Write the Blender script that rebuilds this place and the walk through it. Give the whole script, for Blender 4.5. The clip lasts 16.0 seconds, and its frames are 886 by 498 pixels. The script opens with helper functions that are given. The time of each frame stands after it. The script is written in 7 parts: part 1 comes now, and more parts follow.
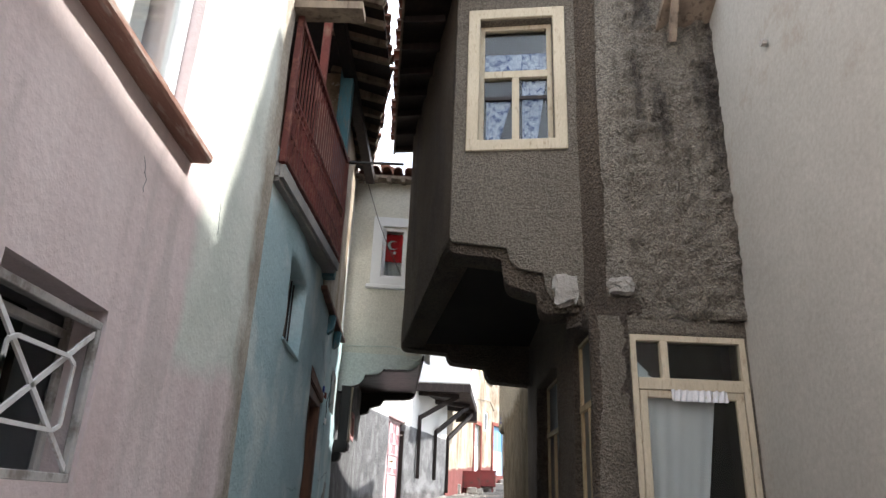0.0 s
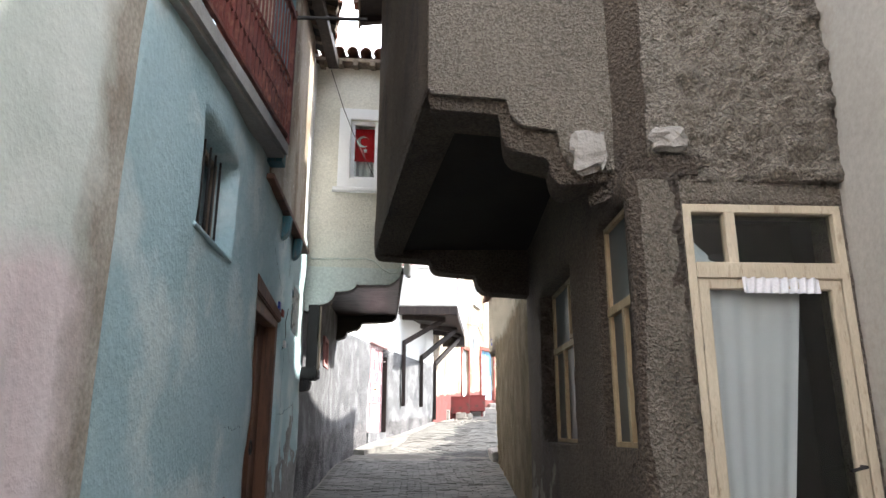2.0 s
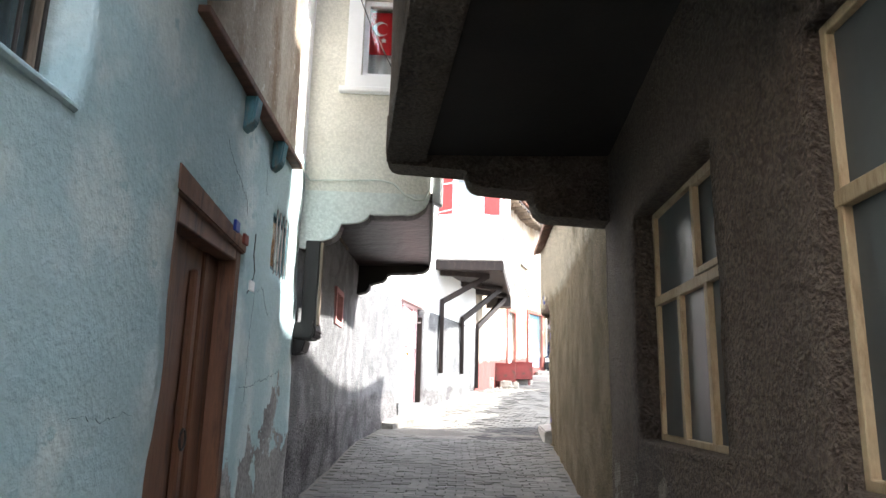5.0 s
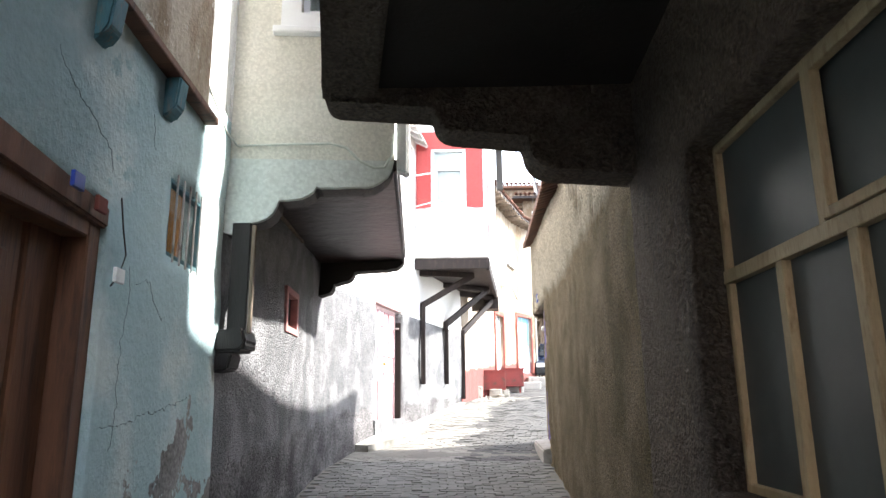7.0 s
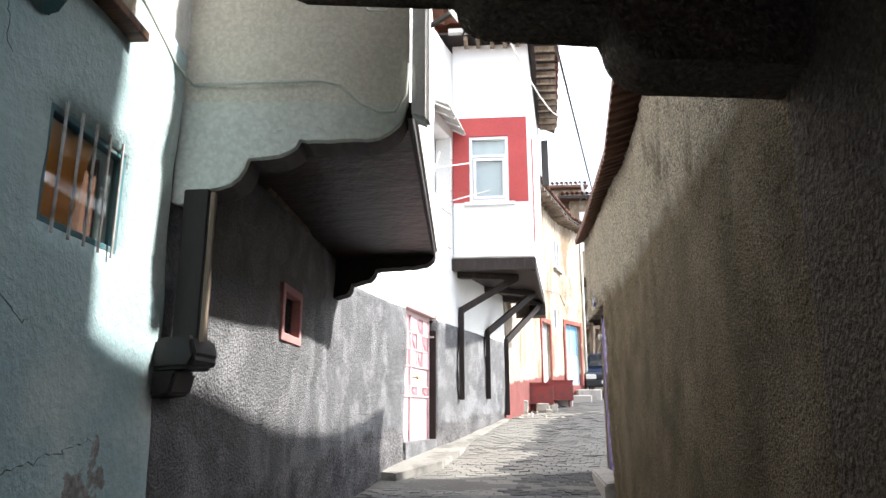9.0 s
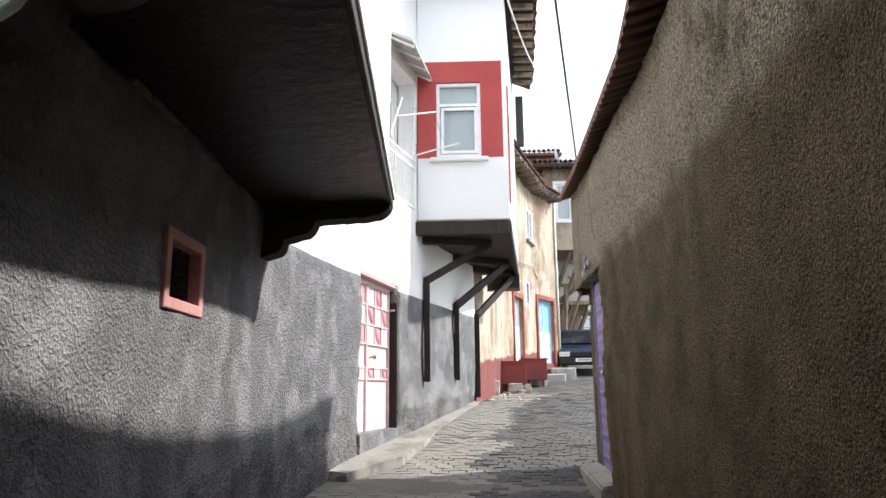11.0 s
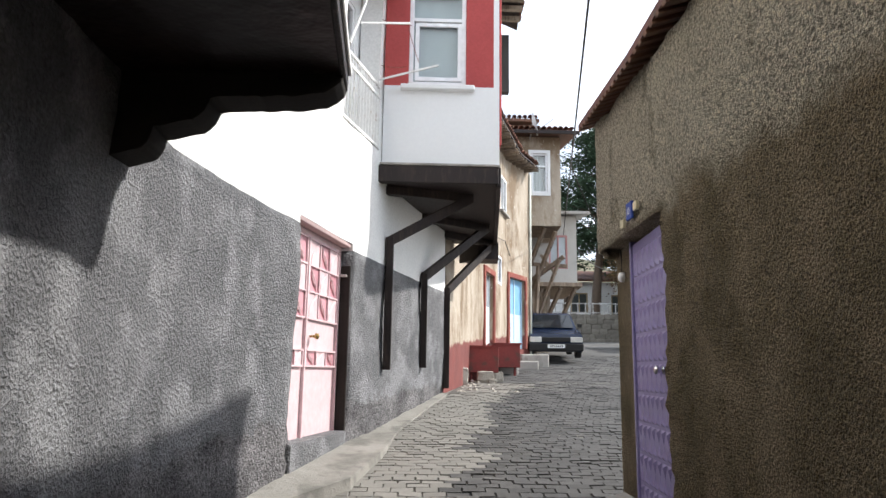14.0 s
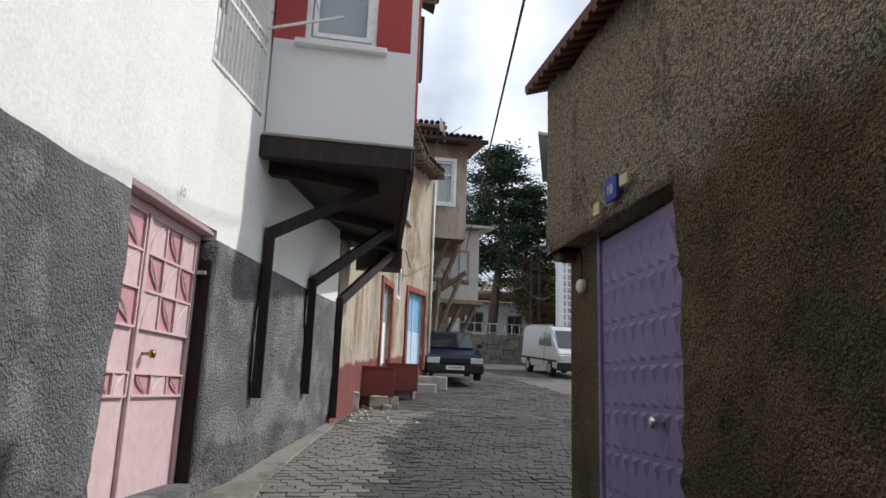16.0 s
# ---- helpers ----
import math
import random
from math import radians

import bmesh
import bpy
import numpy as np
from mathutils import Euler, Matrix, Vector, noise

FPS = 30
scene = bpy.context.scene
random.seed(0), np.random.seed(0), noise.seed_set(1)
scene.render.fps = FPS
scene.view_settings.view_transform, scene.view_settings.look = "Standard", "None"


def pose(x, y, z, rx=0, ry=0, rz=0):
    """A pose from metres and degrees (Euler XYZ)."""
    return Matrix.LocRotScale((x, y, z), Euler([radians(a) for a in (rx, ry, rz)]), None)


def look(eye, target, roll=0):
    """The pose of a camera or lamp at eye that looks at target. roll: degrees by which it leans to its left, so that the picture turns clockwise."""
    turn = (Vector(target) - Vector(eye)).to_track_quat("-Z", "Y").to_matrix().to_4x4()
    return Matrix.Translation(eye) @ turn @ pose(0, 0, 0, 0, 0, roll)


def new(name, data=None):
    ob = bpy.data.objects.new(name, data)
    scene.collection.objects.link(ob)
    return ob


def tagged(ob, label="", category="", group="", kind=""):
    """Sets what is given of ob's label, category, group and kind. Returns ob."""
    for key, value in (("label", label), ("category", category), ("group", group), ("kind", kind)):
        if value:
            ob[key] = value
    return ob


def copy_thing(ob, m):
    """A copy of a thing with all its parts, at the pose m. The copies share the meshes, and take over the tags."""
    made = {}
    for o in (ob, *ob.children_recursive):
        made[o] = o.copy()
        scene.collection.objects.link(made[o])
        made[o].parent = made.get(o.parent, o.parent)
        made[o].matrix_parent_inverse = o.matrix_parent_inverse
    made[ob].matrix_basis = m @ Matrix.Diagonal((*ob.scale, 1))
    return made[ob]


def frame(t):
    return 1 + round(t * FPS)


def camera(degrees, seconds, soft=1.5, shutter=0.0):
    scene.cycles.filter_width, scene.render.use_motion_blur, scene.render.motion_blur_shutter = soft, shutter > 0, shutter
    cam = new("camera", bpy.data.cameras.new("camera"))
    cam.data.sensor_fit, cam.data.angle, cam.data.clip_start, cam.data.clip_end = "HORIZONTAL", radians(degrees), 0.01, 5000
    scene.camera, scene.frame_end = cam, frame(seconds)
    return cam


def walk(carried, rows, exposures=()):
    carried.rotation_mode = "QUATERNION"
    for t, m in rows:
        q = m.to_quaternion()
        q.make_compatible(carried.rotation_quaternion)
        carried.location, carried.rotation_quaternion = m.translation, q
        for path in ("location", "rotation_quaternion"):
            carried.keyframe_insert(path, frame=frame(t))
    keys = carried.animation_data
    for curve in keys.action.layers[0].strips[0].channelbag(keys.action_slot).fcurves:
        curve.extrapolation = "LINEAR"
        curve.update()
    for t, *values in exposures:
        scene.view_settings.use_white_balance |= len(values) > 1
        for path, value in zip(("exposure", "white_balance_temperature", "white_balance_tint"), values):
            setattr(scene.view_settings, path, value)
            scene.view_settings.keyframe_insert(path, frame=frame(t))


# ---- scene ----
from mathutils.bvhtree import BVHTree
cam = camera(66.3, 16.0)
METRES, EYE, TILT, LEAN, TURN = 13.0, 1.5, 0.0, 0.0, 0.2
ROWS = [
    (0.0, 0.0, 0.0, 0.0, -0.82, 20.9, -2.14),
    (0.5, -0.0023, 0.0333, 0.0025, -2.17, 18.12, 0.33),
    (1.0, 0.001, 0.0643, 0.0019, -1.43, 17.35, -0.17),
    (1.5, 0.0036, 0.0958, 0.0048, -0.02, 15.63, -1.8),
    (2.0, 0.0034, 0.1269, 0.0069, -1.69, 15.09, -0.16),
    (2.5, 0.0074, 0.155, 0.0054, -0.66, 13.54, -0.13),
    (3.0, 0.0112, 0.1853, 0.0104, 2.19, 12.26, -1.7),
    (3.5, 0.0099, 0.2123, 0.0102, 2.15, 11.38, -1.72),
    (6.0, 0.0119, 0.3703, 0.0234, 1.82, 13.01, -1.13),
    (6.5, 0.0121, 0.3965, 0.0241, 1.35, 13.22, -1.35),
    (7.0, 0.0162, 0.4269, 0.0269, 1.07, 12.81, 0.58),
    (7.5, 0.0214, 0.4564, 0.0314, 3.39, 12.33, -2.11),
    (8.0, 0.0191, 0.4848, 0.0316, 3.3, 12.44, -2.12),
    (8.5, 0.0173, 0.5154, 0.037, 2.65, 12.67, 1.1),
    (9.0, 0.0179, 0.5451, 0.0392, 4.68, 13.55, 0.12),
    (9.5, 0.0165, 0.5736, 0.0382, 3.73, 12.49, -1.16),
    (10.0, 0.0142, 0.6073, 0.0422, 1.58, 12.52, 1.33),
    (12.5, 0.0133, 0.7612, 0.049, 1.31, 10.35, -1.91),
    (13.0, 0.0063, 0.7935, 0.0503, -1.87, 10.45, -0.77),
    (13.5, 0.0017, 0.8233, 0.052, -3.16, 10.84, -0.46),
    (14.0, -0.0034, 0.8602, 0.056, -1.96, 10.24, -0.86),
    (14.5, -0.0077, 0.8953, 0.0586, -6.82, 11.95, 0.73),
    (15.0, -0.0056, 0.9288, 0.0608, -8.12, 12.62, -0.68),
    (15.5, -0.0007, 0.9599, 0.0649, -7.81, 12.75, -2.34),
    (16.0, 0.0009, 0.9921, 0.0665, -11.21, 11.88, -1.95),
]
walk(cam, [(t, pose(0, 0, EYE, TILT, LEAN, TURN) @ pose(METRES * x, METRES * y, METRES * z, 90 + pitch, roll, yaw)) for t, x, y, z, yaw, pitch, roll in ROWS],
     [(0.0, 1.08), (1.5, 1.52), (3.5, 2.25), (6.0, 2.3), (7.5, 1.97), (9.0, 1.33), (10.0, 0.83), (12.5, 0.67), (14.5, 0.27), (15.3, -0.04), (16.0, -0.58)])

# ---------------------------------------------------------------- light
world = bpy.data.worlds.new("sky")
scene.world = world
world.use_nodes = True
wn = world.node_tree.nodes
wl = world.node_tree.links
sky = wn.new("ShaderNodeTexSky")
sky.sky_type = "NISHITA"
sky.sun_disc = False
SUN_EL, SUN_AZ = 41.0, 78.5   # degrees up, degrees clockwise from +y
sky.sun_elevation = radians(SUN_EL)
sky.sun_rotation = radians(SUN_AZ)
sky.air_density, sky.dust_density, sky.ozone_density = 1.0, 2.5, 1.0
# thin bright cloud over the blue
geo = wn.new("ShaderNodeTexCoord")
cn = wn.new("ShaderNodeTexNoise")
cn.inputs["Scale"].default_value = 2.6
cn.inputs["Detail"].default_value = 7.0
cr = wn.new("ShaderNodeValToRGB")
cr.color_ramp.elements[0].position, cr.color_ramp.elements[1].position = 0.40, 0.60
cr.color_ramp.elements[0].color = (0.3, 0.3, 0.3, 1)
cmix = wn.new("ShaderNodeMix")
cmix.data_type = "RGBA"
cmix.inputs["B"].default_value = (12.4, 13.4, 15.0, 1)
wl.new(geo.outputs["Generated"], cn.inputs["Vector"])
wl.new(cn.outputs["Fac"], cr.inputs["Fac"])
wl.new(cr.outputs["Color"], cmix.inputs["Factor"])
wl.new(sky.outputs["Color"], cmix.inputs["A"])
wl.new(cmix.outputs["Result"], wn["Background"].inputs["Color"])
wn["Background"].inputs["Strength"].default_value = 0.13
sun = new("sun", bpy.data.lights.new("sun", "SUN"))
sun.data.energy, sun.data.angle, sun.data.color = 4.4, radians(1.8), (1.0, 0.96, 0.91)
se, sa = radians(SUN_EL), radians(SUN_AZ)
sun.matrix_world = look((12 * math.sin(sa) * math.cos(se), 10 + 12 * math.cos(sa) * math.cos(se), 12 * math.sin(se)), (0, 10, 0))


# ---------------------------------------------------------------- materials
def material(name, col, col2=None, rough=0.9, metal=0.0, grain=60.0, gbump=0.3, big=1.2, spread=0.5, stain=None, stain_scale=1.6,
             stain_amt=0.5, spots=None, spec=0.35, vary=0.0, gdist=0.006, kind="noise", stretch=None, streak=None, speck=0.1, spot_scale=0.0, stain_rough=0.68):
    """A procedural surface: two tones at large and small scale, stains with their own shape, and fine relief."""
    m = bpy.data.materials.new(name)
    m.use_nodes = True
    n, l = m.node_tree.nodes, m.node_tree.links
    p = n["Principled BSDF"]
    p.inputs["Roughness"].default_value = rough
    p.inputs["Metallic"].default_value = metal
    p.inputs["Specular IOR Level"].default_value = spec
    tc = n.new("ShaderNodeTexCoord")
    src = tc.outputs["Object"]
    if stretch:
        mp = n.new("ShaderNodeMapping")
        mp.inputs["Scale"].default_value = stretch
        l.new(src, mp.inputs["Vector"])
        src = mp.outputs["Vector"]

    if streak:
        mp2 = n.new("ShaderNodeMapping")
        mp2.inputs["Scale"].default_value = streak
        l.new(src, mp2.inputs["Vector"])
        streak_src = mp2.outputs["Vector"]
    else:
        streak_src = src

    def tex(scale, detail=5.0, rgh=0.6, vec=None):
        t = n.new("ShaderNodeTexNoise")
        t.inputs["Scale"].default_value, t.inputs["Detail"].default_value, t.inputs["Roughness"].default_value = scale, detail, rgh
        l.new(vec or src, t.inputs["Vector"])
        return t

    def ramp(fac, a, b):
        r = n.new("ShaderNodeMapRange")
        r.inputs["From Min"].default_value, r.inputs["From Max"].default_value = a, b
        l.new(fac, r.inputs["Value"])
        return r.outputs["Result"]

    def blend(fac, a, b, mode="MIX"):
        x = n.new("ShaderNodeMix")
        x.data_type, x.blend_type = "RGBA", mode
        for sock, v in ((x.inputs["Factor"], fac), (x.inputs["A"], a), (x.inputs["B"], b)):
            if isinstance(v, (float, int)):
                sock.default_value = v
            elif isinstance(v, tuple):
                sock.default_value = (*v, 1)
            else:
                l.new(v, sock)
        return x.outputs["Result"]

    col2 = col2 or tuple(c * 0.75 for c in col)
    large = tex(big, rgh=min(0.6, stain_rough), vec=streak_src)
    c = blend(ramp(large.outputs["Fac"], 0.5 - 0.5 * spread * 0.6, 0.5 + 0.5 * spread * 0.6), col, col2)
    if stain:
        st = tex(stain_scale, 8.0, stain_rough, streak_src)
        c = blend(ramp(st.outputs["Fac"], 0.62 - 0.2 * stain_amt, 0.74 - 0.2 * stain_amt), c, stain)
    if spots:
        sp = tex(spot_scale or stain_scale * 7, 4.0, 0.7)
        c = blend(ramp(sp.outputs["Fac"], 0.62, 0.66), c, spots)
    fine = tex(grain, 3.0, 0.65)
    h, lo, hi = fine.outputs["Fac"], 0.28, 0.72
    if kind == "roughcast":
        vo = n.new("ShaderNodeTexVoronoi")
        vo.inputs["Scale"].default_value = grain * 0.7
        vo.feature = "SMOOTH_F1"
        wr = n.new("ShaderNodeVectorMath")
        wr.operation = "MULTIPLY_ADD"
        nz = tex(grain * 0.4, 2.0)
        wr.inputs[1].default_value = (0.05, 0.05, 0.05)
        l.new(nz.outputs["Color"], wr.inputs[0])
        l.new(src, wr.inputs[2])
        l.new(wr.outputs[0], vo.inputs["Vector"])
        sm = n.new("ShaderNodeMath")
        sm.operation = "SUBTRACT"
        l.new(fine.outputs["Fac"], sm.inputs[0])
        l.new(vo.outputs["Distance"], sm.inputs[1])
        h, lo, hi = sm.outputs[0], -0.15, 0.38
    # relief shading put into the colour: crests lighter, pits darker
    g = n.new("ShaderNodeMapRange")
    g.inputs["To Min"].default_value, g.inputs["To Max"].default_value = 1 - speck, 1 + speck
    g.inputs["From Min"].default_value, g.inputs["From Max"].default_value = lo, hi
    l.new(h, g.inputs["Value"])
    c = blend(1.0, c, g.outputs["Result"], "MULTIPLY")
    if vary:
        oi = n.new("ShaderNodeObjectInfo")
        gi = n.new("ShaderNodeNewGeometry")
        ad = n.new("ShaderNodeMath")
        ad.operation = "ADD"
        l.new(oi.outputs["Random"], ad.inputs[0])
        l.new(gi.outputs["Random Per Island"], ad.inputs[1])
        fr = n.new("ShaderNodeMath")
        fr.operation = "FRACT"
        l.new(ad.outputs[0], fr.inputs[0])
        v = n.new("ShaderNodeMapRange")
        v.inputs["To Min"].default_value, v.inputs["To Max"].default_value = 1 - vary, 1 + vary
        l.new(fr.outputs[0], v.inputs["Value"])
        c = blend(1.0, c, v.outputs["Result"], "MULTIPLY")
    l.new(c, p.inputs["Base Color"])
    if gbump:
        b = n.new("ShaderNodeBump")
        b.inputs["Strength"].default_value, b.inputs["Distance"].default_value = gbump, gdist
        ad2 = n.new("ShaderNodeMath")
        ad2.operation = "MULTIPLY_ADD"
        md = tex(grain * 0.15, 4.0)
        ad2.inputs[1].default_value = 0.5 if kind == "roughcast" else 1.2
        l.new(md.outputs["Fac"], ad2.inputs[0])
        l.new(h, ad2.inputs[2])
        l.new(ad2.outputs[0], b.inputs["Height"])
        l.new(b.outputs["Normal"], p.inputs["Normal"])
    return m


PINK = material("pink_plaster", (0.735, 0.635, 0.62), (0.66, 0.545, 0.535), grain=24, gbump=0.5, gdist=0.011, speck=0.05, stain=(0.60, 0.52, 0.505), stain_scale=1.7, stain_amt=0.5, streak=(2.2, 2.2, 0.4), stain_rough=0.6)
PALE = material("pale_plaster", (0.66, 0.67, 0.60), (0.52, 0.56, 0.50), grain=45, gbump=0.5, stain=(0.40, 0.43, 0.38), stain_scale=1.3)
BLUE = material("turquoise_limewash", (0.43, 0.56, 0.575), (0.315, 0.45, 0.475), grain=26, gbump=0.75, gdist=0.013, big=1.2, spread=0.9,
                stain=(0.53, 0.615, 0.60), stain_scale=1.4, stain_amt=0.6, spots=(0.36, 0.49, 0.505), spot_scale=5.5, speck=0.07, stain_rough=0.55)
BARE = material("bare_render", (0.36, 0.34, 0.31), (0.22, 0.21, 0.2), grain=30, gbump=0.9, gdist=0.012)
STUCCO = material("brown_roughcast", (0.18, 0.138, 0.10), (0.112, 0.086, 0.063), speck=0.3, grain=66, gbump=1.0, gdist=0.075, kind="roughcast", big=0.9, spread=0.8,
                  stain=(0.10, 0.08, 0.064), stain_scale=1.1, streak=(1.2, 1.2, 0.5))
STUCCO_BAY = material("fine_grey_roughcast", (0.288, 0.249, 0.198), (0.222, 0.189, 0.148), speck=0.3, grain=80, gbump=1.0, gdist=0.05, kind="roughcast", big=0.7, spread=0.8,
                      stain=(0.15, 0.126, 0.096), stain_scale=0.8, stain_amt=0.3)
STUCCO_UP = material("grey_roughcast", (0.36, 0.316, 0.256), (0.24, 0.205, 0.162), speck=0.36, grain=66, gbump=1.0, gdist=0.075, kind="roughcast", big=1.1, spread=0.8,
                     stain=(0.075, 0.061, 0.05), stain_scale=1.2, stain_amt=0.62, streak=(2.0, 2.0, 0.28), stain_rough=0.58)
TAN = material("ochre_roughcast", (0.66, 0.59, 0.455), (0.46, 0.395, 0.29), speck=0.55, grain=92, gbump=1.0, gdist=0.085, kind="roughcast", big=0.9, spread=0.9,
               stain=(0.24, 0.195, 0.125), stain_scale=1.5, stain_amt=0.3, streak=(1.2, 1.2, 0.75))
SMOOTH = material("smooth_grey_render", (0.44, 0.42, 0.375), (0.36, 0.345, 0.305), grain=25, gbump=0.35, gdist=0.009, big=0.8, spread=0.8, stain=(0.30, 0.255, 0.20), stain_scale=0.7, stain_amt=0.35)
WHITE = material("white_limewash", (0.84, 0.84, 0.82), (0.79, 0.795, 0.78), grain=35, gbump=0.35, big=1.5)
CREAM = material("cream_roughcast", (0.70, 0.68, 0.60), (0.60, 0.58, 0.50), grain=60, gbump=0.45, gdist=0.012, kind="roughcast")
WHITE_FLAT = material("white_paint_smooth", (0.78, 0.79, 0.79), (0.755, 0.768, 0.77), grain=20, gbump=0.03, big=0.8, speck=0.02)
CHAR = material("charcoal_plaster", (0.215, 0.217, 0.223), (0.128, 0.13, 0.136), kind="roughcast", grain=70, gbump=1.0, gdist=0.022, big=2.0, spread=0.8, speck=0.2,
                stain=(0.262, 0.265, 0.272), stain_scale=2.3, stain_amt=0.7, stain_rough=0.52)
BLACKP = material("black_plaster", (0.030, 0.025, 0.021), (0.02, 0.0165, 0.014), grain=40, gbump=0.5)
RED = material("red_paint", (0.42, 0.075, 0.07), (0.36, 0.06, 0.06), grain=35, gbump=0.3, rough=0.8)
REDWORN = material("red_brown_paint_worn", (0.27, 0.075, 0.055), (0.20, 0.06, 0.048), grain=30, gbump=0.5, rough=0.85, stain=(0.34, 0.2, 0.14), stain_scale=2.2, stain_amt=0.3)
BEIGE = material("beige_plaster", (0.45, 0.39, 0.315), (0.32, 0.265, 0.20), grain=35, gbump=0.8, gdist=0.012, speck=0.2, stain=(0.22, 0.16, 0.105), stain_scale=1.1, stain_amt=0.75, streak=(1.3, 1.3, 0.5), spots=(0.52, 0.48, 0.41))
DARKWOOD = material("dark_brown_timber", (0.024, 0.0155, 0.014), (0.015, 0.010, 0.0092), grain=18, gbump=0.5, rough=0.6, stretch=(6, 6, 1), stain=(0.045, 0.03, 0.024), stain_scale=3)
SOFFIT = material("glossy_brown_black_sheet", (0.021, 0.0105, 0.0098), (0.011, 0.006, 0.0058), grain=5, gbump=0.5, gdist=0.03, rough=0.4, spec=0.16, stain=(0.032, 0.016, 0.0145), stain_scale=1.6)
DOORWOOD = material("brown_door_wood", (0.175, 0.08, 0.042), (0.105, 0.048, 0.028), grain=16, gbump=0.35, rough=0.55, stretch=(7, 7, 0.7), stain=(0.06, 0.03, 0.02), stain_scale=1.5)
OLDWOOD = material("weathered_grey_wood", (0.27, 0.215, 0.16), (0.17, 0.13, 0.10), grain=20, gbump=0.7, stretch=(6, 6, 1), stain=(0.10, 0.075, 0.055), stain_scale=2.5, vary=0.3)
FRAMEWOOD = material("peeling_cream_frame", (0.54, 0.47, 0.345), (0.46, 0.39, 0.28), grain=22, gbump=0.6, rough=0.7, stretch=(5, 5, 1.2), stain=(0.33, 0.255, 0.175), stain_scale=6, stain_amt=0.3)
OCHREFRAME = material("ochre_frame", (0.42, 0.33, 0.20), (0.34, 0.26, 0.15), grain=22, gbump=0.4, rough=0.6, stretch=(5, 5, 1.2), stain=(0.28, 0.20, 0.11), stain_scale=5)
PVC = material("white_upvc", (0.80, 0.81, 0.82), (0.77, 0.78, 0.80), rough=0.35, grain=10, gbump=0.0, spec=0.5)
PINKMETAL = material("pale_pink_door_metal", (0.70, 0.53, 0.545), (0.66, 0.48, 0.50), rough=0.4, grain=12, gbump=0.08, spec=0.5)
PINKDEEP = material("pink_frosted_glass", (0.66, 0.36, 0.40), (0.56, 0.27, 0.31), rough=0.3, grain=12, gbump=0.1, spec=0.5)
PURPLE = material("lilac_pressed_metal", (0.235, 0.20, 0.39), (0.20, 0.165, 0.34), rough=0.42, grain=14, gbump=0.1, spec=0.5, stain=(0.29, 0.255, 0.43), stain_scale=1.2)
IRON_RED = material("rusty_red_iron", (0.155, 0.036, 0.027), (0.085, 0.027, 0.022), rough=0.65, grain=60, gbump=0.4, stain=(0.22, 0.085, 0.055), stain_scale=9)
IRON = material("dark_iron", (0.05, 0.045, 0.042), (0.03, 0.028, 0.026), rough=0.55, metal=0.4, grain=50, gbump=0.3)
GREYMETAL = material("grey_painted_metal", (0.46, 0.45, 0.43), (0.38, 0.37, 0.35), rough=0.5, grain=40, gbump=0.2, stain=(0.2, 0.18, 0.16), stain_scale=6)
WHITEMETAL = material("white_painted_iron", (0.78, 0.78, 0.77), (0.70, 0.70, 0.68), rough=0.5, grain=30, gbump=0.15, stain=(0.5, 0.42, 0.36), stain_scale=9, stain_amt=0.2)
TILE = material("clay_roof_tile", (0.22, 0.095, 0.06), (0.145, 0.065, 0.048), grain=30, gbump=0.6, vary=0.35, stain=(0.10, 0.075, 0.06), stain_scale=3)
CONC = material("worn_concrete", (0.40, 0.385, 0.355), (0.32, 0.305, 0.28), grain=35, gbump=0.6, gdist=0.01, stain=(0.22, 0.21, 0.19), stain_scale=1.8)
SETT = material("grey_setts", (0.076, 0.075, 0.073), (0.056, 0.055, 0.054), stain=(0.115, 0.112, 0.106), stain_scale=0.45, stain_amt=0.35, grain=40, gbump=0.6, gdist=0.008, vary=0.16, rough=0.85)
# Lighter copy of the grey setts: brighter light on the near lane put into colour.
SETT_NEAR = material("brightened_grey_setts", (0.165, 0.16, 0.152), (0.115, 0.112, 0.107), stain=(0.20, 0.192, 0.178), stain_scale=0.6, stain_amt=0.4, grain=40, gbump=0.6, gdist=0.008, vary=0.18, rough=0.88)
DIRT = material("road_grit", (0.17, 0.16, 0.14), (0.125, 0.115, 0.105), grain=60, gbump=0.8, gdist=0.01)
ASPH = material("worn_asphalt", (0.10, 0.098, 0.095), (0.075, 0.073, 0.07), grain=70, gbump=0.6, stain=(0.2, 0.19, 0.17), stain_scale=0.6)
STONE = material("rubble_stone", (0.20, 0.18, 0.15), (0.13, 0.12, 0.10), grain=20, gbump=0.9, gdist=0.02, vary=0.2)
GRIME = material("dirt_filled_fissure", (0.20, 0.245, 0.25), (0.12, 0.145, 0.148), grain=30, gbump=0.6)
# near-black colour stands in for rooms that get no light
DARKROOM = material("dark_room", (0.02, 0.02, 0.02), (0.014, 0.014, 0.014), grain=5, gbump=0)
CLOTH = material("white_curtain_cloth", (0.74, 0.74, 0.74), (0.68, 0.68, 0.69), grain=90, gbump=0.2, rough=0.95)
FLAGRED = material("flag_red", (0.62, 0.02, 0.03), (0.58, 0.018, 0.026), grain=60, gbump=0.1)
FLAGWHITE = material("flag_white", (0.82, 0.82, 0.82), (0.8, 0.8, 0.8), grain=60, gbump=0.1)
ORANGE = material("orange_curtain", (0.78, 0.32, 0.07), (0.64, 0.23, 0.045), grain=40, gbump=0.2)
BLUEPAINT = material("sky_blue_door", (0.20, 0.42, 0.62), (0.17, 0.36, 0.54), grain=20, gbump=0.2, rough=0.6)
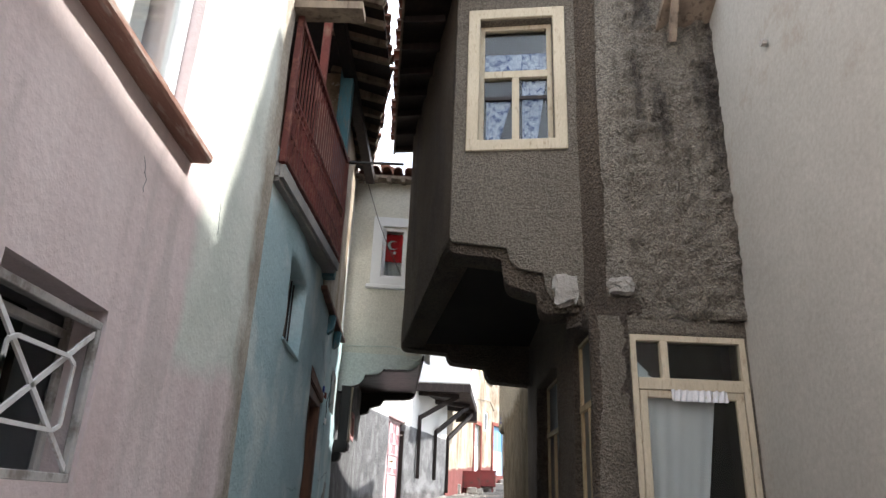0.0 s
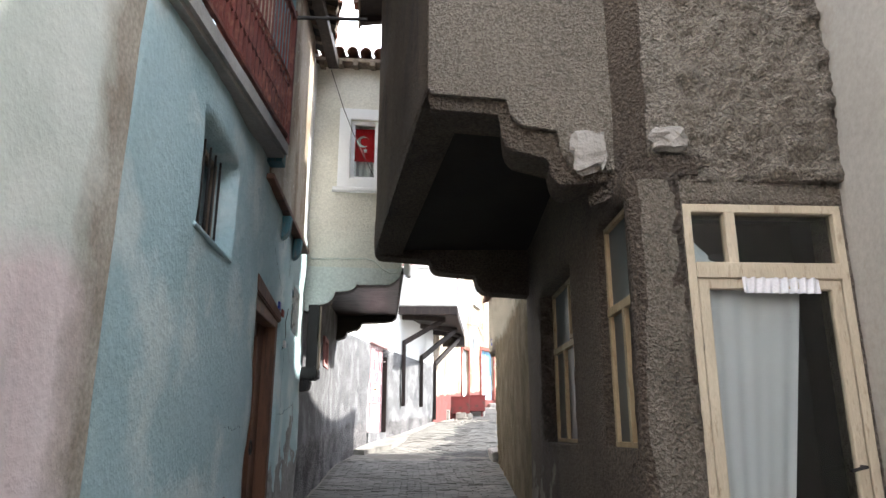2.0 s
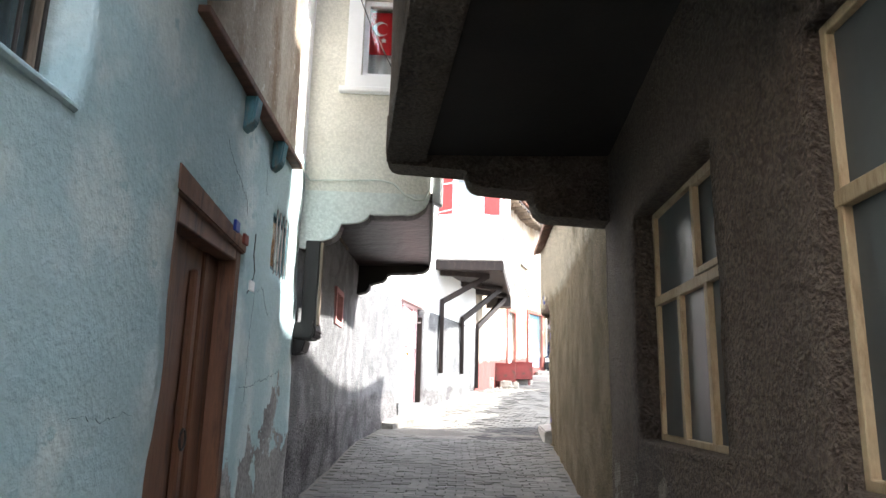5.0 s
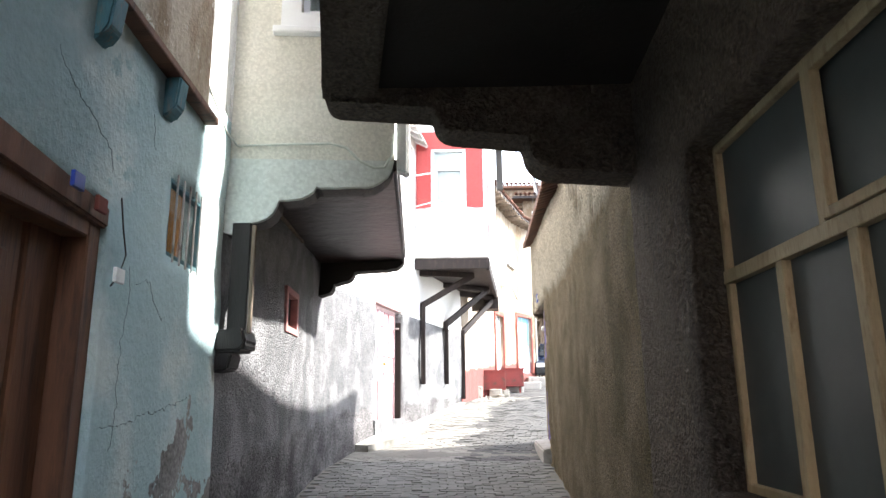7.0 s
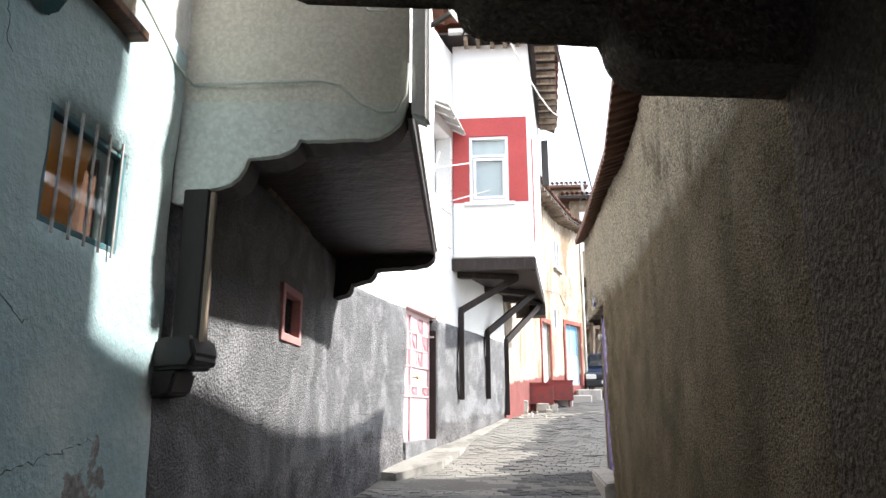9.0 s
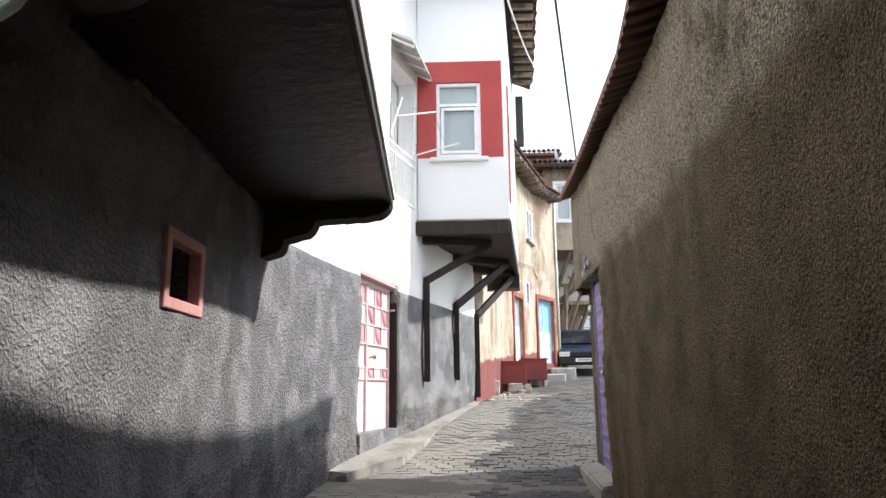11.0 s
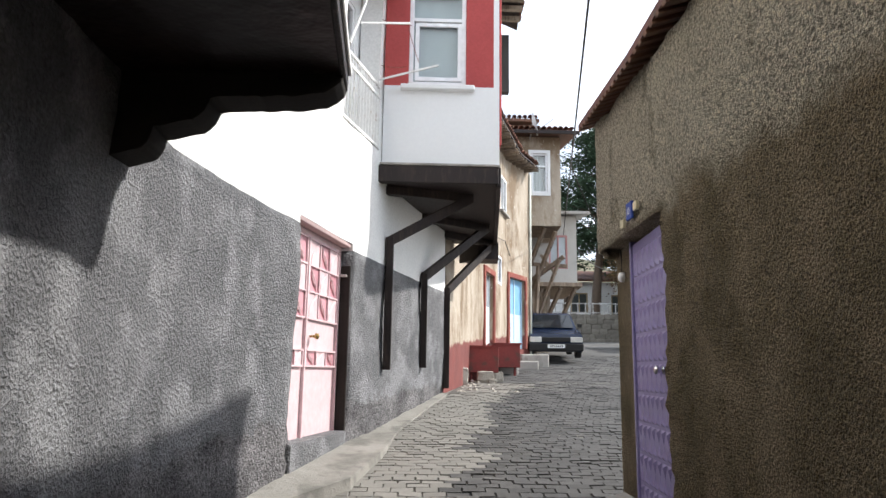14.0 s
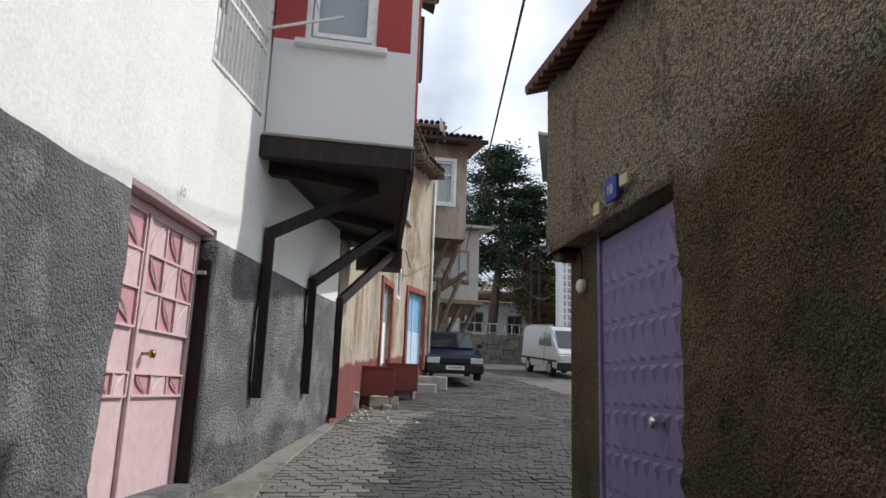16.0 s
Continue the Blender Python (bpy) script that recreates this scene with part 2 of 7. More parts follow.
PALEBLUE = material("pale_blue_door", (0.50, 0.64, 0.74), (0.46, 0.60, 0.70), grain=20, gbump=0.2, rough=0.6)
BARK = material("pine_bark", (0.12, 0.085, 0.06), (0.075, 0.055, 0.042), grain=14, gbump=1.0, gdist=0.03, stretch=(3, 3, 0.7))
NEEDLE = material("pine_needles", (0.06, 0.105, 0.055), (0.038, 0.07, 0.04), grain=8, gbump=0, rough=0.8, vary=0.35)
RUSTLEAF = material("autumn_leaves", (0.16, 0.10, 0.045), (0.11, 0.08, 0.035), grain=8, gbump=0, rough=0.8, vary=0.4)
CARPAINT = material("dark_blue_car_paint", (0.012, 0.021, 0.048), (0.010, 0.017, 0.040), rough=0.2, grain=5, gbump=0, spec=0.4)
VANPAINT = material("white_van_paint", (0.56, 0.57, 0.58), (0.52, 0.53, 0.54), rough=0.3, grain=5, gbump=0, spec=0.6)
RUBBER = material("black_rubber", (0.02, 0.02, 0.02), (0.015, 0.015, 0.015), rough=0.8, grain=30, gbump=0.1)
CHROME = material("chrome", (0.75, 0.75, 0.76), (0.7, 0.7, 0.7), rough=0.18, metal=1.0, grain=10, gbump=0)
SIGNBLUE = material("blue_number_plate", (0.03, 0.07, 0.36), (0.03, 0.06, 0.32), rough=0.35, grain=20, gbump=0)
YELLOWED = material("yellowed_plate", (0.62, 0.55, 0.36), (0.5, 0.44, 0.28), rough=0.5, grain=20, gbump=0)
HILL = material("scrub_hill", (0.20, 0.18, 0.12), (0.10, 0.11, 0.06), grain=2.5, gbump=0.5, big=0.08, gdist=0.2)
# Blue of the sky reflected in the glass is put into the lace.
LACE = material("lace_curtain", (0.46, 0.52, 0.66), (0.34, 0.40, 0.55), grain=80, gbump=0.2, stain=(0.03, 0.06, 0.19), stain_scale=16, stain_amt=0.75)


def glass(name, col, rough=0.03, alpha_dark=0.0):
    m = bpy.data.materials.new(name)
    m.use_nodes = True
    n, l = m.node_tree.nodes, m.node_tree.links
    out = n["Material Output"]
    gl = n.new("ShaderNodeBsdfGlossy")
    gl.inputs["Roughness"].default_value = rough
    tr = n.new("ShaderNodeBsdfTransparent")
    tr.inputs["Color"].default_value = (*col, 1)
    lw = n.new("ShaderNodeLayerWeight")
    lw.inputs["Blend"].default_value = 0.5
    pw = n.new("ShaderNodeMath")
    pw.operation = "POWER"
    pw.inputs[1].default_value = 4.0
    l.new(lw.outputs["Facing"], pw.inputs[0])
    fr = n.new("ShaderNodeMapRange")
    fr.inputs["To Min"].default_value, fr.inputs["To Max"].default_value = 0.045, 0.8
    l.new(pw.outputs[0], fr.inputs["Value"])
    mx = n.new("ShaderNodeMixShader")
    l.new(fr.outputs[0], mx.inputs[0])
    l.new(tr.outputs[0], mx.inputs[1])
    l.new(gl.outputs[0], mx.inputs[2])
    l.new(mx.outputs[0], out.inputs["Surface"])
    return m


GLASS = glass("window_glass", (0.85, 0.87, 0.86))
DIMGLASS = glass("dusty_window_glass", (0.60, 0.66, 0.68), 0.12)
FROST = material("dusty_grey_pane", (0.075, 0.084, 0.08), (0.055, 0.062, 0.06), rough=0.35, grain=6, gbump=0.02, spec=0.25)


BLACKWOOD = material("blackened_timber", (0.022, 0.017, 0.016), (0.014, 0.011, 0.011), grain=18, gbump=0.5, rough=0.6, stretch=(6, 6, 1))
DULLPINK = material("dull_pink_plaster", (0.50, 0.38, 0.37), (0.42, 0.31, 0.30), grain=30, gbump=0.4)
SILLWOOD = material("peeling_brown_sill", (0.33, 0.185, 0.14), (0.25, 0.13, 0.10), grain=18, gbump=0.5, stretch=(6, 1, 6), stain=(0.42, 0.33, 0.28), stain_scale=4)
SETT_PALE = material("dusty_pale_setts", (0.215, 0.206, 0.184), (0.165, 0.158, 0.141), grain=40, gbump=0.5, gdist=0.006, vary=0.1)
SETT_DARK = material("worn_dark_setts", (0.08, 0.078, 0.075), (0.055, 0.054, 0.052), grain=40, gbump=0.6, gdist=0.008, vary=0.22, stain=(0.12, 0.115, 0.107), stain_scale=2.0)
BRASS = material("brass", (0.45, 0.32, 0.12), (0.36, 0.25, 0.1), rough=0.25, metal=1.0, grain=10, gbump=0)
PALECLOTH = material("pale_blue_blind", (0.60, 0.66, 0.69), (0.56, 0.62, 0.66), grain=60, gbump=0.1)
FROSTPALE = material("pale_pane", (0.42, 0.47, 0.50), (0.36, 0.41, 0.44), rough=0.2, grain=6, gbump=0, spec=0.5)
REDMETAL = material("red_oxide_metal", (0.24, 0.045, 0.04), (0.17, 0.035, 0.032), rough=0.6, grain=30, gbump=0.3, stain=(0.12, 0.05, 0.04), stain_scale=5)
PALESTONE = material("pale_limestone", (0.42, 0.40, 0.35), (0.32, 0.30, 0.26), grain=22, gbump=0.8, gdist=0.012)
STONEWALL = material("rubble_and_earth_wall", (0.26, 0.21, 0.15), (0.15, 0.12, 0.09), grain=9, gbump=1.0, gdist=0.05, big=2.5)
PALEGREY = material("pale_grey_plaster", (0.50, 0.49, 0.46), (0.43, 0.42, 0.39), grain=30, gbump=0.4, stain=(0.36, 0.34, 0.31), stain_scale=1.2)
CARGLASS = material("dark_car_glass", (0.02, 0.025, 0.03), (0.018, 0.02, 0.025), rough=0.06, grain=5, gbump=0, spec=0.8)
LAMPGLASS = material("headlight_glass", (0.62, 0.62, 0.58), (0.55, 0.55, 0.52), rough=0.15, grain=5, gbump=0, spec=0.7)
APRON = material("dusty_cement", (0.29, 0.278, 0.25), (0.22, 0.21, 0.187), grain=35, gbump=0.7, gdist=0.012, stain=(0.15, 0.145, 0.13), stain_scale=2.2, stain_amt=0.6)
REDBOARD = material("dull_red_eave_board", (0.13, 0.052, 0.04), (0.085, 0.036, 0.03), grain=16, gbump=0.5, rough=0.75, stretch=(1, 7, 1), stain=(0.06, 0.035, 0.028), stain_scale=2)


def painted_over(name, a, b, fac_nodes):
    """Mixes the looks of two plaster materials where a paint edge or wear of its own shape parts them."""
    m = a.copy()
    m.name = name
    n, l = m.node_tree.nodes, m.node_tree.links
    p = n["Principled BSDF"]
    src = p.inputs["Base Color"].links[0].from_socket
    other = b.node_tree.nodes["Principled BSDF"].inputs["Base Color"].links[0].from_node
    tc = n.new("ShaderNodeTexCoord")
    sep = n.new("ShaderNodeSeparateXYZ")
    l.new(tc.outputs["Object"], sep.inputs[0])
    nz = n.new("ShaderNodeTexNoise")
    nz.inputs["Scale"].default_value, nz.inputs["Detail"].default_value, nz.inputs["Roughness"].default_value = fac_nodes["scale"], 7.0, 0.62
    l.new(tc.outputs["Object"], nz.inputs["Vector"])

    def op(kind, x, y):
        k = n.new("ShaderNodeMath")
        k.operation = kind
        for s, v in zip(k.inputs, (x, y)):
            if isinstance(v, (int, float)):
                s.default_value = v
            else:
                l.new(v, s)
        return k.outputs[0]

    v = op("MULTIPLY", sep.outputs["Y"], fac_nodes["y"])
    vz = op("MULTIPLY", sep.outputs["Z"], fac_nodes["z"])
    if "both" in fac_nodes:
        v = op("MINIMUM", op("SUBTRACT", v, fac_nodes["both"][0]), op("SUBTRACT", vz, fac_nodes["both"][1]))
    else:
        v = op("ADD", v, vz)
    v = op("ADD", v, op("MULTIPLY", nz.outputs["Fac"], fac_nodes["noise"]))
    mr = n.new("ShaderNodeMapRange")
    mr.inputs["From Min"].default_value, mr.inputs["From Max"].default_value = fac_nodes["lo"], fac_nodes["hi"]
    l.new(v, mr.inputs["Value"])
    mx = n.new("ShaderNodeMix")
    mx.data_type = "RGBA"
    l.new(mr.outputs["Result"], mx.inputs["Factor"])
    l.new(src, mx.inputs["A"])
    st = n.new("ShaderNodeTexNoise")
    st.inputs["Scale"].default_value, st.inputs["Detail"].default_value = 2.2, 8.0
    l.new(tc.outputs["Object"], st.inputs["Vector"])
    m2 = n.new("ShaderNodeMix")
    m2.data_type = "RGBA"
    m2.inputs["A"].default_value, m2.inputs["B"].default_value = (*fac_nodes["c1"], 1), (*fac_nodes["c2"], 1)
    mr2 = n.new("ShaderNodeMapRange")
    mr2.inputs["From Min"].default_value, mr2.inputs["From Max"].default_value = 0.35, 0.65
    l.new(st.outputs["Fac"], mr2.inputs["Value"])
    l.new(mr2.outputs["Result"], m2.inputs["Factor"])
    gr = n.new("ShaderNodeTexNoise")
    gr.inputs["Scale"].default_value, gr.inputs["Detail"].default_value = fac_nodes.get("grain", 70.0), 3.0
    l.new(tc.outputs["Object"], gr.inputs["Vector"])
    gm = n.new("ShaderNodeMapRange")
    k = fac_nodes.get("speck", 0.15)
    gm.inputs["From Min"].default_value, gm.inputs["From Max"].default_value = 0.3, 0.7
    gm.inputs["To Min"].default_value, gm.inputs["To Max"].default_value = 1 - k, 1 + k
    l.new(gr.outputs["Fac"], gm.inputs["Value"])
    gx = n.new("ShaderNodeMix")
    gx.data_type, gx.blend_type = "RGBA", "MULTIPLY"
    gx.inputs["Factor"].default_value = 1.0
    l.new(m2.outputs["Result"], gx.inputs["A"])
    l.new(gm.outputs["Result"], gx.inputs["B"])
    l.new(gx.outputs["Result"], mx.inputs["B"])
    l.new(mx.outputs["Result"], p.inputs["Base Color"])
    return m


# object coordinates of each house start at its own foot
PINKPALE = painted_over("pink_fading_to_pale_plaster", PINK, PALE, dict(scale=1.3, y=1.0, z=1.0, noise=0.45, lo=0.15, hi=0.30, speck=0.05, both=(1.15, 2.13), c1=(0.68, 0.70, 0.64), c2=(0.56, 0.60, 0.54)))
# the corner towards the turquoise house has lost its paint and shows the tan coat
PINKPALE = painted_over("pink_pale_plaster_worn_at_the_corner", PINKPALE, BARE, dict(scale=3.2, y=1.0, z=0.03, noise=0.42, lo=2.34, hi=2.54, speck=0.22, grain=40, c1=(0.42, 0.385, 0.32), c2=(0.28, 0.235, 0.185)))
TURQ = painted_over("peeling_turquoise", BLUE, BARE, dict(scale=1.9, y=0.2, z=-1.0, noise=2.9, lo=0.52, hi=0.55, c1=(0.30, 0.295, 0.28), c2=(0.17, 0.165, 0.16), speck=0.35, grain=34))
TEALPAINT = material("teal_painted_wood", (0.075, 0.19, 0.22), (0.05, 0.135, 0.16), grain=18, gbump=0.4, rough=0.6, stretch=(5, 5, 1), stain=(0.14, 0.16, 0.15), stain_scale=5)
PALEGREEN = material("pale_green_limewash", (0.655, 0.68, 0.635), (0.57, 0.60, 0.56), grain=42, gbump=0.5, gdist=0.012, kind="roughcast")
BROWNBOARD = material("brown_boards", (0.19, 0.095, 0.06), (0.12, 0.06, 0.04), grain=16, gbump=0.5, rough=0.7, stretch=(1, 7, 1), stain=(0.07, 0.04, 0.03), stain_scale=2)
GREYCLOTH = material("grey_blind", (0.24, 0.24, 0.25), (0.18, 0.18, 0.19), grain=40, gbump=0.2)
BEIGERED = painted_over("beige_plaster_red_base", BEIGE, REDWORN, dict(scale=2.4, y=0.075, z=-1.0, noise=0.35, lo=-2.72, hi=-2.67, c1=(0.20, 0.06, 0.052), c2=(0.145, 0.05, 0.045)))
CHARFLAKE = painted_over("charcoal_plaster_flaking_at_the_foot", CHAR, BARE, dict(scale=5.0, y=0.05, z=-1.0, noise=0.5, lo=-1.520, hi=-1.460, c1=(0.085, 0.082, 0.085), c2=(0.21, 0.203, 0.205), speck=0.6, grain=38))
TANDAMP = painted_over("ochre_roughcast_over_a_damp_mossy_coat", TAN, BARE, dict(scale=1.9, y=0.0, z=-1.0, noise=0.5, lo=-3.13, hi=-2.96, c1=(0.30, 0.23, 0.14), c2=(0.17, 0.13, 0.066), speck=0.7, grain=95))
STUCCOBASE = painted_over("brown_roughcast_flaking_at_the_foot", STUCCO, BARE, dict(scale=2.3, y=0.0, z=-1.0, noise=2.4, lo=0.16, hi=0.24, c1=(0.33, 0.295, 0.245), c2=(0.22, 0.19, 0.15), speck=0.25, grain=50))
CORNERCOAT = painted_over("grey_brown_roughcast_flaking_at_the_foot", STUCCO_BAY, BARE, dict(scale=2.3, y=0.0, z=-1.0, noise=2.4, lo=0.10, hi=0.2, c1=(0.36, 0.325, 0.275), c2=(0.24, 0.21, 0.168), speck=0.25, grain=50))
PATCH = material("flaking_white_plaster", (0.37, 0.345, 0.31), (0.24, 0.22, 0.195), grain=30, gbump=1.0, gdist=0.02)
PINKTRIM = material("dull_pink_paint", (0.50, 0.27, 0.26), (0.42, 0.21, 0.20), grain=30, gbump=0.4)


# ---------------------------------------------------------------- helpers
def thing(name, at, label, category, group="", kind=""):
    ob = new(name)
    ob.matrix_world = Matrix.Translation(at)
    ob.empty_display_size = 0.1
    return tagged(ob, label, category, group, kind)


def part(name, bm, mat, parent, label="", smooth=False):
    """Links a bmesh, given in world metres, as one mesh under its thing."""
    me = bpy.data.meshes.new(name)
    bmesh.ops.recalc_face_normals(bm, faces=bm.faces)
    at = Vector((0, 0, 0))
    if parent is not None:
        o = parent
        while o is not None:
            at = at + o.location
            o = o.parent
    bmesh.ops.translate(bm, verts=bm.verts, vec=-at)
    bm.to_mesh(me)
    bm.free()
    if smooth:
        for f in me.polygons:
            f.use_smooth = True
    me.materials.append(mat)
    ob = new(name, me)
    ob.parent = parent
    if label:
        ob["label"] = label
    return ob


def solo(name, bm, mat, label, category, group="", kind="", smooth=False):
    ob = part(name, bm, mat, None, smooth=smooth)
    return tagged(ob, label, category, group, kind)


def box(bm, lo, hi, m=None, bevel=0.0):
    vs = [bm.verts.new((x, y, z)) for x in (lo[0], hi[0]) for y in (lo[1], hi[1]) for z in (lo[2], hi[2])]
    fs = [bm.faces.new([vs[i] for i in q]) for q in ((0, 1, 3, 2), (4, 6, 7, 5), (0, 4, 5, 1), (2, 3, 7, 6), (0, 2, 6, 4), (1, 5, 7, 3))]
    if bevel:
        es = list({e for f in fs for e in f.edges})
        r = bmesh.ops.bevel(bm, geom=es, offset=bevel, segments=1, affect="EDGES")
        vs = list({v for f in r["faces"] for v in f.verts} | {v for v in vs if v.is_valid})
    if m is not None:
        for v in vs:
            v.co = m @ v.co
    return bm


def beam(bm, a, b, w, h, up=(0, 0, 1), bevel=0.0):
    """A squared timber or bar from a to b, w wide and h high."""
    a, b = Vector(a), Vector(b)
    d = (b - a)
    x = d.normalized()
    s = x.cross(Vector(up))
    if s.length < 1e-4:
        s = x.cross(Vector((0, 1, 0)))
    s.normalize()
    u = s.cross(x)
    m = Matrix(((x.x, s.x, u.x, a.x), (x.y, s.y, u.y, a.y), (x.z, s.z, u.z, a.z), (0, 0, 0, 1)))
    return box(bm, (0, -w / 2, -h / 2), (d.length, w / 2, h / 2), m, bevel)


def tube(bm, pts, r, n=6, closed=False):
    rings = []
    pts = [Vector(p) for p in pts]
    for i, p in enumerate(pts):
        d = (pts[min(i + 1, len(pts) - 1)] - pts[max(i - 1, 0)]).normalized()
        s = d.cross(Vector((0, 0, 1)))
        if s.length < 1e-3:
            s = d.cross(Vector((0, 1, 0)))
        s.normalize()
        u = s.cross(d)
        rr = r[i] if isinstance(r, (list, tuple)) else r
        rings.append([bm.verts.new(p + s * rr * math.cos(2 * math.pi * k / n) + u * rr * math.sin(2 * math.pi * k / n)) for k in range(n)])
    for a, b in zip(rings, rings[1:]):
        for k in range(n):
            bm.faces.new((a[k], a[(k + 1) % n], b[(k + 1) % n], b[k]))
    bm.faces.new(rings[0])
    bm.faces.new(rings[-1])
    return bm


def prism(bm, outline, off):
    """A solid with the flat 3D outline and the offset vector off."""
    a = [bm.verts.new(p) for p in outline]
    b = [bm.verts.new(Vector(p) + Vector(off)) for p in outline]
    n = len(a)
    bm.faces.new(a)
    bm.faces.new(b[::-1])
    for i in range(n):
        bm.faces.new((a[i], b[i], b[(i + 1) % n], a[(i + 1) % n]))
    return bm


def quads(bm, rows):
    """A sheet from rows of points."""
    v = [[bm.verts.new(p) for p in r] for r in rows]
    for a, b in zip(v, v[1:]):
        for i in range(len(a) - 1):
            bm.faces.new((a[i], a[i + 1], b[i + 1], b[i]))
    return v


def facade(p0, p1, z=0.0):
    """Frame of a wall face: x along it, y out of it, z up."""
    d = Vector((p1[0] - p0[0], p1[1] - p0[1], 0)).normalized()
    return Matrix(((d.x, d.y, 0, p0[0]), (d.y, -d.x, 0, p0[1]), (0, 0, 1, z), (0, 0, 0, 1)))


def bumpy(p, amp, freq=0.9):
    return amp * (noise.noise(Vector(p) * freq) + 0.45 * noise.noise(Vector(p) * freq * 2.7 + Vector((7, 3, 1))))


def lumpy(p, amp, freq=7.0):
    """Coarse broken relief: lumps and pits of thrown or crumbling plaster."""
    v = Vector(p) * freq
    return amp * (abs(noise.noise(v)) * 1.3 - 0.25 + 0.5 * noise.noise(v * 2.3 + Vector((3, 8, 5))) + 0.3 * noise.noise(v * 4.7))


def wall(name, pts, z0, z1, holes, mat, parent, label="", thick=0.3, amp=0.018, step=0.22, lean=0.0, z_ref=0.0, top=None, rough=None):
    """A plastered wall along pts (it faces right of the way pts run), uneven, with openings (s0, s1, z0, z1) right through.
    lean: metres inward per metre of height; top: optional height as a function of the distance s."""
    pts = [Vector((p[0], p[1], 0)) for p in pts]
    cum = [0.0]
    for a, b in zip(pts, pts[1:]):
        cum.append(cum[-1] + (b - a).length)

    def at(s):
        for i in range(len(pts) - 1):
            if s <= cum[i + 1] + 1e-6 or i == len(pts) - 2:
                d = pts[i + 1] - pts[i]
                return pts[i] + d * ((s - cum[i]) / d.length)

    def out(s):
        d = at(min(s + 0.25, cum[-1])) - at(max(s - 0.25, 0))
        return Vector((d.y, -d.x, 0)).normalized()

    def lines(lo, hi, marks):
        ks = sorted({round(v, 4) for v in [lo, hi, *marks] if lo - 1e-6 <= v <= hi + 1e-6})
        res = []
        for a, b in zip(ks, ks[1:]):
            n = max(1, round((b - a) / step))
            res += [a + (b - a) * i / n for i in range(n)]
        return res + [ks[-1]]

    S = lines(0, cum[-1], [*cum, *[h[i] for h in holes for i in (0, 1)]])
    Z = lines(z0, z1, [h[i] for h in holes for i in (2, 3)])
    bm = bmesh.new()
    F, B = {}, {}
    for i, s in enumerate(S):
        o, n = at(s), out(s)
        for j, z in enumerate(Z):
            zz = min(z, top(s)) if top else z
            p = o + n * (-lean * (zz - z_ref)) + Vector((0, 0, zz))
            F[i, j] = bm.verts.new(p + n * (bumpy(p, amp) + (rough(p) if rough else 0.0)))
            B[i, j] = bm.verts.new(p - n * thick)
    solid = {}
    for i in range(len(S) - 1):
        for j in range(len(Z) - 1):
            cs, cz = (S[i] + S[i + 1]) / 2, (Z[j] + Z[j + 1]) / 2
            solid[i, j] = not any(h[0] < cs < h[1] and h[2] < cz < h[3] for h in holes) and (top is None or Z[j] < min(top(S[i]), top(S[i + 1])) - 1e-4)
    for (i, j), ok in solid.items():
        if not ok:
            continue
        bm.faces.new((F[i, j], F[i + 1, j], F[i + 1, j + 1], F[i, j + 1]))
        bm.faces.new((B[i, j], B[i, j + 1], B[i + 1, j + 1], B[i + 1, j]))
        for di, dj, (a, b) in ((-1, 0, ((i, j), (i, j + 1))), (1, 0, ((i + 1, j), (i + 1, j + 1))), (0, -1, ((i, j), (i + 1, j))), (0, 1, ((i, j + 1), (i + 1, j + 1)))):
            if not solid.get((i + di, j + dj), False):
                bm.faces.new((F[a], F[b], B[b], B[a]))
    return part(name, bm, mat, parent, label, smooth=bool(rough))


def span(pts, y):
    """Distance along pts at which they reach y."""
    s = 0.0
    for a, b in zip(pts, pts[1:]):
        d = math.dist(a, b)
        if min(a[1], b[1]) - 1e-6 <= y <= max(a[1], b[1]) + 1e-6:
            return s + d * (y - a[1]) / (b[1] - a[1])
        s += d
    return s


def along(line, y):
    for a, b in zip(line, line[1:]):
        if a[1] <= y <= b[1]:
            return a[0] + (b[0] - a[0]) * (y - a[1]) / (b[1] - a[1])
    return line[0][0] if y < line[0][1] else line[-1][0]


# the street's profile: (y, z)
PROFILE = [(-14, -0.85), (0, 0.03), (9.2, 0.60), (13.3, 0.86), (16.3, 1.07), (17.4, 1.24), (19.5, 1.46), (22.9, 1.86), (26.6, 2.02), (31, 2.42), (34, 2.68), (45, 3.75), (60, 4.6)]


def ground_z(x, y):
    for (ya, za), (yb, zb) in zip(PROFILE, PROFILE[1:]):
        if y <= yb:
            return za + (zb - za) * (y - ya) / (yb - ya)
    return PROFILE[-1][1]


LEFT = [(-1.22, -6), (-1.22, 2), (-1.26, 4.4), (-1.28, 5.4), (-1.46, 8.65), (-1.55, 10.45), (-1.58, 12.7), (-1.65, 14.4), (-1.66, 15.3), (-1.57, 16.0),
        (-1.43, 16.77), (-1.25, 17.43), (-0.97, 18.7), (-0.62, 19.9), (-0.13, 21.6), (0.28, 22.9)]


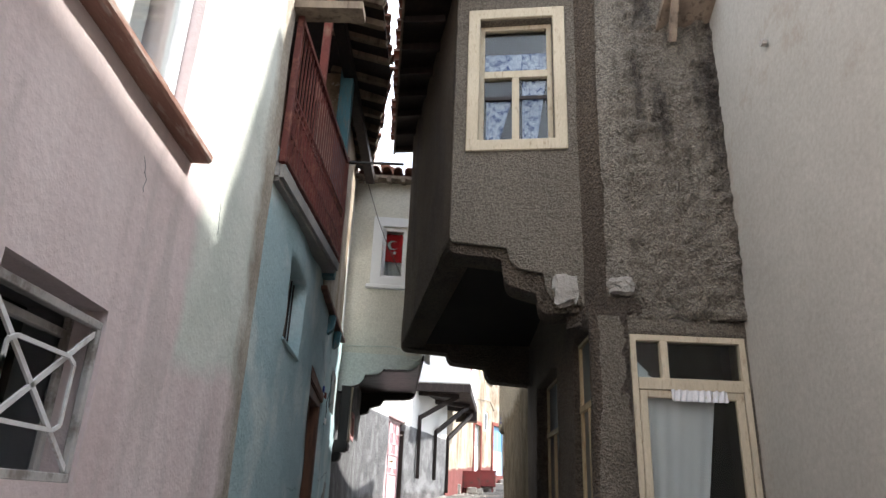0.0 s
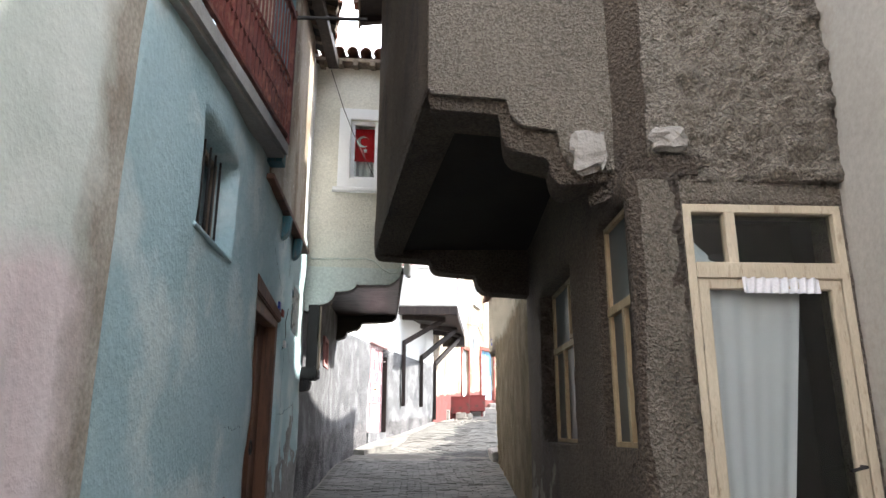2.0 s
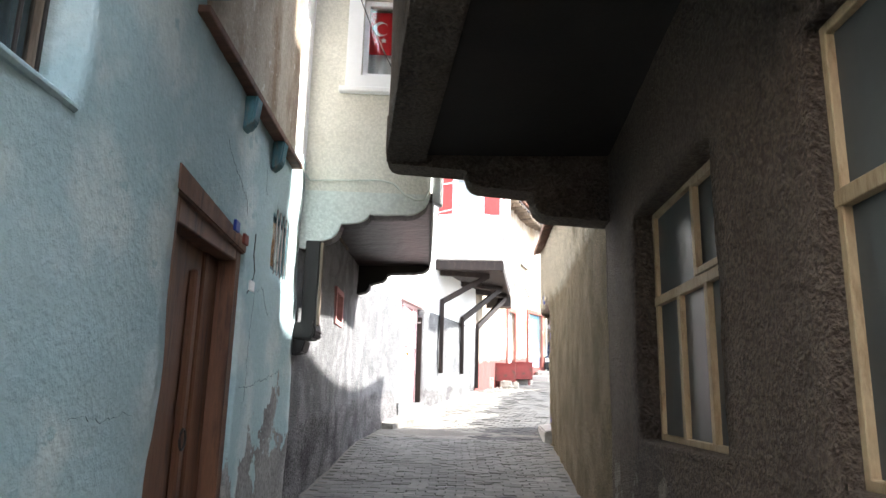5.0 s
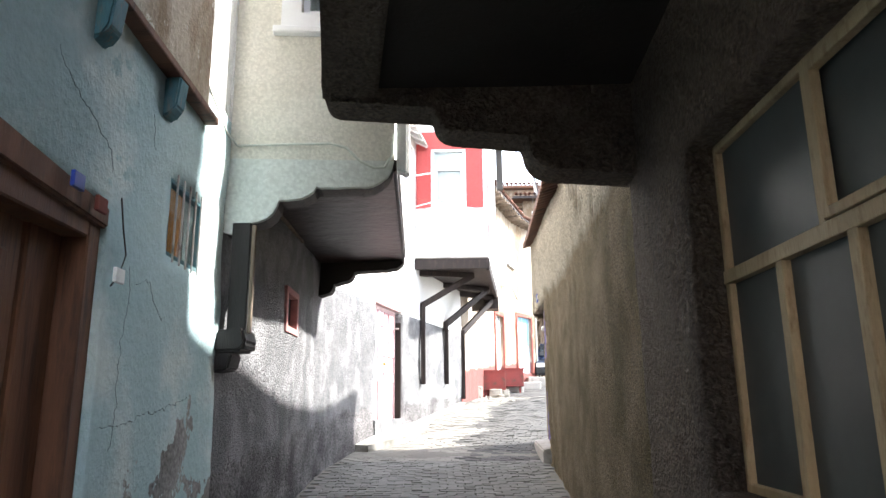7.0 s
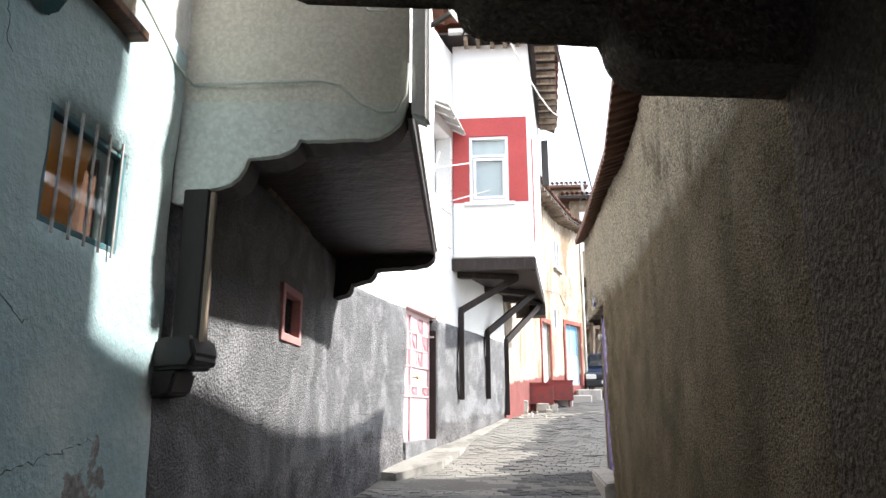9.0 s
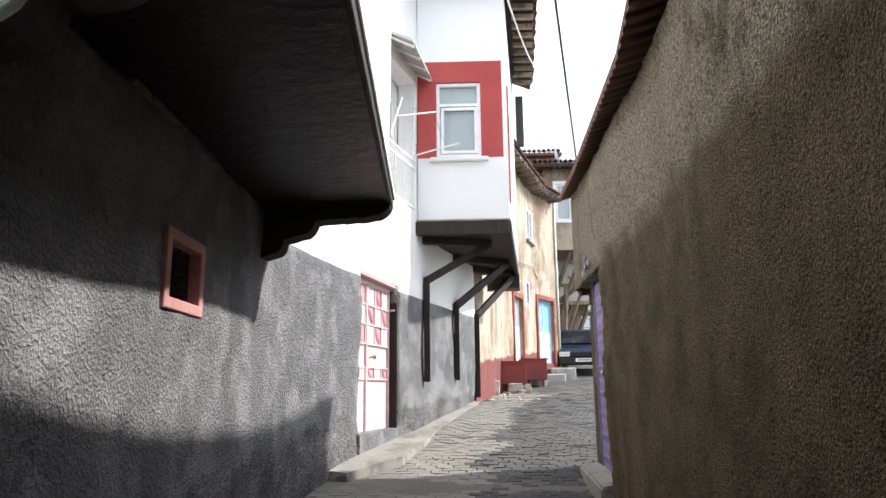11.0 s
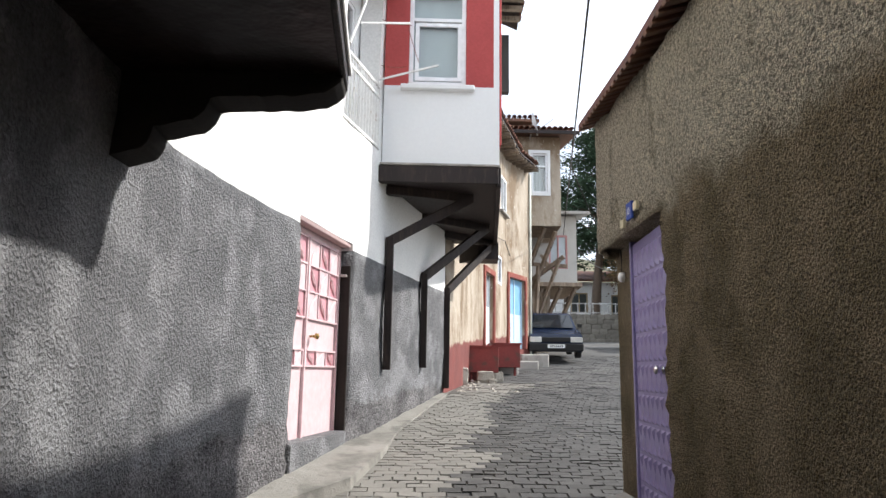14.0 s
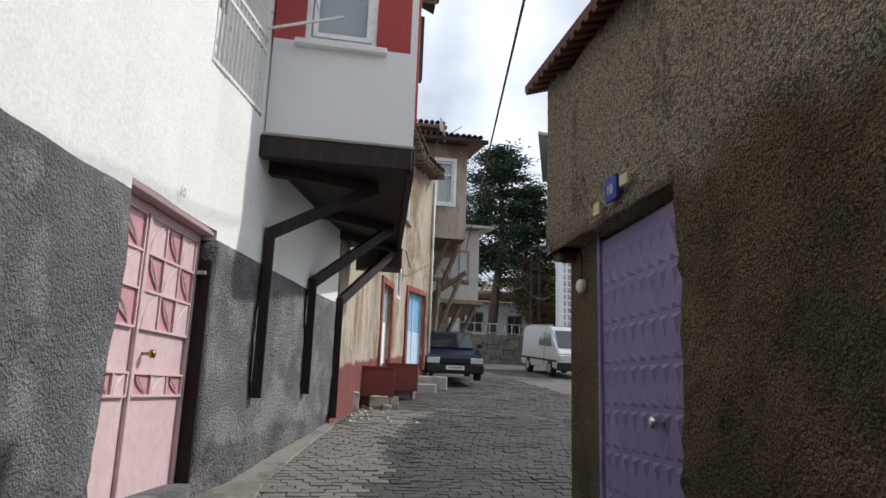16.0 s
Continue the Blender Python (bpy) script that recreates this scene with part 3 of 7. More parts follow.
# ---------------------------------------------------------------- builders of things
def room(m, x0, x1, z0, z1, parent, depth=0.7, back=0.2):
    """The room behind a window, open towards the street, its darkness put into near-black linings."""
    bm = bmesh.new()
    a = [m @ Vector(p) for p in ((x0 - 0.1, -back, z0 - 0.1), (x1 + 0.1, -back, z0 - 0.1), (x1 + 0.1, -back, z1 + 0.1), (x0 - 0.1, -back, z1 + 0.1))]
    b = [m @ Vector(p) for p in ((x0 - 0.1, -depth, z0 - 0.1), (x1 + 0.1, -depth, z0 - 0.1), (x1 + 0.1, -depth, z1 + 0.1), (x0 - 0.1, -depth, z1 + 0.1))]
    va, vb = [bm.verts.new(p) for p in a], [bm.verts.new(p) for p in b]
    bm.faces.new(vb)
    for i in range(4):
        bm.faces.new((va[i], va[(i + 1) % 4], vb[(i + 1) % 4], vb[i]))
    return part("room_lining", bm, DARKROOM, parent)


def ring(bm, m, x0, x1, z0, z1, w, ya, yb, bevel=0.0):
    """A mitred rectangular frame in the wall frame m, w wide, from depth ya to yb."""
    loops = []
    for d, y in ((0.0, ya), (0.0, yb), (w, yb), (w, ya)):
        loops.append([bm.verts.new((x, y, z)) for x, z in ((x0 + d, z0 + d), (x1 - d, z0 + d), (x1 - d, z1 - d), (x0 + d, z1 - d))])
    for a, b in zip(loops, loops[1:] + loops[:1]):
        for i in range(4):
            bm.faces.new((a[i], a[(i + 1) % 4], b[(i + 1) % 4], b[i]))
    if bevel:
        bmesh.ops.bevel(bm, geom=list(bm.edges), offset=bevel, segments=1, affect="EDGES", clamp_overlap=True)
    bmesh.ops.transform(bm, matrix=m, verts=bm.verts)
    return bm


def window(house, m, x0, x1, z0, z1, y=-0.08, w=0.06, deep=0.06, mat=None, cols=(), rows=(), panes=(), glassmat=None, name="window", label="", lining=True):
    """A window in the wall frame m: an outer frame with posts at cols, rails at rows (or (row, x0, x1)), and a sheet of glass for each of panes."""
    mat, glassmat = mat or FRAMEWOOD, glassmat or GLASS
    bm = bmesh.new()
    ring(bm, m, x0, x1, z0, z1, w, y - deep / 2, y + deep / 2, 0.004)
    win = part(name, bm, mat, house, label)
    for c in cols:
        cx, c0, c1, cw = c
        bm = bmesh.new()
        box(bm, (cx - cw / 2, y - deep * 0.4, c0), (cx + cw / 2, y + deep * 0.56, c1), m, 0.003)
        part("mullion", bm, mat, win)
    for r in rows:
        rz, r0, r1, rw = r
        bm = bmesh.new()
        box(bm, (r0, y - deep * 0.45, rz - rw / 2), (r1, y + deep * 0.62, rz + rw / 2), m, 0.003)
        part("rail", bm, mat, win)
    for p0, p1, q0, q1 in panes or ((x0 + w, x1 - w, z0 + w, z1 - w),):
        bm = bmesh.new()
        box(bm, (p0, y - 0.012, q0), (p1, y - 0.004, q1), m)
        ob = part("pane", bm, glassmat, win)
        ob.visible_shadow = False
    if lining:
        room(m, x0, x1, z0, z1, win)
    return win


def drape(m, x0, x1, z0, z1, y, mat, parent, name="curtain", folds=7, amp=0.02, label="", x1b=None):
    """Hanging cloth with soft folds; x1b: another right edge at the bottom."""
    bm = bmesh.new()
    n, k = folds * 6, 10
    rows_ = []
    for j in range(k + 1):
        v = j / k
        xr = x1 + ((x1b if x1b is not None else x1) - x1) * v
        rows_.append([m @ Vector((x0 + (xr - x0) * i / n, y + amp * math.sin(i / n * folds * 6.28 + 1.3 * v) * (0.4 + 0.6 * v) + amp * 0.5 * math.sin(i * 0.9), z1 + (z0 - z1) * v)) for i in range(n + 1)])
    quads(bm, rows_)
    return part(name, bm, mat, parent, label, smooth=True)


def bars(m, x0, x1, z0, z1, y, n, r, parent, mat, name="bar", square=True):
    for i in range(n):
        x = x0 + (x1 - x0) * (i + 0.5) / n
        bm = bmesh.new()
        if square:
            box(bm, (x - r, y - r, z0), (x + r, y + r, z1), m)
        else:
            tube(bm, [m @ Vector((x, y, z0)), m @ Vector((x, y, z1))], r, 6)
        part(name, bm, mat, parent)


def plank_row(a, b, n, size, parent, name, mat, gap=0.01, jig=0.015):
    """n boards or rafters side by side from a to b; size: (across, length vector, thickness)."""
    a, b = Vector(a), Vector(b)
    length = Vector(size[1])
    d = (b - a).normalized()
    for i in range(n):
        p = a + (b - a) * ((i + 0.5) / n)
        bm = bmesh.new()
        j = Vector((random.uniform(-jig, jig), 0, random.uniform(-jig, jig)))
        up = d.cross(length).normalized()
        beam(bm, p + j, p + j + length * random.uniform(0.94, 1.03), size[0] - gap, size[2], up)
        part(name, bm, mat, parent)


def tile_mesh():
    """A barrel roof tile 0.4 long, laid along its own x, with thickness."""
    me = bpy.data.meshes.new("roof_tile")
    v, f = [], []
    n = 5
    for x, r in ((0, 0.085), (0.42, 0.07)):
        for rr in (r, r - 0.014):
            for k in range(n + 1):
                a = math.pi * k / n
                v.append((x, rr * math.cos(a), rr * math.sin(a)))
    s = n + 1
    for k in range(n):
        f += [(k, k + 1, 2 * s + k + 1, 2 * s + k), (s + k + 1, s + k, 3 * s + k, 3 * s + k + 1), (k + 1, k, s + k, s + k + 1), (2 * s + k, 2 * s + k + 1, 3 * s + k + 1, 3 * s + k)]
    me.from_pydata(v, [], f)
    me.materials.append(TILE)
    return me


TILE_ME = tile_mesh()


def tiles(a, b, upslope, house, rows=2, pitch=0.19):
    """Barrel tiles along the eave a to b, running up along upslope."""
    a, b, u = Vector(a), Vector(b), Vector(upslope).normalized()
    d = (b - a).normalized()
    nrm = u.cross(d)
    if nrm.z < 0:
        nrm = -nrm
    s = nrm.cross(u)
    at = house.matrix_world.translation
    n = max(1, int((b - a).length / pitch))
    for i in range(n):
        for r in range(rows):
            p = a + d * ((i + 0.5) * pitch) + u * (0.34 * r - 0.03 + random.uniform(-0.02, 0.02)) + nrm * (0.012 * r + random.uniform(0, 0.01)) - at
            ob = new("roof_tile", TILE_ME)
            ob.parent = house
            tw = random.uniform(-0.05, 0.05)
            uu = (u + s * tw).normalized()
            ss = nrm.cross(uu)
            ob.matrix_local = Matrix(((uu.x, ss.x, nrm.x, p.x), (uu.y, ss.y, nrm.y, p.y), (uu.z, ss.z, nrm.z, p.z), (0, 0, 0, 1)))


def slab(outline, off, mat, parent, name, label="", bevel=0.0):
    bm = bmesh.new()
    prism(bm, [Vector(p) for p in outline], off)
    if bevel:
        bmesh.ops.bevel(bm, geom=list(bm.edges), offset=bevel, segments=2, affect="EDGES", clamp_overlap=True)
    return part(name, bm, mat, parent, label)


def stick(name, a, b, w, h, mat, parent, label="", bevel=0.006):
    bm = bmesh.new()
    beam(bm, a, b, w, h, bevel=bevel)
    return part(name, bm, mat, parent, label)


def wire(name, pts, r, mat, label, category, parent=None, sag=0.0, n=14):
    """A cable through pts, or hung with a sag between its two ends."""
    if sag:
        a, b = Vector(pts[0]), Vector(pts[1])
        pts = [a.lerp(b, i / n) - Vector((0, 0, sag * 4 * (i / n) * (1 - i / n))) for i in range(n + 1)]
    bm = bmesh.new()
    tube(bm, pts, r, 5)
    if parent is not None:
        return part(name, bm, mat, parent, label, smooth=True)
    return solo(name, bm, mat, label, category, smooth=True)


def lumps(bm, centre, size, seed, cuts=2, rough=0.18):
    """A weathered stone."""
    r = bmesh.ops.create_cube(bm, size=1.0)
    bmesh.ops.subdivide_edges(bm, edges=list({e for v in r["verts"] for e in v.link_edges}), cuts=cuts, use_grid_fill=True)
    for v in bm.verts:
        c = v.co.copy()
        c = c.lerp(c.normalized() * 0.6, 0.35)
        c += Vector((1, 1, 1)) * rough * noise.noise(c * 2.2 + Vector((seed, seed * 2, 0)))
        v.co = Vector((c.x * size[0], c.y * size[1], c.z * size[2])) + Vector(centre)
    return bm


def lobed(steps, n=5):
    """An outline through steps; a step marked 'o' bulges as a quarter round from the point before it."""
    pts = [steps[0][:2]]
    for x, z, *k in steps[1:]:
        if k:
            x0, z0 = pts[-1]
            for i in range(1, n):
                t = math.pi / 2 * i / n
                if k[0] == "up":
                    pts.append((x0 + (x - x0) * math.sin(t), z0 + (z - z0) * (1 - math.cos(t))))
                else:
                    pts.append((x0 + (x - x0) * (1 - math.cos(t)), z0 + (z - z0) * math.sin(t)))
        pts.append((x, z))
    return pts


def ragged(pts, amp, seed, fixed=1, gap=0.035):
    """Breaks an outline into short crumbling steps; the first `fixed` points stay as they are."""
    out = list(pts[:fixed])
    for (xa, za), (xb, zb) in zip(pts[fixed - 1:], pts[fixed:]):
        k = max(1, int(math.hypot(xb - xa, zb - za) / gap))
        for i in range(1, k + 1):
            x, z = xa + (xb - xa) * i / k, za + (zb - za) * i / k
            last = (xb, zb) == tuple(pts[-1]) and i == k
            out.append((x, z) if last else (x + amp * 0.5 * noise.noise(Vector((x * 31, z * 31, seed))), z + amp * noise.noise(Vector((x * 23, z * 23, seed + 7.5)))))
    return out


# ================================================================ ground
bm = bmesh.new()
ys = [-400, -60, -14] + [-14 + i * 1.0 for i in range(1, 75)] + [90, 200, 900]
xs = [-900, -200, -60, -20, -8, -3, 0, 3, 8, 20, 60, 200, 900]
quads(bm, [[(x, y, ground_z(x, y) - 0.012 + (0 if y < 62 else (y - 62) * 0.01)) for x in xs] for y in ys])
solo("ground", bm, DIRT, "gritty grey earth under the sloping lane", "ground", kind="structure")

# ================================================================ pink house
pink = thing("pink_house", (-1.26, 2, 0), "house in pink plaster fading to pale green, barred window", "house")
PK = [(-1.22, -6), (-1.22, 2), (-1.26, 4.4), (-4, 4.4)]
# Unseen length of wall, added to shut fill light out of the lane.
wall("back_wall", [(-1.3, -14), (-1.22, -6)], -1.5, 7.2, [], PINK, pink)
PKM = facade((-1.22, -6), (-1.22, 2))
pink_wall = wall("wall", PK, -1, 7.2, [(7.76, 8.43, 1.53, 2.13), (7.0, 8.72, 3.06, 4.7)], PINKPALE, pink, "uneven pink plaster fading to pale green", amp=0.016)
w = window(pink, PKM, 7.76, 8.43, 1.53, 2.13, -0.14, 0.035, 0.03, GREYMETAL, rows=((2.03, 7.80, 8.39, 0.03),), name="barred_window", label="dark window behind a grey iron grille", glassmat=DIMGLASS)
gy = -0.03
for a, b in (((7.78, 1.56), (8.42, 2.05)), ((7.78, 2.05), (8.42, 1.56))):
    stick("grille_bar", PKM @ Vector((a[0], gy, a[1])), PKM @ Vector((b[0], gy, b[1])), 0.010, 0.018, WHITEMETAL, w, bevel=0)
cx, cz = 8.10, 1.805
loop = [(cx - 0.19, cz + 0.05), (cx - 0.19, cz - 0.10), (cx - 0.15, cz - 0.12), (cx + 0.15, cz - 0.12), (cx + 0.19, cz - 0.10), (cx + 0.19, cz + 0.10), (cx + 0.15, cz + 0.12), (cx - 0.15, cz + 0.12), (cx - 0.19, cz + 0.10), (cx - 0.19, cz + 0.0)]
for a, b in zip(loop, loop[1:]):
    stick("grille_bar", PKM @ Vector((a[0], gy + 0.014, a[1])), PKM @ Vector((b[0], gy + 0.014, b[1])), 0.008, 0.014, WHITEMETAL, w, bevel=0)
for lo, hi in (((7.76, 2.055), (8.43, 2.085)), ((7.76, 1.53), (8.43, 1.56)), ((8.40, 1.56), (8.43, 2.055)), ((7.76, 1.56), (7.79, 2.055))):
    bm = bmesh.new()
    box(bm, (lo[0], gy - 0.015, lo[1]), (hi[0], gy + 0.012, hi[1]), PKM, 0.003)
    part("grille_frame", bm, GREYMETAL, w)
w = window(pink, PKM, 7.0, 8.72, 3.06, 4.7, -0.1, 0.07, 0.06, PVC, cols=((7.85, 3.13, 4.63, 0.09),), name="upvc_window", label="white plastic casement window", panes=((7.07, 7.8, 3.13, 4.63), (7.9, 8.65, 3.13, 4.63)))
drape(PKM, 7.05, 8.67, 3.1, 4.65, -0.28, CLOTH, w, folds=12)
bm = bmesh.new()
box(bm, (6.9, -0.1, 3.0), (8.92, 0.085, 3.05), PKM, 0.012)
part("window_sill", bm, SILLWOOD, pink, "peeling red-brown wooden sill")
slab([(-1.3, 4.3, 5.12), (-0.72, 4.3, 5.13), (-0.72, 4.3, 5.2), (-1.3, 4.3, 5.19)], (0, 0.2, 0.02), OLDWOOD, pink, "canopy_board", "bleached wooden canopy board")

# ================================================================ turquoise house
blue = thing("turquoise_house", (-1.4, 7.4, 0), "patchy turquoise house with a rusty red iron balcony", "house")
BL = [(-1.29, 4.42), (-1.3, 5.4), (-1.46, 8.65), (-1.55, 10.47)]
blue_wall = wall("wall", BL, -0.5, 4.0, [(span(BL, 5.42), span(BL, 6.28), 2.76, 3.44), (span(BL, 7.33), span(BL, 8.61), 0.2, 2.76), (span(BL, 9.37), span(BL, 9.97), 2.71, 3.19)],
     TURQ, blue, "peeling turquoise limewash", amp=0.03, step=0.11, rough=lambda p: 0.012 * noise.noise(p * 2.6) + 0.006 * noise.noise(p * 6.5))
BM1 = facade((-1.3, 5.4), (-1.46, 8.65))
# barred bedroom window, a deep splayed opening with a white-edged sill
w = window(blue, BM1, 0.02, 0.88, 2.76, 3.44, -0.16, 0.04, 0.05, OLDWOOD, cols=((0.45, 2.8, 3.4, 0.04),), name="barred_window", label="shuttered window behind iron bars", glassmat=DIMGLASS)
bars(BM1, 0.04, 0.86, 2.77, 3.43, -0.09, 6, 0.009, w, IRON, square=False)
drape(BM1, 0.05, 0.85, 2.8, 3.4, -0.26, GREYCLOTH, w, folds=8)
bm = bmesh.new()
box(bm, (-0.02, -0.12, 2.72), (0.91, 0.02, 2.757), BM1, 0.012)
part("window_sill", bm, BLUE, blue, "chipped plaster sill")
# timber street door
DX0, DX1 = 1.935, 3.212
bm = bmesh.new()
for lo, hi in (((DX0, 0.3), (DX0 + 0.10, 2.76)), ((DX1 - 0.11, 0.3), (DX1, 2.76)), ((DX0 + 0.10, 2.60), (DX1 - 0.11, 2.76))):
    box(bm, (lo[0], -0.2, lo[1]), (hi[0], -0.02, hi[1]), BM1, 0.008)
door = part("door", bm, DOORWOOD, blue, "dark brown panelled wooden street door")
for k in range(4):
    x0 = DX0 + 0.10 + k * 0.267
    bm = bmesh.new()
    box(bm, (x0 + 0.004, -0.19, 0.55), (x0 + 0.262, -0.15 + 0.016 * (k % 2), 2.63), BM1, 0.01)
    part("board", bm, DOORWOOD, door)
for k in range(2):
    x0 = DX0 + 0.26 + k * 0.42
    bm = bmesh.new()
    box(bm, (x0, -0.15, 0.75), (x0 + 0.06, -0.10, 2.45), BM1, 0.012)
    part("batten", bm, DOORWOOD, door)
bm = bmesh.new()
tube(bm, [BM1 @ Vector((2.62 + 0.045 * math.cos(a / 10 * 6.283), -0.09, 1.45 + 0.06 * math.sin(a / 10 * 6.283))) for a in range(11)], 0.008, 6)
part("ring_pull", bm, IRON, door, "iron ring pull")
slab([BM1 @ Vector(p) for p in ((DX0 - 0.03, -0.05, 2.74), (DX1 + 0.005, -0.05, 2.665), (DX1 + 0.005, -0.05, 2.77), (DX0 - 0.03, -0.05, 2.90))], BM1.to_3x3() @ Vector((0, 0.062, 0)), BROWNBOARD, blue, "lintel", "worn brown timber lintel", 0.012)
for x0, z0, c in ((2.78, 2.74, SIGNBLUE), (3.0, 2.70, REDWORN), (3.24, 2.42, WHITE)):
    bm = bmesh.new()
    box(bm, (x0, 0.04, z0), (x0 + 0.09, 0.06, z0 + 0.07), BM1, 0.003)
    part("number_plate", bm, c, blue)
slab([(-1.42, 7.3, 0.35), (-0.98, 7.35, 0.35), (-1.08, 8.75, 0.35), (-1.5, 8.8, 0.35)], (0, 0, 0.2), CONC, blue, "doorstep", "worn concrete step", 0.02)
# small barred window with an orange curtain
BM2 = facade((-1.46, 8.65), (-1.55, 10.47))
w = window(blue, BM2, 0.72, 1.32, 2.71, 3.19, -0.035, 0.03, 0.045, TEALPAINT, cols=(), name="barred_window", label="small window with orange curtain behind iron bars")
bars(BM2, 0.74, 1.30, 2.68, 3.22, 0.008, 5, 0.007, w, GREYMETAL, square=False)
drape(BM2, 0.75, 1.12, 2.74, 3.16, -0.058, ORANGE, w, folds=3, amp=0.005, x1b=1.0)
drape(BM2, 1.10, 1.29, 2.74, 3.16, -0.12, BROWNBOARD, w, folds=3, amp=0.006)


def crack(face, house, path, width, seed, mat, name="crack"):
    """A ragged fissure in the plaster along (y, z) points, lying on the uneven face of a wall."""
    random.seed(seed)
    me = face.data
    off = Vector(face.parent.location)
    tree_ = BVHTree.FromPolygons([v.co + off for v in me.vertices], [tuple(p.vertices) for p in me.polygons])
    fine = []
    for (ya, za), (yb, zb) in zip(path, path[1:]):
        k = max(2, int(math.hypot(yb - ya, zb - za) / 0.025))
        fine += [(ya + (yb - ya) * i / k + random.gauss(0, 0.007), za + (zb - za) * i / k + random.gauss(0, 0.007)) for i in range(k)]
    bm = bmesh.new()
    rows_ = []
    for i, (y, z) in enumerate(fine):
        hit = tree_.ray_cast(Vector((0.3, y, z)), Vector((-1, 0, 0)))
        if hit[0] is None:
            continue
        w_ = width * random.uniform(0.25, 1.0) * min(1, (i + 1) / 4, (len(fine) - i) / 4)
        rows_.append([hit[0] + Vector((0.002, -w_ * 0.7, -w_ * 0.3)), hit[0] + Vector((0.0035, 0, 0)), hit[0] + Vector((0.002, w_ * 0.7, w_ * 0.3))])
    quads(bm, rows_)
    part(name, bm, mat, house)


crack(blue_wall, blue, [(8.05, 3.30), (8.24, 3.18), (8.37, 3.15), (8.61, 3.07), (8.66, 2.93)], 0.006, 1, GRIME)
crack(blue_wall, blue, [(8.87, 2.55), (8.91, 2.43), (8.86, 2.21), (8.84, 2.06), (8.86, 1.86), (8.82, 1.62)], 0.004, 2, GRIME)
crack(blue_wall, blue, [(8.70, 1.75), (8.95, 1.77), (9.21, 1.81), (9.55, 1.84), (9.96, 1.90)], 0.012, 3, GRIME)
crack(blue_wall, blue, [(8.91, 2.45), (9.13, 2.51), (9.22, 2.40), (9.35, 2.33), (9.47, 2.37)], 0.008, 4, GRIME)
crack(blue_wall, blue, [(9.05, 3.45), (9.08, 3.30), (9.14, 3.22)], 0.005, 5, GRIME)
crack(blue_wall, blue, [(6.55, 1.62), (6.8, 1.60), (7.1, 1.63)], 0.005, 6, GRIME)
crack(pink_wall, pink, [(3.42, 3.05), (3.44, 2.9), (3.45, 2.82)], 0.006, 10, GRIME)
crack(pink_wall, pink, [(2.45, 2.78), (2.5, 2.70), (2.49, 2.62)], 0.007, 11, GRIME)
wire("bell_wire", [(-1.37, 8.56, 2.80), (-1.42, 8.70, 2.69), (-1.42, 8.75, 2.57), (-1.42, 8.70, 2.46), (-1.43, 8.65, 2.40)], 0.004, IRON, "", "", blue)
# upper storey beyond the balcony, with the plank below it
wall("upper_wall", [(-1.38, 7.42), (-1.44, 8.65), (-1.49, 9.82)], 3.8, 6.7, [], BEIGE, blue, "stained beige plaster", amp=0.012)
# Sunlit strip at the corner: its brightness is put into the white.
wall("end_wall", [(-1.545, 9.82), (-1.57, 10.47)], 4.0, 6.7, [], WHITE, blue, amp=0.01)
stick("edge_plank", (-1.36, 7.3, 3.77), (-1.47, 9.85, 3.74), 0.1, 0.05, BROWNBOARD, blue, "brown edge plank")
for y in (8.35, 9.2):
    x = along(LEFT, y)
    slab([(x, y - 0.06, 3.72), (x + 0.10, y - 0.06, 3.72), (x + 0.08, y - 0.06, 3.54), (x + 0.04, y - 0.06, 3.50), (x, y - 0.06, 3.47)], (0, 0.12, 0), TEALPAINT, blue, "bracket", "turquoise-painted timber bracket", 0.012)
# balcony
slab([(-1.5, 4.42, 3.68), (-1.2, 4.42, 3.68), (-1.2, 7.3, 3.93), (-1.5, 7.3, 3.93)], (0, 0, 0.16), BARE, blue, "balcony_slab", "crumbling concrete balcony slab", 0.03)
RB = facade((-1.22, 4.44), (-1.22, 7.28))


def rail_z(x, h):
    return 3.87 + 0.085 * x + h


RL = 2.84
for k in range(27):
    x = 0.02 + k * (RL - 0.04) / 26
    stick("baluster", RB @ Vector((x, 0, rail_z(x, 0))), RB @ Vector((x, 0, rail_z(x, 1.24))), 0.014, 0.014, IRON_RED, blue, bevel=0)
for k in range(26):
    x = 0.075 + k * (RL - 0.04) / 26
    stick("baluster", RB @ Vector((x, 0, rail_z(x, 0.02))), RB @ Vector((x, 0, rail_z(x, 0.48))), 0.03, 0.008, IRON_RED, blue, bevel=0)
    bm = bmesh.new()
    tube(bm, [RB @ Vector((x + 0.04 * math.cos(t), 0.004, rail_z(x, 0.53) + 0.04 * math.sin(t))) for t in [i * 0.785 for i in range(9)]], 0.006, 4)
    part("ring", bm, IRON_RED, blue)
for h, s in ((0.02, 0.03), (0.24, 0.018), (0.49, 0.022), (0.58, 0.02), (1.24, 0.045)):
    stick("hand_rail" if h > 1 else "cross_rail", RB @ Vector((0, 0, rail_z(0, h))), RB @ Vector((RL, 0, rail_z(RL, h))), s, s, IRON_RED, blue, bevel=0)
for x in (0.0, RL):
    stick("rail_post", RB @ Vector((x, 0, rail_z(x, -0.05))), RB @ Vector((x, 0, rail_z(x, 1.3))), 0.05, 0.05, IRON_RED, blue)
stick("clothes_pole", (-1.22, 7.28, 5.35), (-0.54, 7.32, 5.37), 0.03, 0.03, IRON, blue, "black pole reaching over the lane")
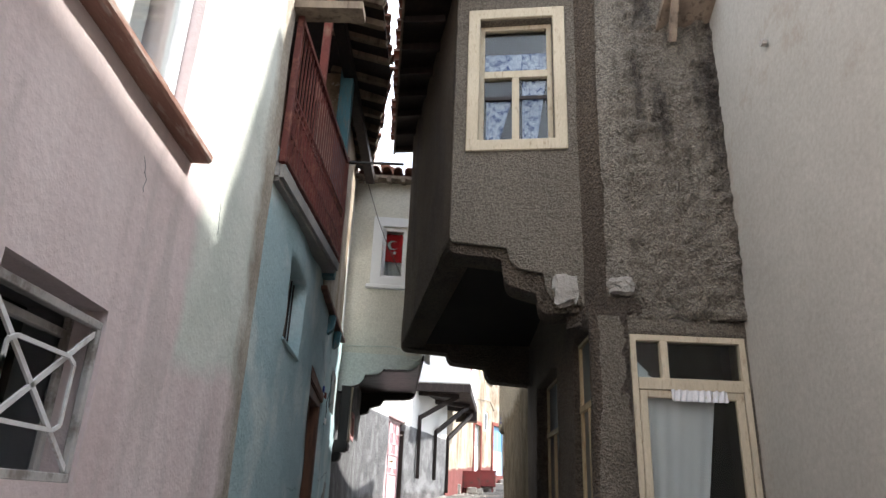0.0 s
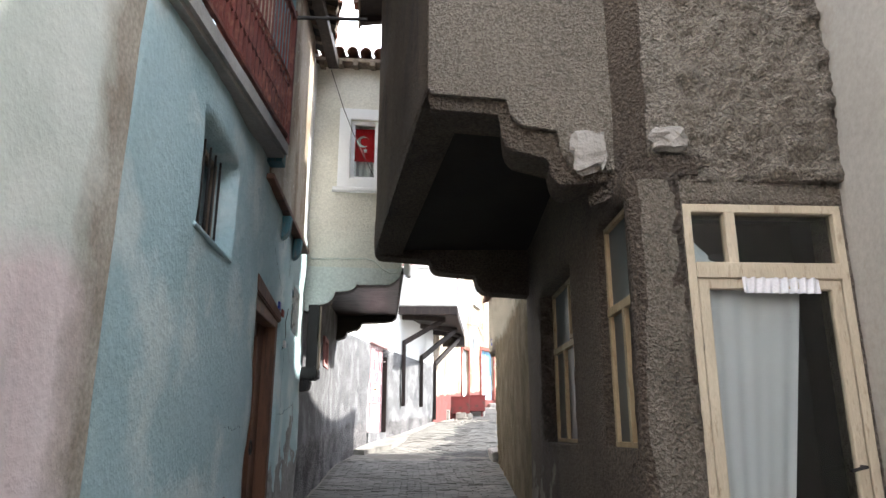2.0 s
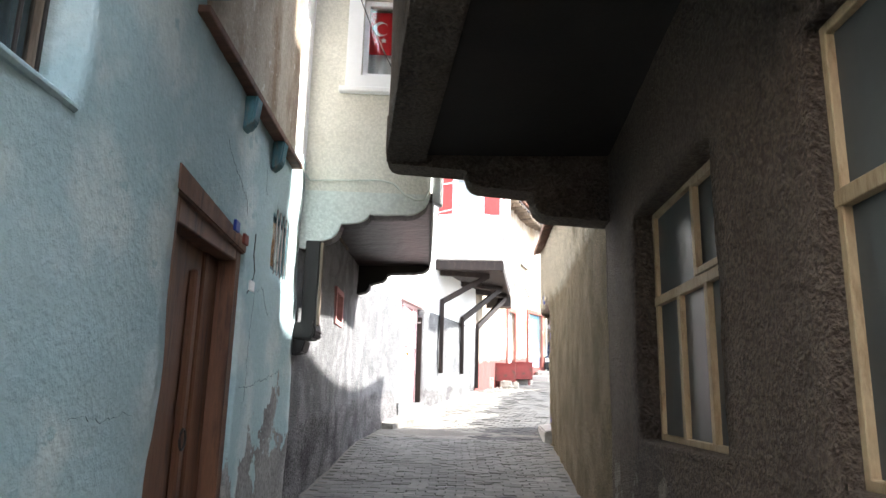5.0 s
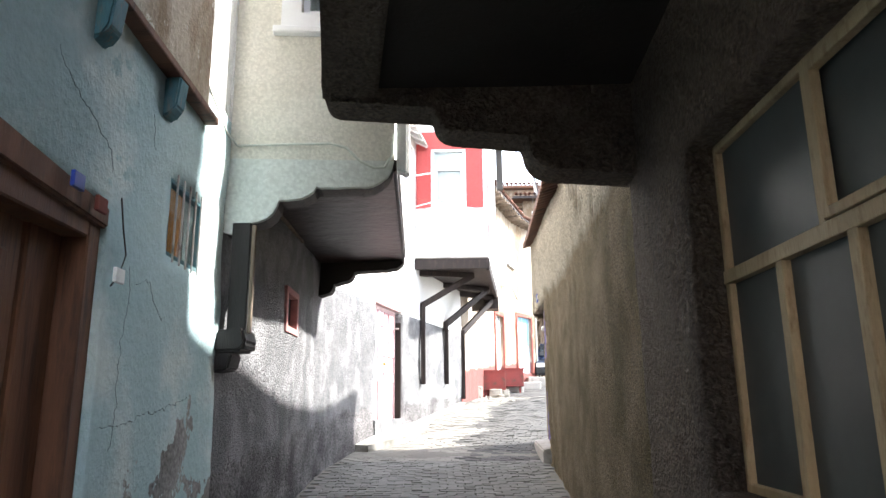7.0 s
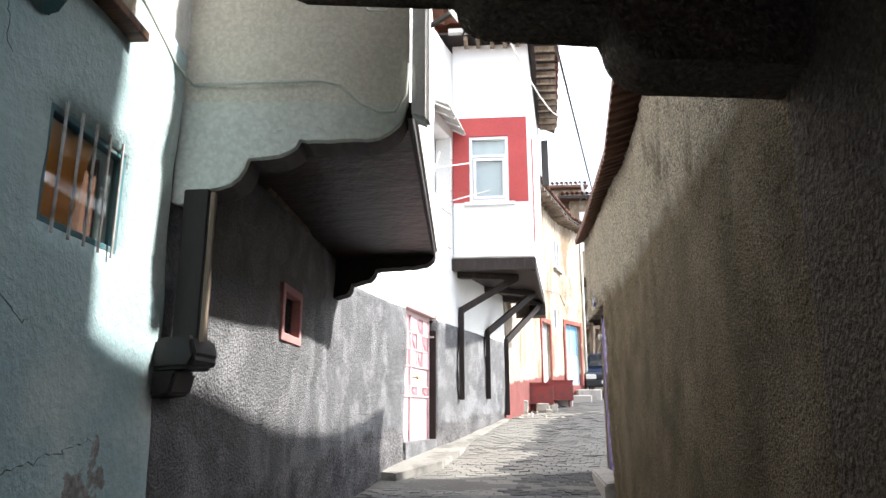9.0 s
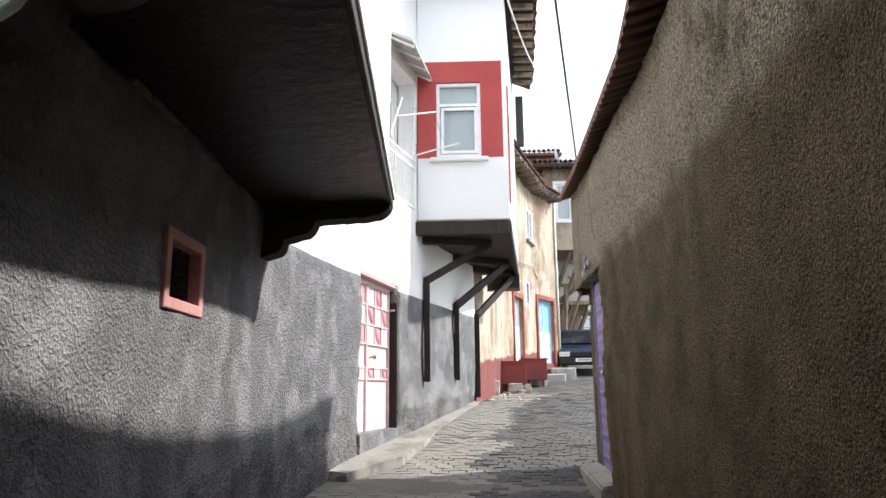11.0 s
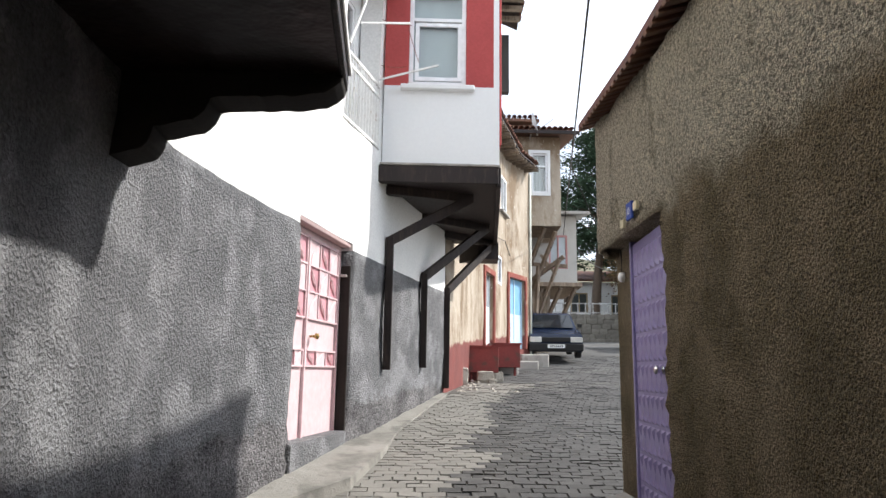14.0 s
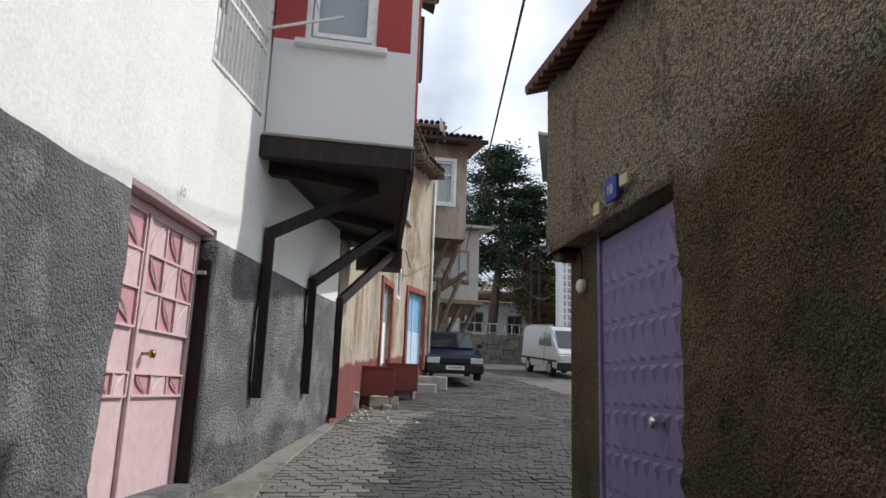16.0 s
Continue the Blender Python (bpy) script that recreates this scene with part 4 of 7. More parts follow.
wall("balcony_back_wall", [(-2.1, 4.42), (-2.1, 7.5)], 3.9, 6.7, [(0.5, 1.3, 4.8, 6.0), (1.7, 2.5, 4.0, 6.0)], BROWNBOARD, blue, "brown boarded back wall", amp=0.01)
BK = facade((-2.1, 4.42), (-2.1, 7.5))
window(blue, BK, 0.5, 1.3, 4.8, 6.0, -0.06, 0.06, 0.06, TEALPAINT, cols=((0.9, 4.86, 5.94, 0.04),), name="balcony_window", label="blue-framed balcony window")
window(blue, BK, 1.7, 2.5, 4.0, 6.0, -0.06, 0.07, 0.06, TEALPAINT, rows=((5.0, 1.77, 2.43, 0.06),), name="balcony_door", label="blue-framed balcony door")
stick("balcony_post", (-1.33, 7.36, 3.9), (-1.33, 7.36, 6.75), 0.16, 0.16, TEALPAINT, blue, "turquoise-painted timber post")
stick("balcony_post", (-1.33, 5.9, 5.3), (-1.33, 5.9, 6.75), 0.08, 0.08, REDWORN, blue)
stick("eave_beam", (-1.3, 4.45, 6.62), (-1.3, 10.3, 6.62), 0.14, 0.14, DARKWOOD, blue)
slab([(-4.0, 4.6, 7.6), (-0.80, 5.8, 6.72), (-0.80, 7.4, 6.72), (-1.30, 10.2, 6.72), (-4.0, 10.3, 7.6)], (0, 0, 0.05), DARKWOOD, blue, "roof_deck", "blackened roof boards")
plank_row((-0.80, 7.4, 6.70), (-1.28, 10.1, 6.70), 7, (0.09, (-0.8, 0, 0.2), 0.1), blue, "rafter_end", OLDWOOD)
plank_row((-0.79, 5.9, 6.70), (-0.79, 7.3, 6.70), 4, (0.09, (-0.7, 0, 0.18), 0.1), blue, "rafter_end", OLDWOOD)
tiles((-0.80, 5.8, 6.80), (-0.80, 7.4, 6.80), (-1, 0, 0.27), blue, 2)
tiles((-0.80, 7.4, 6.80), (-1.30, 10.2, 6.80), (-1, -0.1, 0.27), blue, 2)

# ================================================================ cream house over the lane
cream = thing("cream_house", (-1.5, 12, 0), "cream roughcast house jettied over the lane on scalloped brackets", "house")
CF0, CF1 = (-1.57, 10.5), (-0.29, 10.62)
CM = facade(CF0, CF1)
wall("front_wall", [CF0, CF1], 3.72, 6.7, [(0.53, 0.92, 4.98, 5.88)], CREAM, cream, thick=0.25, amp=0.012)
wall("side_wall", [CF1, (-0.545, 14.65)], 3.75, 6.7, [], WHITE, cream, thick=0.2)
prof = lobed([(0.0, 3.72), (0.0, 3.13), (0.05, 3.12), (0.17, 3.20, "up"), (0.40, 3.39, "up"), (0.43, 3.385), (0.68, 3.50, "up"), (0.72, 3.49), (1.05, 3.50), (1.285, 3.72, "up")])
prof = ragged(prof, 0.011, 5, fixed=2)
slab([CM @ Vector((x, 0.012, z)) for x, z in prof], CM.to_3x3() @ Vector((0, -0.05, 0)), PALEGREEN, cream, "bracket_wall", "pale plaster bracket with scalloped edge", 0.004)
slab([CM @ Vector((x, -0.04, z + 0.006)) for x, z in prof], CM.to_3x3() @ Vector((0, -0.22, 0)), DARKWOOD, cream, "bracket_beam", "dark scalloped beam behind the plaster", 0.003)
prof2 = ragged(lobed([(0.0, 3.76), (0.0, 3.24), (0.19, 3.28), (0.29, 3.41, "up"), (0.45, 3.45), (0.56, 3.58, "up"), (1.0, 3.605), (1.225, 3.725, "up")]), 0.012, 3, fixed=2)
CB = facade((-1.75, 14.66), (-0.525, 14.70))
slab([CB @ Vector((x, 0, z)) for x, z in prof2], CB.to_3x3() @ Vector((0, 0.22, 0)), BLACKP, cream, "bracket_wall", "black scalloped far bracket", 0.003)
soff0 = slab([(-1.6, 10.72, 3.68), (-0.31, 10.85, 3.70), (-0.53, 14.66, 3.73), (-1.68, 14.6, 3.70)], (0, 0, 0.06), SOFFIT, cream, "soffit", "glossy brown-black sheeted soffit")
stick("soffit_batten", (-1.53, 11.85, 3.668), (-1.57, 13.1, 3.672), 0.03, 0.025, OLDWOOD, cream, "thin grey batten", 0)
stick("edge_trim", (-0.285, 10.66, 3.70), (-0.535, 14.70, 3.775), 0.03, 0.10, DARKWOOD, cream, "dark timber edge trim")
stick("edge_trim", (-0.262, 10.66, 3.765), (-0.512, 14.70, 3.84), 0.02, 0.05, WHITE, cream)
w = window(cream, CM, 0.53, 0.92, 4.98, 5.88, -0.05, 0.055, 0.06, PVC, rows=(), name="upvc_window", label="white plastic window with a flag hung inside")
bm = bmesh.new()
ring(bm, CM, 0.36, 1.09, 4.82, 6.05, 0.165, 0.008, 0.035, 0.006)
part("window_surround", bm, WHITE_FLAT, w, "white plaster surround")
bm = bmesh.new()
box(bm, (0.30, -0.02, 4.79), (1.15, 0.07, 4.85), CM, 0.01)
part("window_sill", bm, WHITE_FLAT, w)
bm = bmesh.new()
box(bm, (0.57, -0.115, 5.30), (0.885, -0.108, 5.80), CM)
flag = part("flag", bm, FLAGRED, w, "red flag with white crescent and star")
bm = bmesh.new()
fc = Vector((0.70, -0.1, 5.60))
arc = [fc + Vector((0.085 * math.cos(a), 0, 0.085 * math.sin(a))) for a in [0.55 + i * (6.283 - 1.1) / 20 for i in range(21)]]
inn = [fc + Vector((0.026 + 0.066 * math.cos(a), 0, 0.066 * math.sin(a))) for a in [0.72 + i * (6.283 - 1.44) / 20 for i in range(21)]]
quads(bm, [[CM @ p for p in arc], [CM @ p for p in inn]])
part("crescent", bm, FLAGWHITE, flag)
bm = bmesh.new()
sc = Vector((0.735, -0.1, 5.465))
bm.faces.new([bm.verts.new(CM @ (sc + Vector((r * math.sin(a), 0, r * math.cos(a))))) for a, r in [(i * 0.6283, 0.04 if i % 2 == 0 else 0.016) for i in range(10)]])
part("star", bm, FLAGWHITE, flag)
drape(CM, 0.56, 0.89, 5.0, 5.85, -0.15, CLOTH, w, folds=4)
slab([(-1.75, 10.30, 6.70), (-0.1, 10.40, 6.70), (-0.1, 14.9, 7.6), (-1.75, 14.9, 7.6)], (0, 0, 0.05), OLDWOOD, cream, "roof_deck")
plank_row((-1.6, 10.28, 6.66), (-0.15, 10.38, 6.66), 6, (0.08, (0, 0.5, 0.1), 0.07), cream, "rafter_end", OLDWOOD)
tiles((-1.7, 10.22, 6.78), (-0.1, 10.32, 6.78), (0, 1, 0.2), cream, 3)
# timber post and corbel under the near bracket
stick("corner_post", (-1.43, 10.55, 2.36), (-1.43, 10.55, 3.2), 0.14, 0.13, BLACKWOOD, cream, "blackened timber corner post")
stick("post_fillet", (-1.335, 10.5, 2.36), (-1.335, 10.5, 3.18), 0.03, 0.03, OLDWOOD, cream)
slab([(-1.58, 10.42, 2.22), (-1.36, 10.42, 2.23), (-1.33, 10.42, 2.29), (-1.36, 10.42, 2.40), (-1.58, 10.42, 2.38)], (0, 0.3, 0.0), BLACKWOOD, cream, "corbel", "rounded timber corbel", 0.02)
slab([(-1.58, 10.44, 2.08), (-1.46, 10.44, 2.10), (-1.43, 10.44, 2.22), (-1.58, 10.44, 2.22)], (0, 0.24, 0), BLACKWOOD, cream, "corbel", "", 0.015)
# wiring, pipe and dish
wire("cable", [(-1.5, 9.6, 4.1), (-1.53, 10.3, 3.87), (-1.50, 10.485, 3.82), (-1.1, 10.50, 3.83), (-0.78, 10.53, 3.84), (-0.66, 10.54, 3.81), (-0.55, 10.55, 3.70), (-0.44, 10.56, 3.645), (-0.36, 10.57, 3.65), (-0.30, 10.585, 3.76), (-0.28, 10.58, 3.95)], 0.011, PALE, "", "", cream)
wire("cable_loop", [(-0.62, 10.55, 4.6), (-0.60, 10.54, 4.42), (-0.52, 10.54, 4.28), (-0.42, 10.55, 4.27), (-0.35, 10.56, 4.36), (-0.33, 10.57, 4.6)], 0.008, WHITEMETAL, "", "", cream)
wire("cable", [(-1.35, 10.42, 6.6), (-1.15, 10.44, 6.0), (-0.95, 10.44, 5.5), (-0.7, 10.46, 5.0)], 0.006, IRON, "", "", cream)
slab([(-0.27, 10.60, 3.64), (-0.17, 10.61, 3.60), (-0.17, 10.61, 6.6), (-0.27, 10.60, 6.6)], (0.0, 0.12, 0), WHITEMETAL, cream, "downpipe", "white boxed downpipe", 0.02)
dish = thing("satellite_dish", (-0.2, 12.5, 5.3), "white satellite dish on a short arm", "satellite dish")
bm = bmesh.new()
dc, dn = Vector((-0.16, 12.5, 5.5)), Vector((0.75, -0.45, 0.35)).normalized()
du = dn.cross(Vector((0, 0, 1))).normalized()
dv = du.cross(dn)
quads(bm, [[dc + (du * math.cos(a * 6.283 / 20) + dv * math.sin(a * 6.283 / 20)) * r + dn * (r * r * 0.8) for a in range(21)] for r in (0.001, 0.1, 0.2, 0.3)])
part("reflector", bm, WHITEMETAL, dish, smooth=True)
stick("arm", dc - dv * 0.28, dc + dn * 0.34 - dv * 0.12, 0.02, 0.02, IRON, dish)
stick("mount", dc, Vector((-0.44, 12.6, 5.4)), 0.04, 0.04, IRON, dish)

# ================================================================ charcoal and white house
grey = thing("grey_white_house", (-1.5, 17, 0), "house with charcoal lower wall, white upper wall and red-panelled bay", "house")
GW = [(-1.56, 10.47), (-1.58, 12.7), (-1.65, 14.4), (-1.66, 15.3), (-1.57, 16.0), (-1.43, 16.77), (-1.25, 17.43), (-0.97, 18.7), (-0.62, 19.9), (-0.13, 21.6), (0.28, 22.9)]
wall("lower_wall", GW, 0.2, 3.72, [(span(GW, 12.48), span(GW, 13.0), 2.63, 3.0), (span(GW, 17.43), span(GW, 18.90), 1.57, 3.58)], CHARFLAKE, grey, "mottled charcoal plaster flaking at the foot", amp=0.035, step=0.085, rough=lambda p: lumpy(p, 0.03 if p.z < 1.52 + 0.05 * (p.y - 12.6) else 0.012, 9.0), top=lambda s: 3.72 if s < span(GW, 14.5) else 3.58)
wall("upper_wall", GW, 3.58, 9.2, [(0, span(GW, 14.5), 3.58, 3.73), (span(GW, 17.43), span(GW, 18.90), 3.58, 3.66), (span(GW, 18.45), span(GW, 19.6), 5.02, 7.3)], WHITE, grey, "white limewashed upper wall", amp=0.02)
# little window with a painted pink surround
PW = facade((-1.58, 12.4), (-1.61, 13.1))
bm = bmesh.new()
ring(bm, PW, 0.02, 0.645, 2.58, 3.055, 0.07, -0.05, 0.035, 0.006)
w = part("small_window", bm, PINKTRIM, grey, "small dark opening with a dull pink surround")
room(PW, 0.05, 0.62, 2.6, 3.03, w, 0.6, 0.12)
# pink metal street door
P0, P1 = (-1.25, 17.43), (-0.933, 18.895)
PM = facade(P0, P1)
DL = math.dist(P0, P1)
DW = DL - 0.014
PL = PM @ Matrix.Translation((0, -0.015, 0))   # the leaf stands back in its opening
bm = bmesh.new()
box(bm, (0.0, -0.16, 1.56), (DW, -0.12, 3.61), PL, 0.004)
pdoor = part("street_door", bm, PINKMETAL, grey, "pale pink metal door with frosted panes and brass knob")
x_split = 0.53


def pink_panel(x0, x1, z0, z1, cols, rows_, first=0):
    bm = bmesh.new()
    box(bm, (x0, -0.119, z0), (x1, -0.112, z1), PL)
    part("pane", bm, PINKDEEP, pdoor, "pink frosted glass")
    cw, rh = (x1 - x0) / cols, (z1 - z0) / rows_
    for i in range(cols):
        for j in range(rows_):
            ax, az = x0 + i * cw, z0 + j * rh
            if (i + j + first) % 2 == 0:
                # a pale pressed panel with one bowed rib from corner to corner
                bm = bmesh.new()
                box(bm, (ax + 0.008, -0.111, az + 0.008), (ax + cw - 0.008, -0.106, az + rh - 0.008), PL)
                part("panel", bm, PINKMETAL, pdoor)
                bm = bmesh.new()
                tube(bm, [PL @ Vector((ax + cw * (0.12 + 0.76 * (t / 8) ** 2), -0.101, az + rh * (0.04 + 0.92 * t / 8))) for t in range(9)], 0.007, 4)
                part("rib", bm, PINKMETAL, pdoor)
                continue
            # a leaf: two bowed blades on deep pink glass
            for a0, a1, bow, wd in ((0.10, 0.78, -0.26, 0.20), (0.22, 0.90, 0.26, 0.16)):
                bm = bmesh.new()
                edge_a, edge_b = [], []
                for t in range(9):
                    v = t / 8
                    xm = 1 - (a0 + (a1 - a0) * v) + bow * math.sin(math.pi * v) * 0.6
                    half = wd * 0.5 * math.sin(math.pi * v)
                    edge_a.append(PL @ Vector((ax + cw * min(0.96, max(0.04, xm - half)), -0.098, az + rh * (0.03 + 0.94 * v))))
                    edge_b.append(PL @ Vector((ax + cw * min(0.97, max(0.05, xm + half + 0.02)), -0.104, az + rh * (0.03 + 0.94 * v))))
                quads(bm, [edge_a, edge_b])
                bmesh.ops.solidify(bm, geom=list(bm.faces), thickness=0.005)
                part("leaf_blade", bm, PINKMETAL, pdoor)
    for i in range(cols + 1):
        bm = bmesh.new()
        box(bm, (x0 + i * cw - 0.009, -0.112, z0), (x0 + i * cw + 0.009, -0.092, z1), PL)
        part("glazing_bar", bm, PINKMETAL, pdoor)
    for j in range(rows_ + 1):
        bm = bmesh.new()
        box(bm, (x0, -0.113, z0 + j * rh - 0.009), (x1, -0.090, z0 + j * rh + 0.009), PL)
        part("glazing_bar", bm, PINKMETAL, pdoor)


pink_panel(x_split + 0.05, DW - 0.05, 2.735, 3.545, 3, 3)
pink_panel(0.10, x_split - 0.03, 2.735, 3.545, 1, 3, 1)
pink_panel(x_split + 0.05, DW - 0.05, 2.262, 2.42, 3, 1, 1)
pink_panel(0.10, x_split - 0.03, 2.262, 2.42, 2, 1, 1)
for x in (0.0, x_split, DW - 0.03):
    bm = bmesh.new()
    box(bm, (x - 0.002, -0.122, 1.57), (x + 0.03, -0.085, 3.61), PL, 0.004)
    part("stile", bm, PINKMETAL, pdoor)
bm = bmesh.new()
box(bm, (0.03, -0.122, 3.555), (DW - 0.03, -0.085, 3.61), PL, 0.004)
part("head_rail", bm, PINKMETAL, pdoor)
bm = bmesh.new()
tube(bm, [PL @ Vector((0.72, -0.12, 2.56)), PL @ Vector((0.72, -0.06, 2.56))], 0.012, 8)
tube(bm, [PL @ Vector((0.72, -0.065, 2.56)), PL @ Vector((0.72, -0.055, 2.56)), PL @ Vector((0.72, -0.03, 2.56)), PL @ Vector((0.72, -0.02, 2.56))], [0.018, 0.032, 0.032, 0.015], 10)
part("knob", bm, BRASS, pdoor, "brass knob", smooth=True)
bm = bmesh.new()
box(bm, (DL - 0.012, -0.31, 1.57), (DL + 0.03, 0.012, 3.40), PM, 0.004)
part("door_reveal", bm, BLACKP, grey, "black-painted door reveal")
bm = bmesh.new()
box(bm, (0.0, -0.30, 3.612), (DL, 0.004, 3.657), PM, 0.004)
part("lintel", bm, DULLPINK, grey, "dull pink door lintel")
bm = bmesh.new()
box(bm, (DL - 0.045, -0.11, 3.27), (DL - 0.012, -0.02, 3.30), PM, 0.003)
part("latch", bm, GREYMETAL, grey)
NUM = bpy.data.curves.new("house_number", "FONT")
NUM.body, NUM.size, NUM.extrude = "10", 0.11, 0.001
no = new("house_number", NUM)
no.parent = grey
no.matrix_local = Matrix.Translation(-Vector(grey.location)) @ PM @ Matrix.Translation((0.66, 0.03, 3.74)) @ Matrix(((1, 0, 0, 0), (0, 0, 1, 0), (0, 1, 0, 0), (0, 0, 0, 1))) @ Matrix.Identity(4)
NUM.materials.append(GREYMETAL)
slab([(-1.50, 17.40, 1.3), (-1.22, 17.36, 1.3), (-0.90, 18.88, 1.3), (-1.16, 18.94, 1.3)], (0, 0, 0.275), CHAR, grey, "door_sill", "", 0.01)
# balcony opening, railing, window and lean-to roof next to the bay
BR = facade((-1.04, 18.45), (-0.70, 19.62))
BRL = math.dist((-1.04, 18.45), (-0.70, 19.62))
wall("balcony_back", [(-1.36, 18.3), (-1.0, 19.75)], 4.9, 7.5, [(0.35, 1.25, 5.9, 6.95)], WHITE_FLAT, grey, amp=0.004, thick=0.15)
BW = facade((-1.36, 18.3), (-1.0, 19.75))
window(grey, BW, 0.35, 1.25, 5.9, 6.95, -0.04, 0.06, 0.06, PVC, cols=((0.8, 5.96, 6.89, 0.07),), name="upvc_window", label="white plastic balcony window")
for k in range(13):
    x = 0.03 + k * (BRL - 0.06) / 12
    stick("baluster", BR @ Vector((x, 0, 5.02)), BR @ Vector((x, 0, 5.88)), 0.022, 0.022, WHITEMETAL, grey, bevel=0)
for z in (5.06, 5.74, 5.88):
    stick("hand_rail", BR @ Vector((0, 0, z)), BR @ Vector((BRL, 0, z)), 0.03, 0.035, WHITEMETAL, grey, bevel=0)
slab([(-1.12, 18.35, 7.62), (-0.62, 18.25, 7.36), (-0.40, 19.66, 7.36), (-0.9, 19.69, 7.62)], (0, 0, 0.04), GREYMETAL, grey, "lean_to_roof", "grey sheet-metal canopy")
for k in range(4):
    a = Vector((-1.1, 18.4, 7.58)).lerp(Vector((-0.9, 19.6, 7.58)), k / 3)
    stick("canopy_bar", a, a + Vector((0.48, -0.03, -0.25)), 0.03, 0.03, WHITEMETAL, grey, bevel=0)
# the drying poles
for a, b in (((-0.92, 18.9, 6.42), (-0.32, 19.25, 6.62)), ((-0.72, 19.5, 5.95), (0.05, 19.3, 6.08)), ((-1.0, 18.6, 6.0), (-0.86, 18.95, 6.75))):
    stick("drying_pole", a, b, 0.022, 0.022, WHITEMETAL, grey, bevel=0)
for a, b in (((-0.7, 19.5, 6.8), (-0.3, 19.3, 6.62)), ((-0.35, 19.3, 6.6), (-0.2, 19.5, 6.2)), ((-0.7, 19.6, 6.2), (-0.35, 19.3, 6.05))):
    wire("line", [a, b], 0.004, REDWORN, "", "", grey, sag=0.02)
# bay
BF = facade((-0.66, 19.7), (0.87, 19.7))
wall("bay_front", [(-0.66, 19.7), (0.87, 19.7)], 4.85, 5.97, [], WHITE_FLAT, grey, "smooth white bay wall", amp=0.004)
wall("bay_front_red", [(-0.66, 19.698), (0.80, 19.698)], 5.97, 7.74, [(0.32, 1.09, 5.985, 7.35)], RED, grey, "red-painted panel", amp=0.003, thick=0.28)
wall("bay_front_edge", [(0.80, 19.7), (0.87, 19.7)], 5.97, 7.74, [], WHITE_FLAT, grey, amp=0.002)
wall("bay_front_top", [(-0.66, 19.7), (0.87, 19.7)], 7.74, 9.35, [], WHITE_FLAT, grey, amp=0.004)
wall("bay_side", [(0.875, 19.7), (1.3, 24.1)], 4.85, 9.35, [(1.0, 1.9, 6.0, 7.3)], WHITE_FLAT, grey, amp=0.004)
wall("bay_back", [(1.3, 24.1), (0.2, 24.1)], 4.85, 9.35, [], WHITE_FLAT, grey, amp=0.004)
w = window(grey, BF, 0.32, 1.09, 5.985, 7.35, -0.07, 0.06, 0.07, PVC, rows=((6.94, 0.38, 1.03, 0.05),), panes=((0.38, 1.03, 6.04, 6.92), (0.38, 1.03, 6.96, 7.29)), name="upvc_window", label="white plastic window with pale blind")
bm = bmesh.new()
ring(bm, BF, 0.40, 1.03, 6.06, 6.90, 0.055, -0.06, -0.035, 0.004)
part("casement", bm, PVC, w)
drape(BF, 0.36, 1.06, 6.0, 7.32, -0.13, PALECLOTH, w, folds=3, amp=0.006, name="blind")
bm = bmesh.new()
box(bm, (0.22, -0.05, 5.90), (1.20, 0.09, 5.965), BF, 0.01)
part("window_sill", bm, WHITE_FLAT, w)
BS = facade((0.875, 19.7), (1.3, 24.1))
w = window(grey, BS, 1.0, 1.9, 6.0, 7.3, -0.07, 0.06, 0.07, PVC, cols=((1.45, 6.06, 7.24, 0.05),), name="upvc_window", label="white plastic side window")
stick("corner_strip", (0.90, 19.9, 5.2), (0.90, 19.9, 7.3), 0.03, 0.25, RED, grey, "red corner strip")
stick("fascia_beam", (-0.70, 19.68, 4.73), (0.86, 19.68, 4.73), 0.12, 0.22, DARKWOOD, grey, "dark brown fascia beam")
stick("fascia_beam", (0.86, 19.66, 4.72), (1.29, 24.12, 4.70), 0.07, 0.26, DARKWOOD, grey)
stick("edge_bead", (-0.68, 19.63, 4.86), (0.88, 19.63, 4.86), 0.05, 0.03, CONC, grey)
slab([(-0.65, 19.7, 4.66), (0.87, 19.7, 4.66), (1.29, 24.1, 4.66), (0.3, 24.0, 4.66), (0.28, 22.9, 4.66), (-0.13, 21.6, 4.66)], (0, 0, 0.06), DARKWOOD, grey, "soffit", "dark boarded bay soffit")
for (wx, wy), zb, zt, (ox, oy) in (((-0.565, 19.98), 2.24, 3.96, (0.55, 20.35)), ((-0.10, 21.6), 2.28, 3.72, (0.95, 22.3)), ((0.30, 22.88), 1.95, 3.66, (1.2, 23.7))):
    stick("wall_post", (wx + 0.03, wy, zb), (wx + 0.03, wy, zt), 0.1, 0.1, DARKWOOD, grey, "dark timber post against the wall")
    stick("strut", (wx + 0.03, wy, zt - 0.05), (ox, oy, 4.6), 0.1, 0.13, DARKWOOD, grey, "diagonal timber strut")
    stick("joist", (wx - 0.05, wy, 4.6), (ox + 0.02, oy + 0.02, 4.6), 0.12, 0.12, DARKWOOD, grey)
slab([(0.92, 23.6, 4.3), (1.3, 23.6, 4.3), (1.34, 24.15, 4.3), (0.6, 24.15, 4.3)], (0, 0, 0.32), DARKWOOD, grey, "end_beam")
slab([(-1.4, 19.2, 9.33), (1.40, 19.2, 9.33), (1.78, 24.4, 9.33), (0.0, 24.4, 10.1), (-1.4, 21, 10.1)], (0, 0, 0.04), DARKWOOD, grey, "roof_deck")
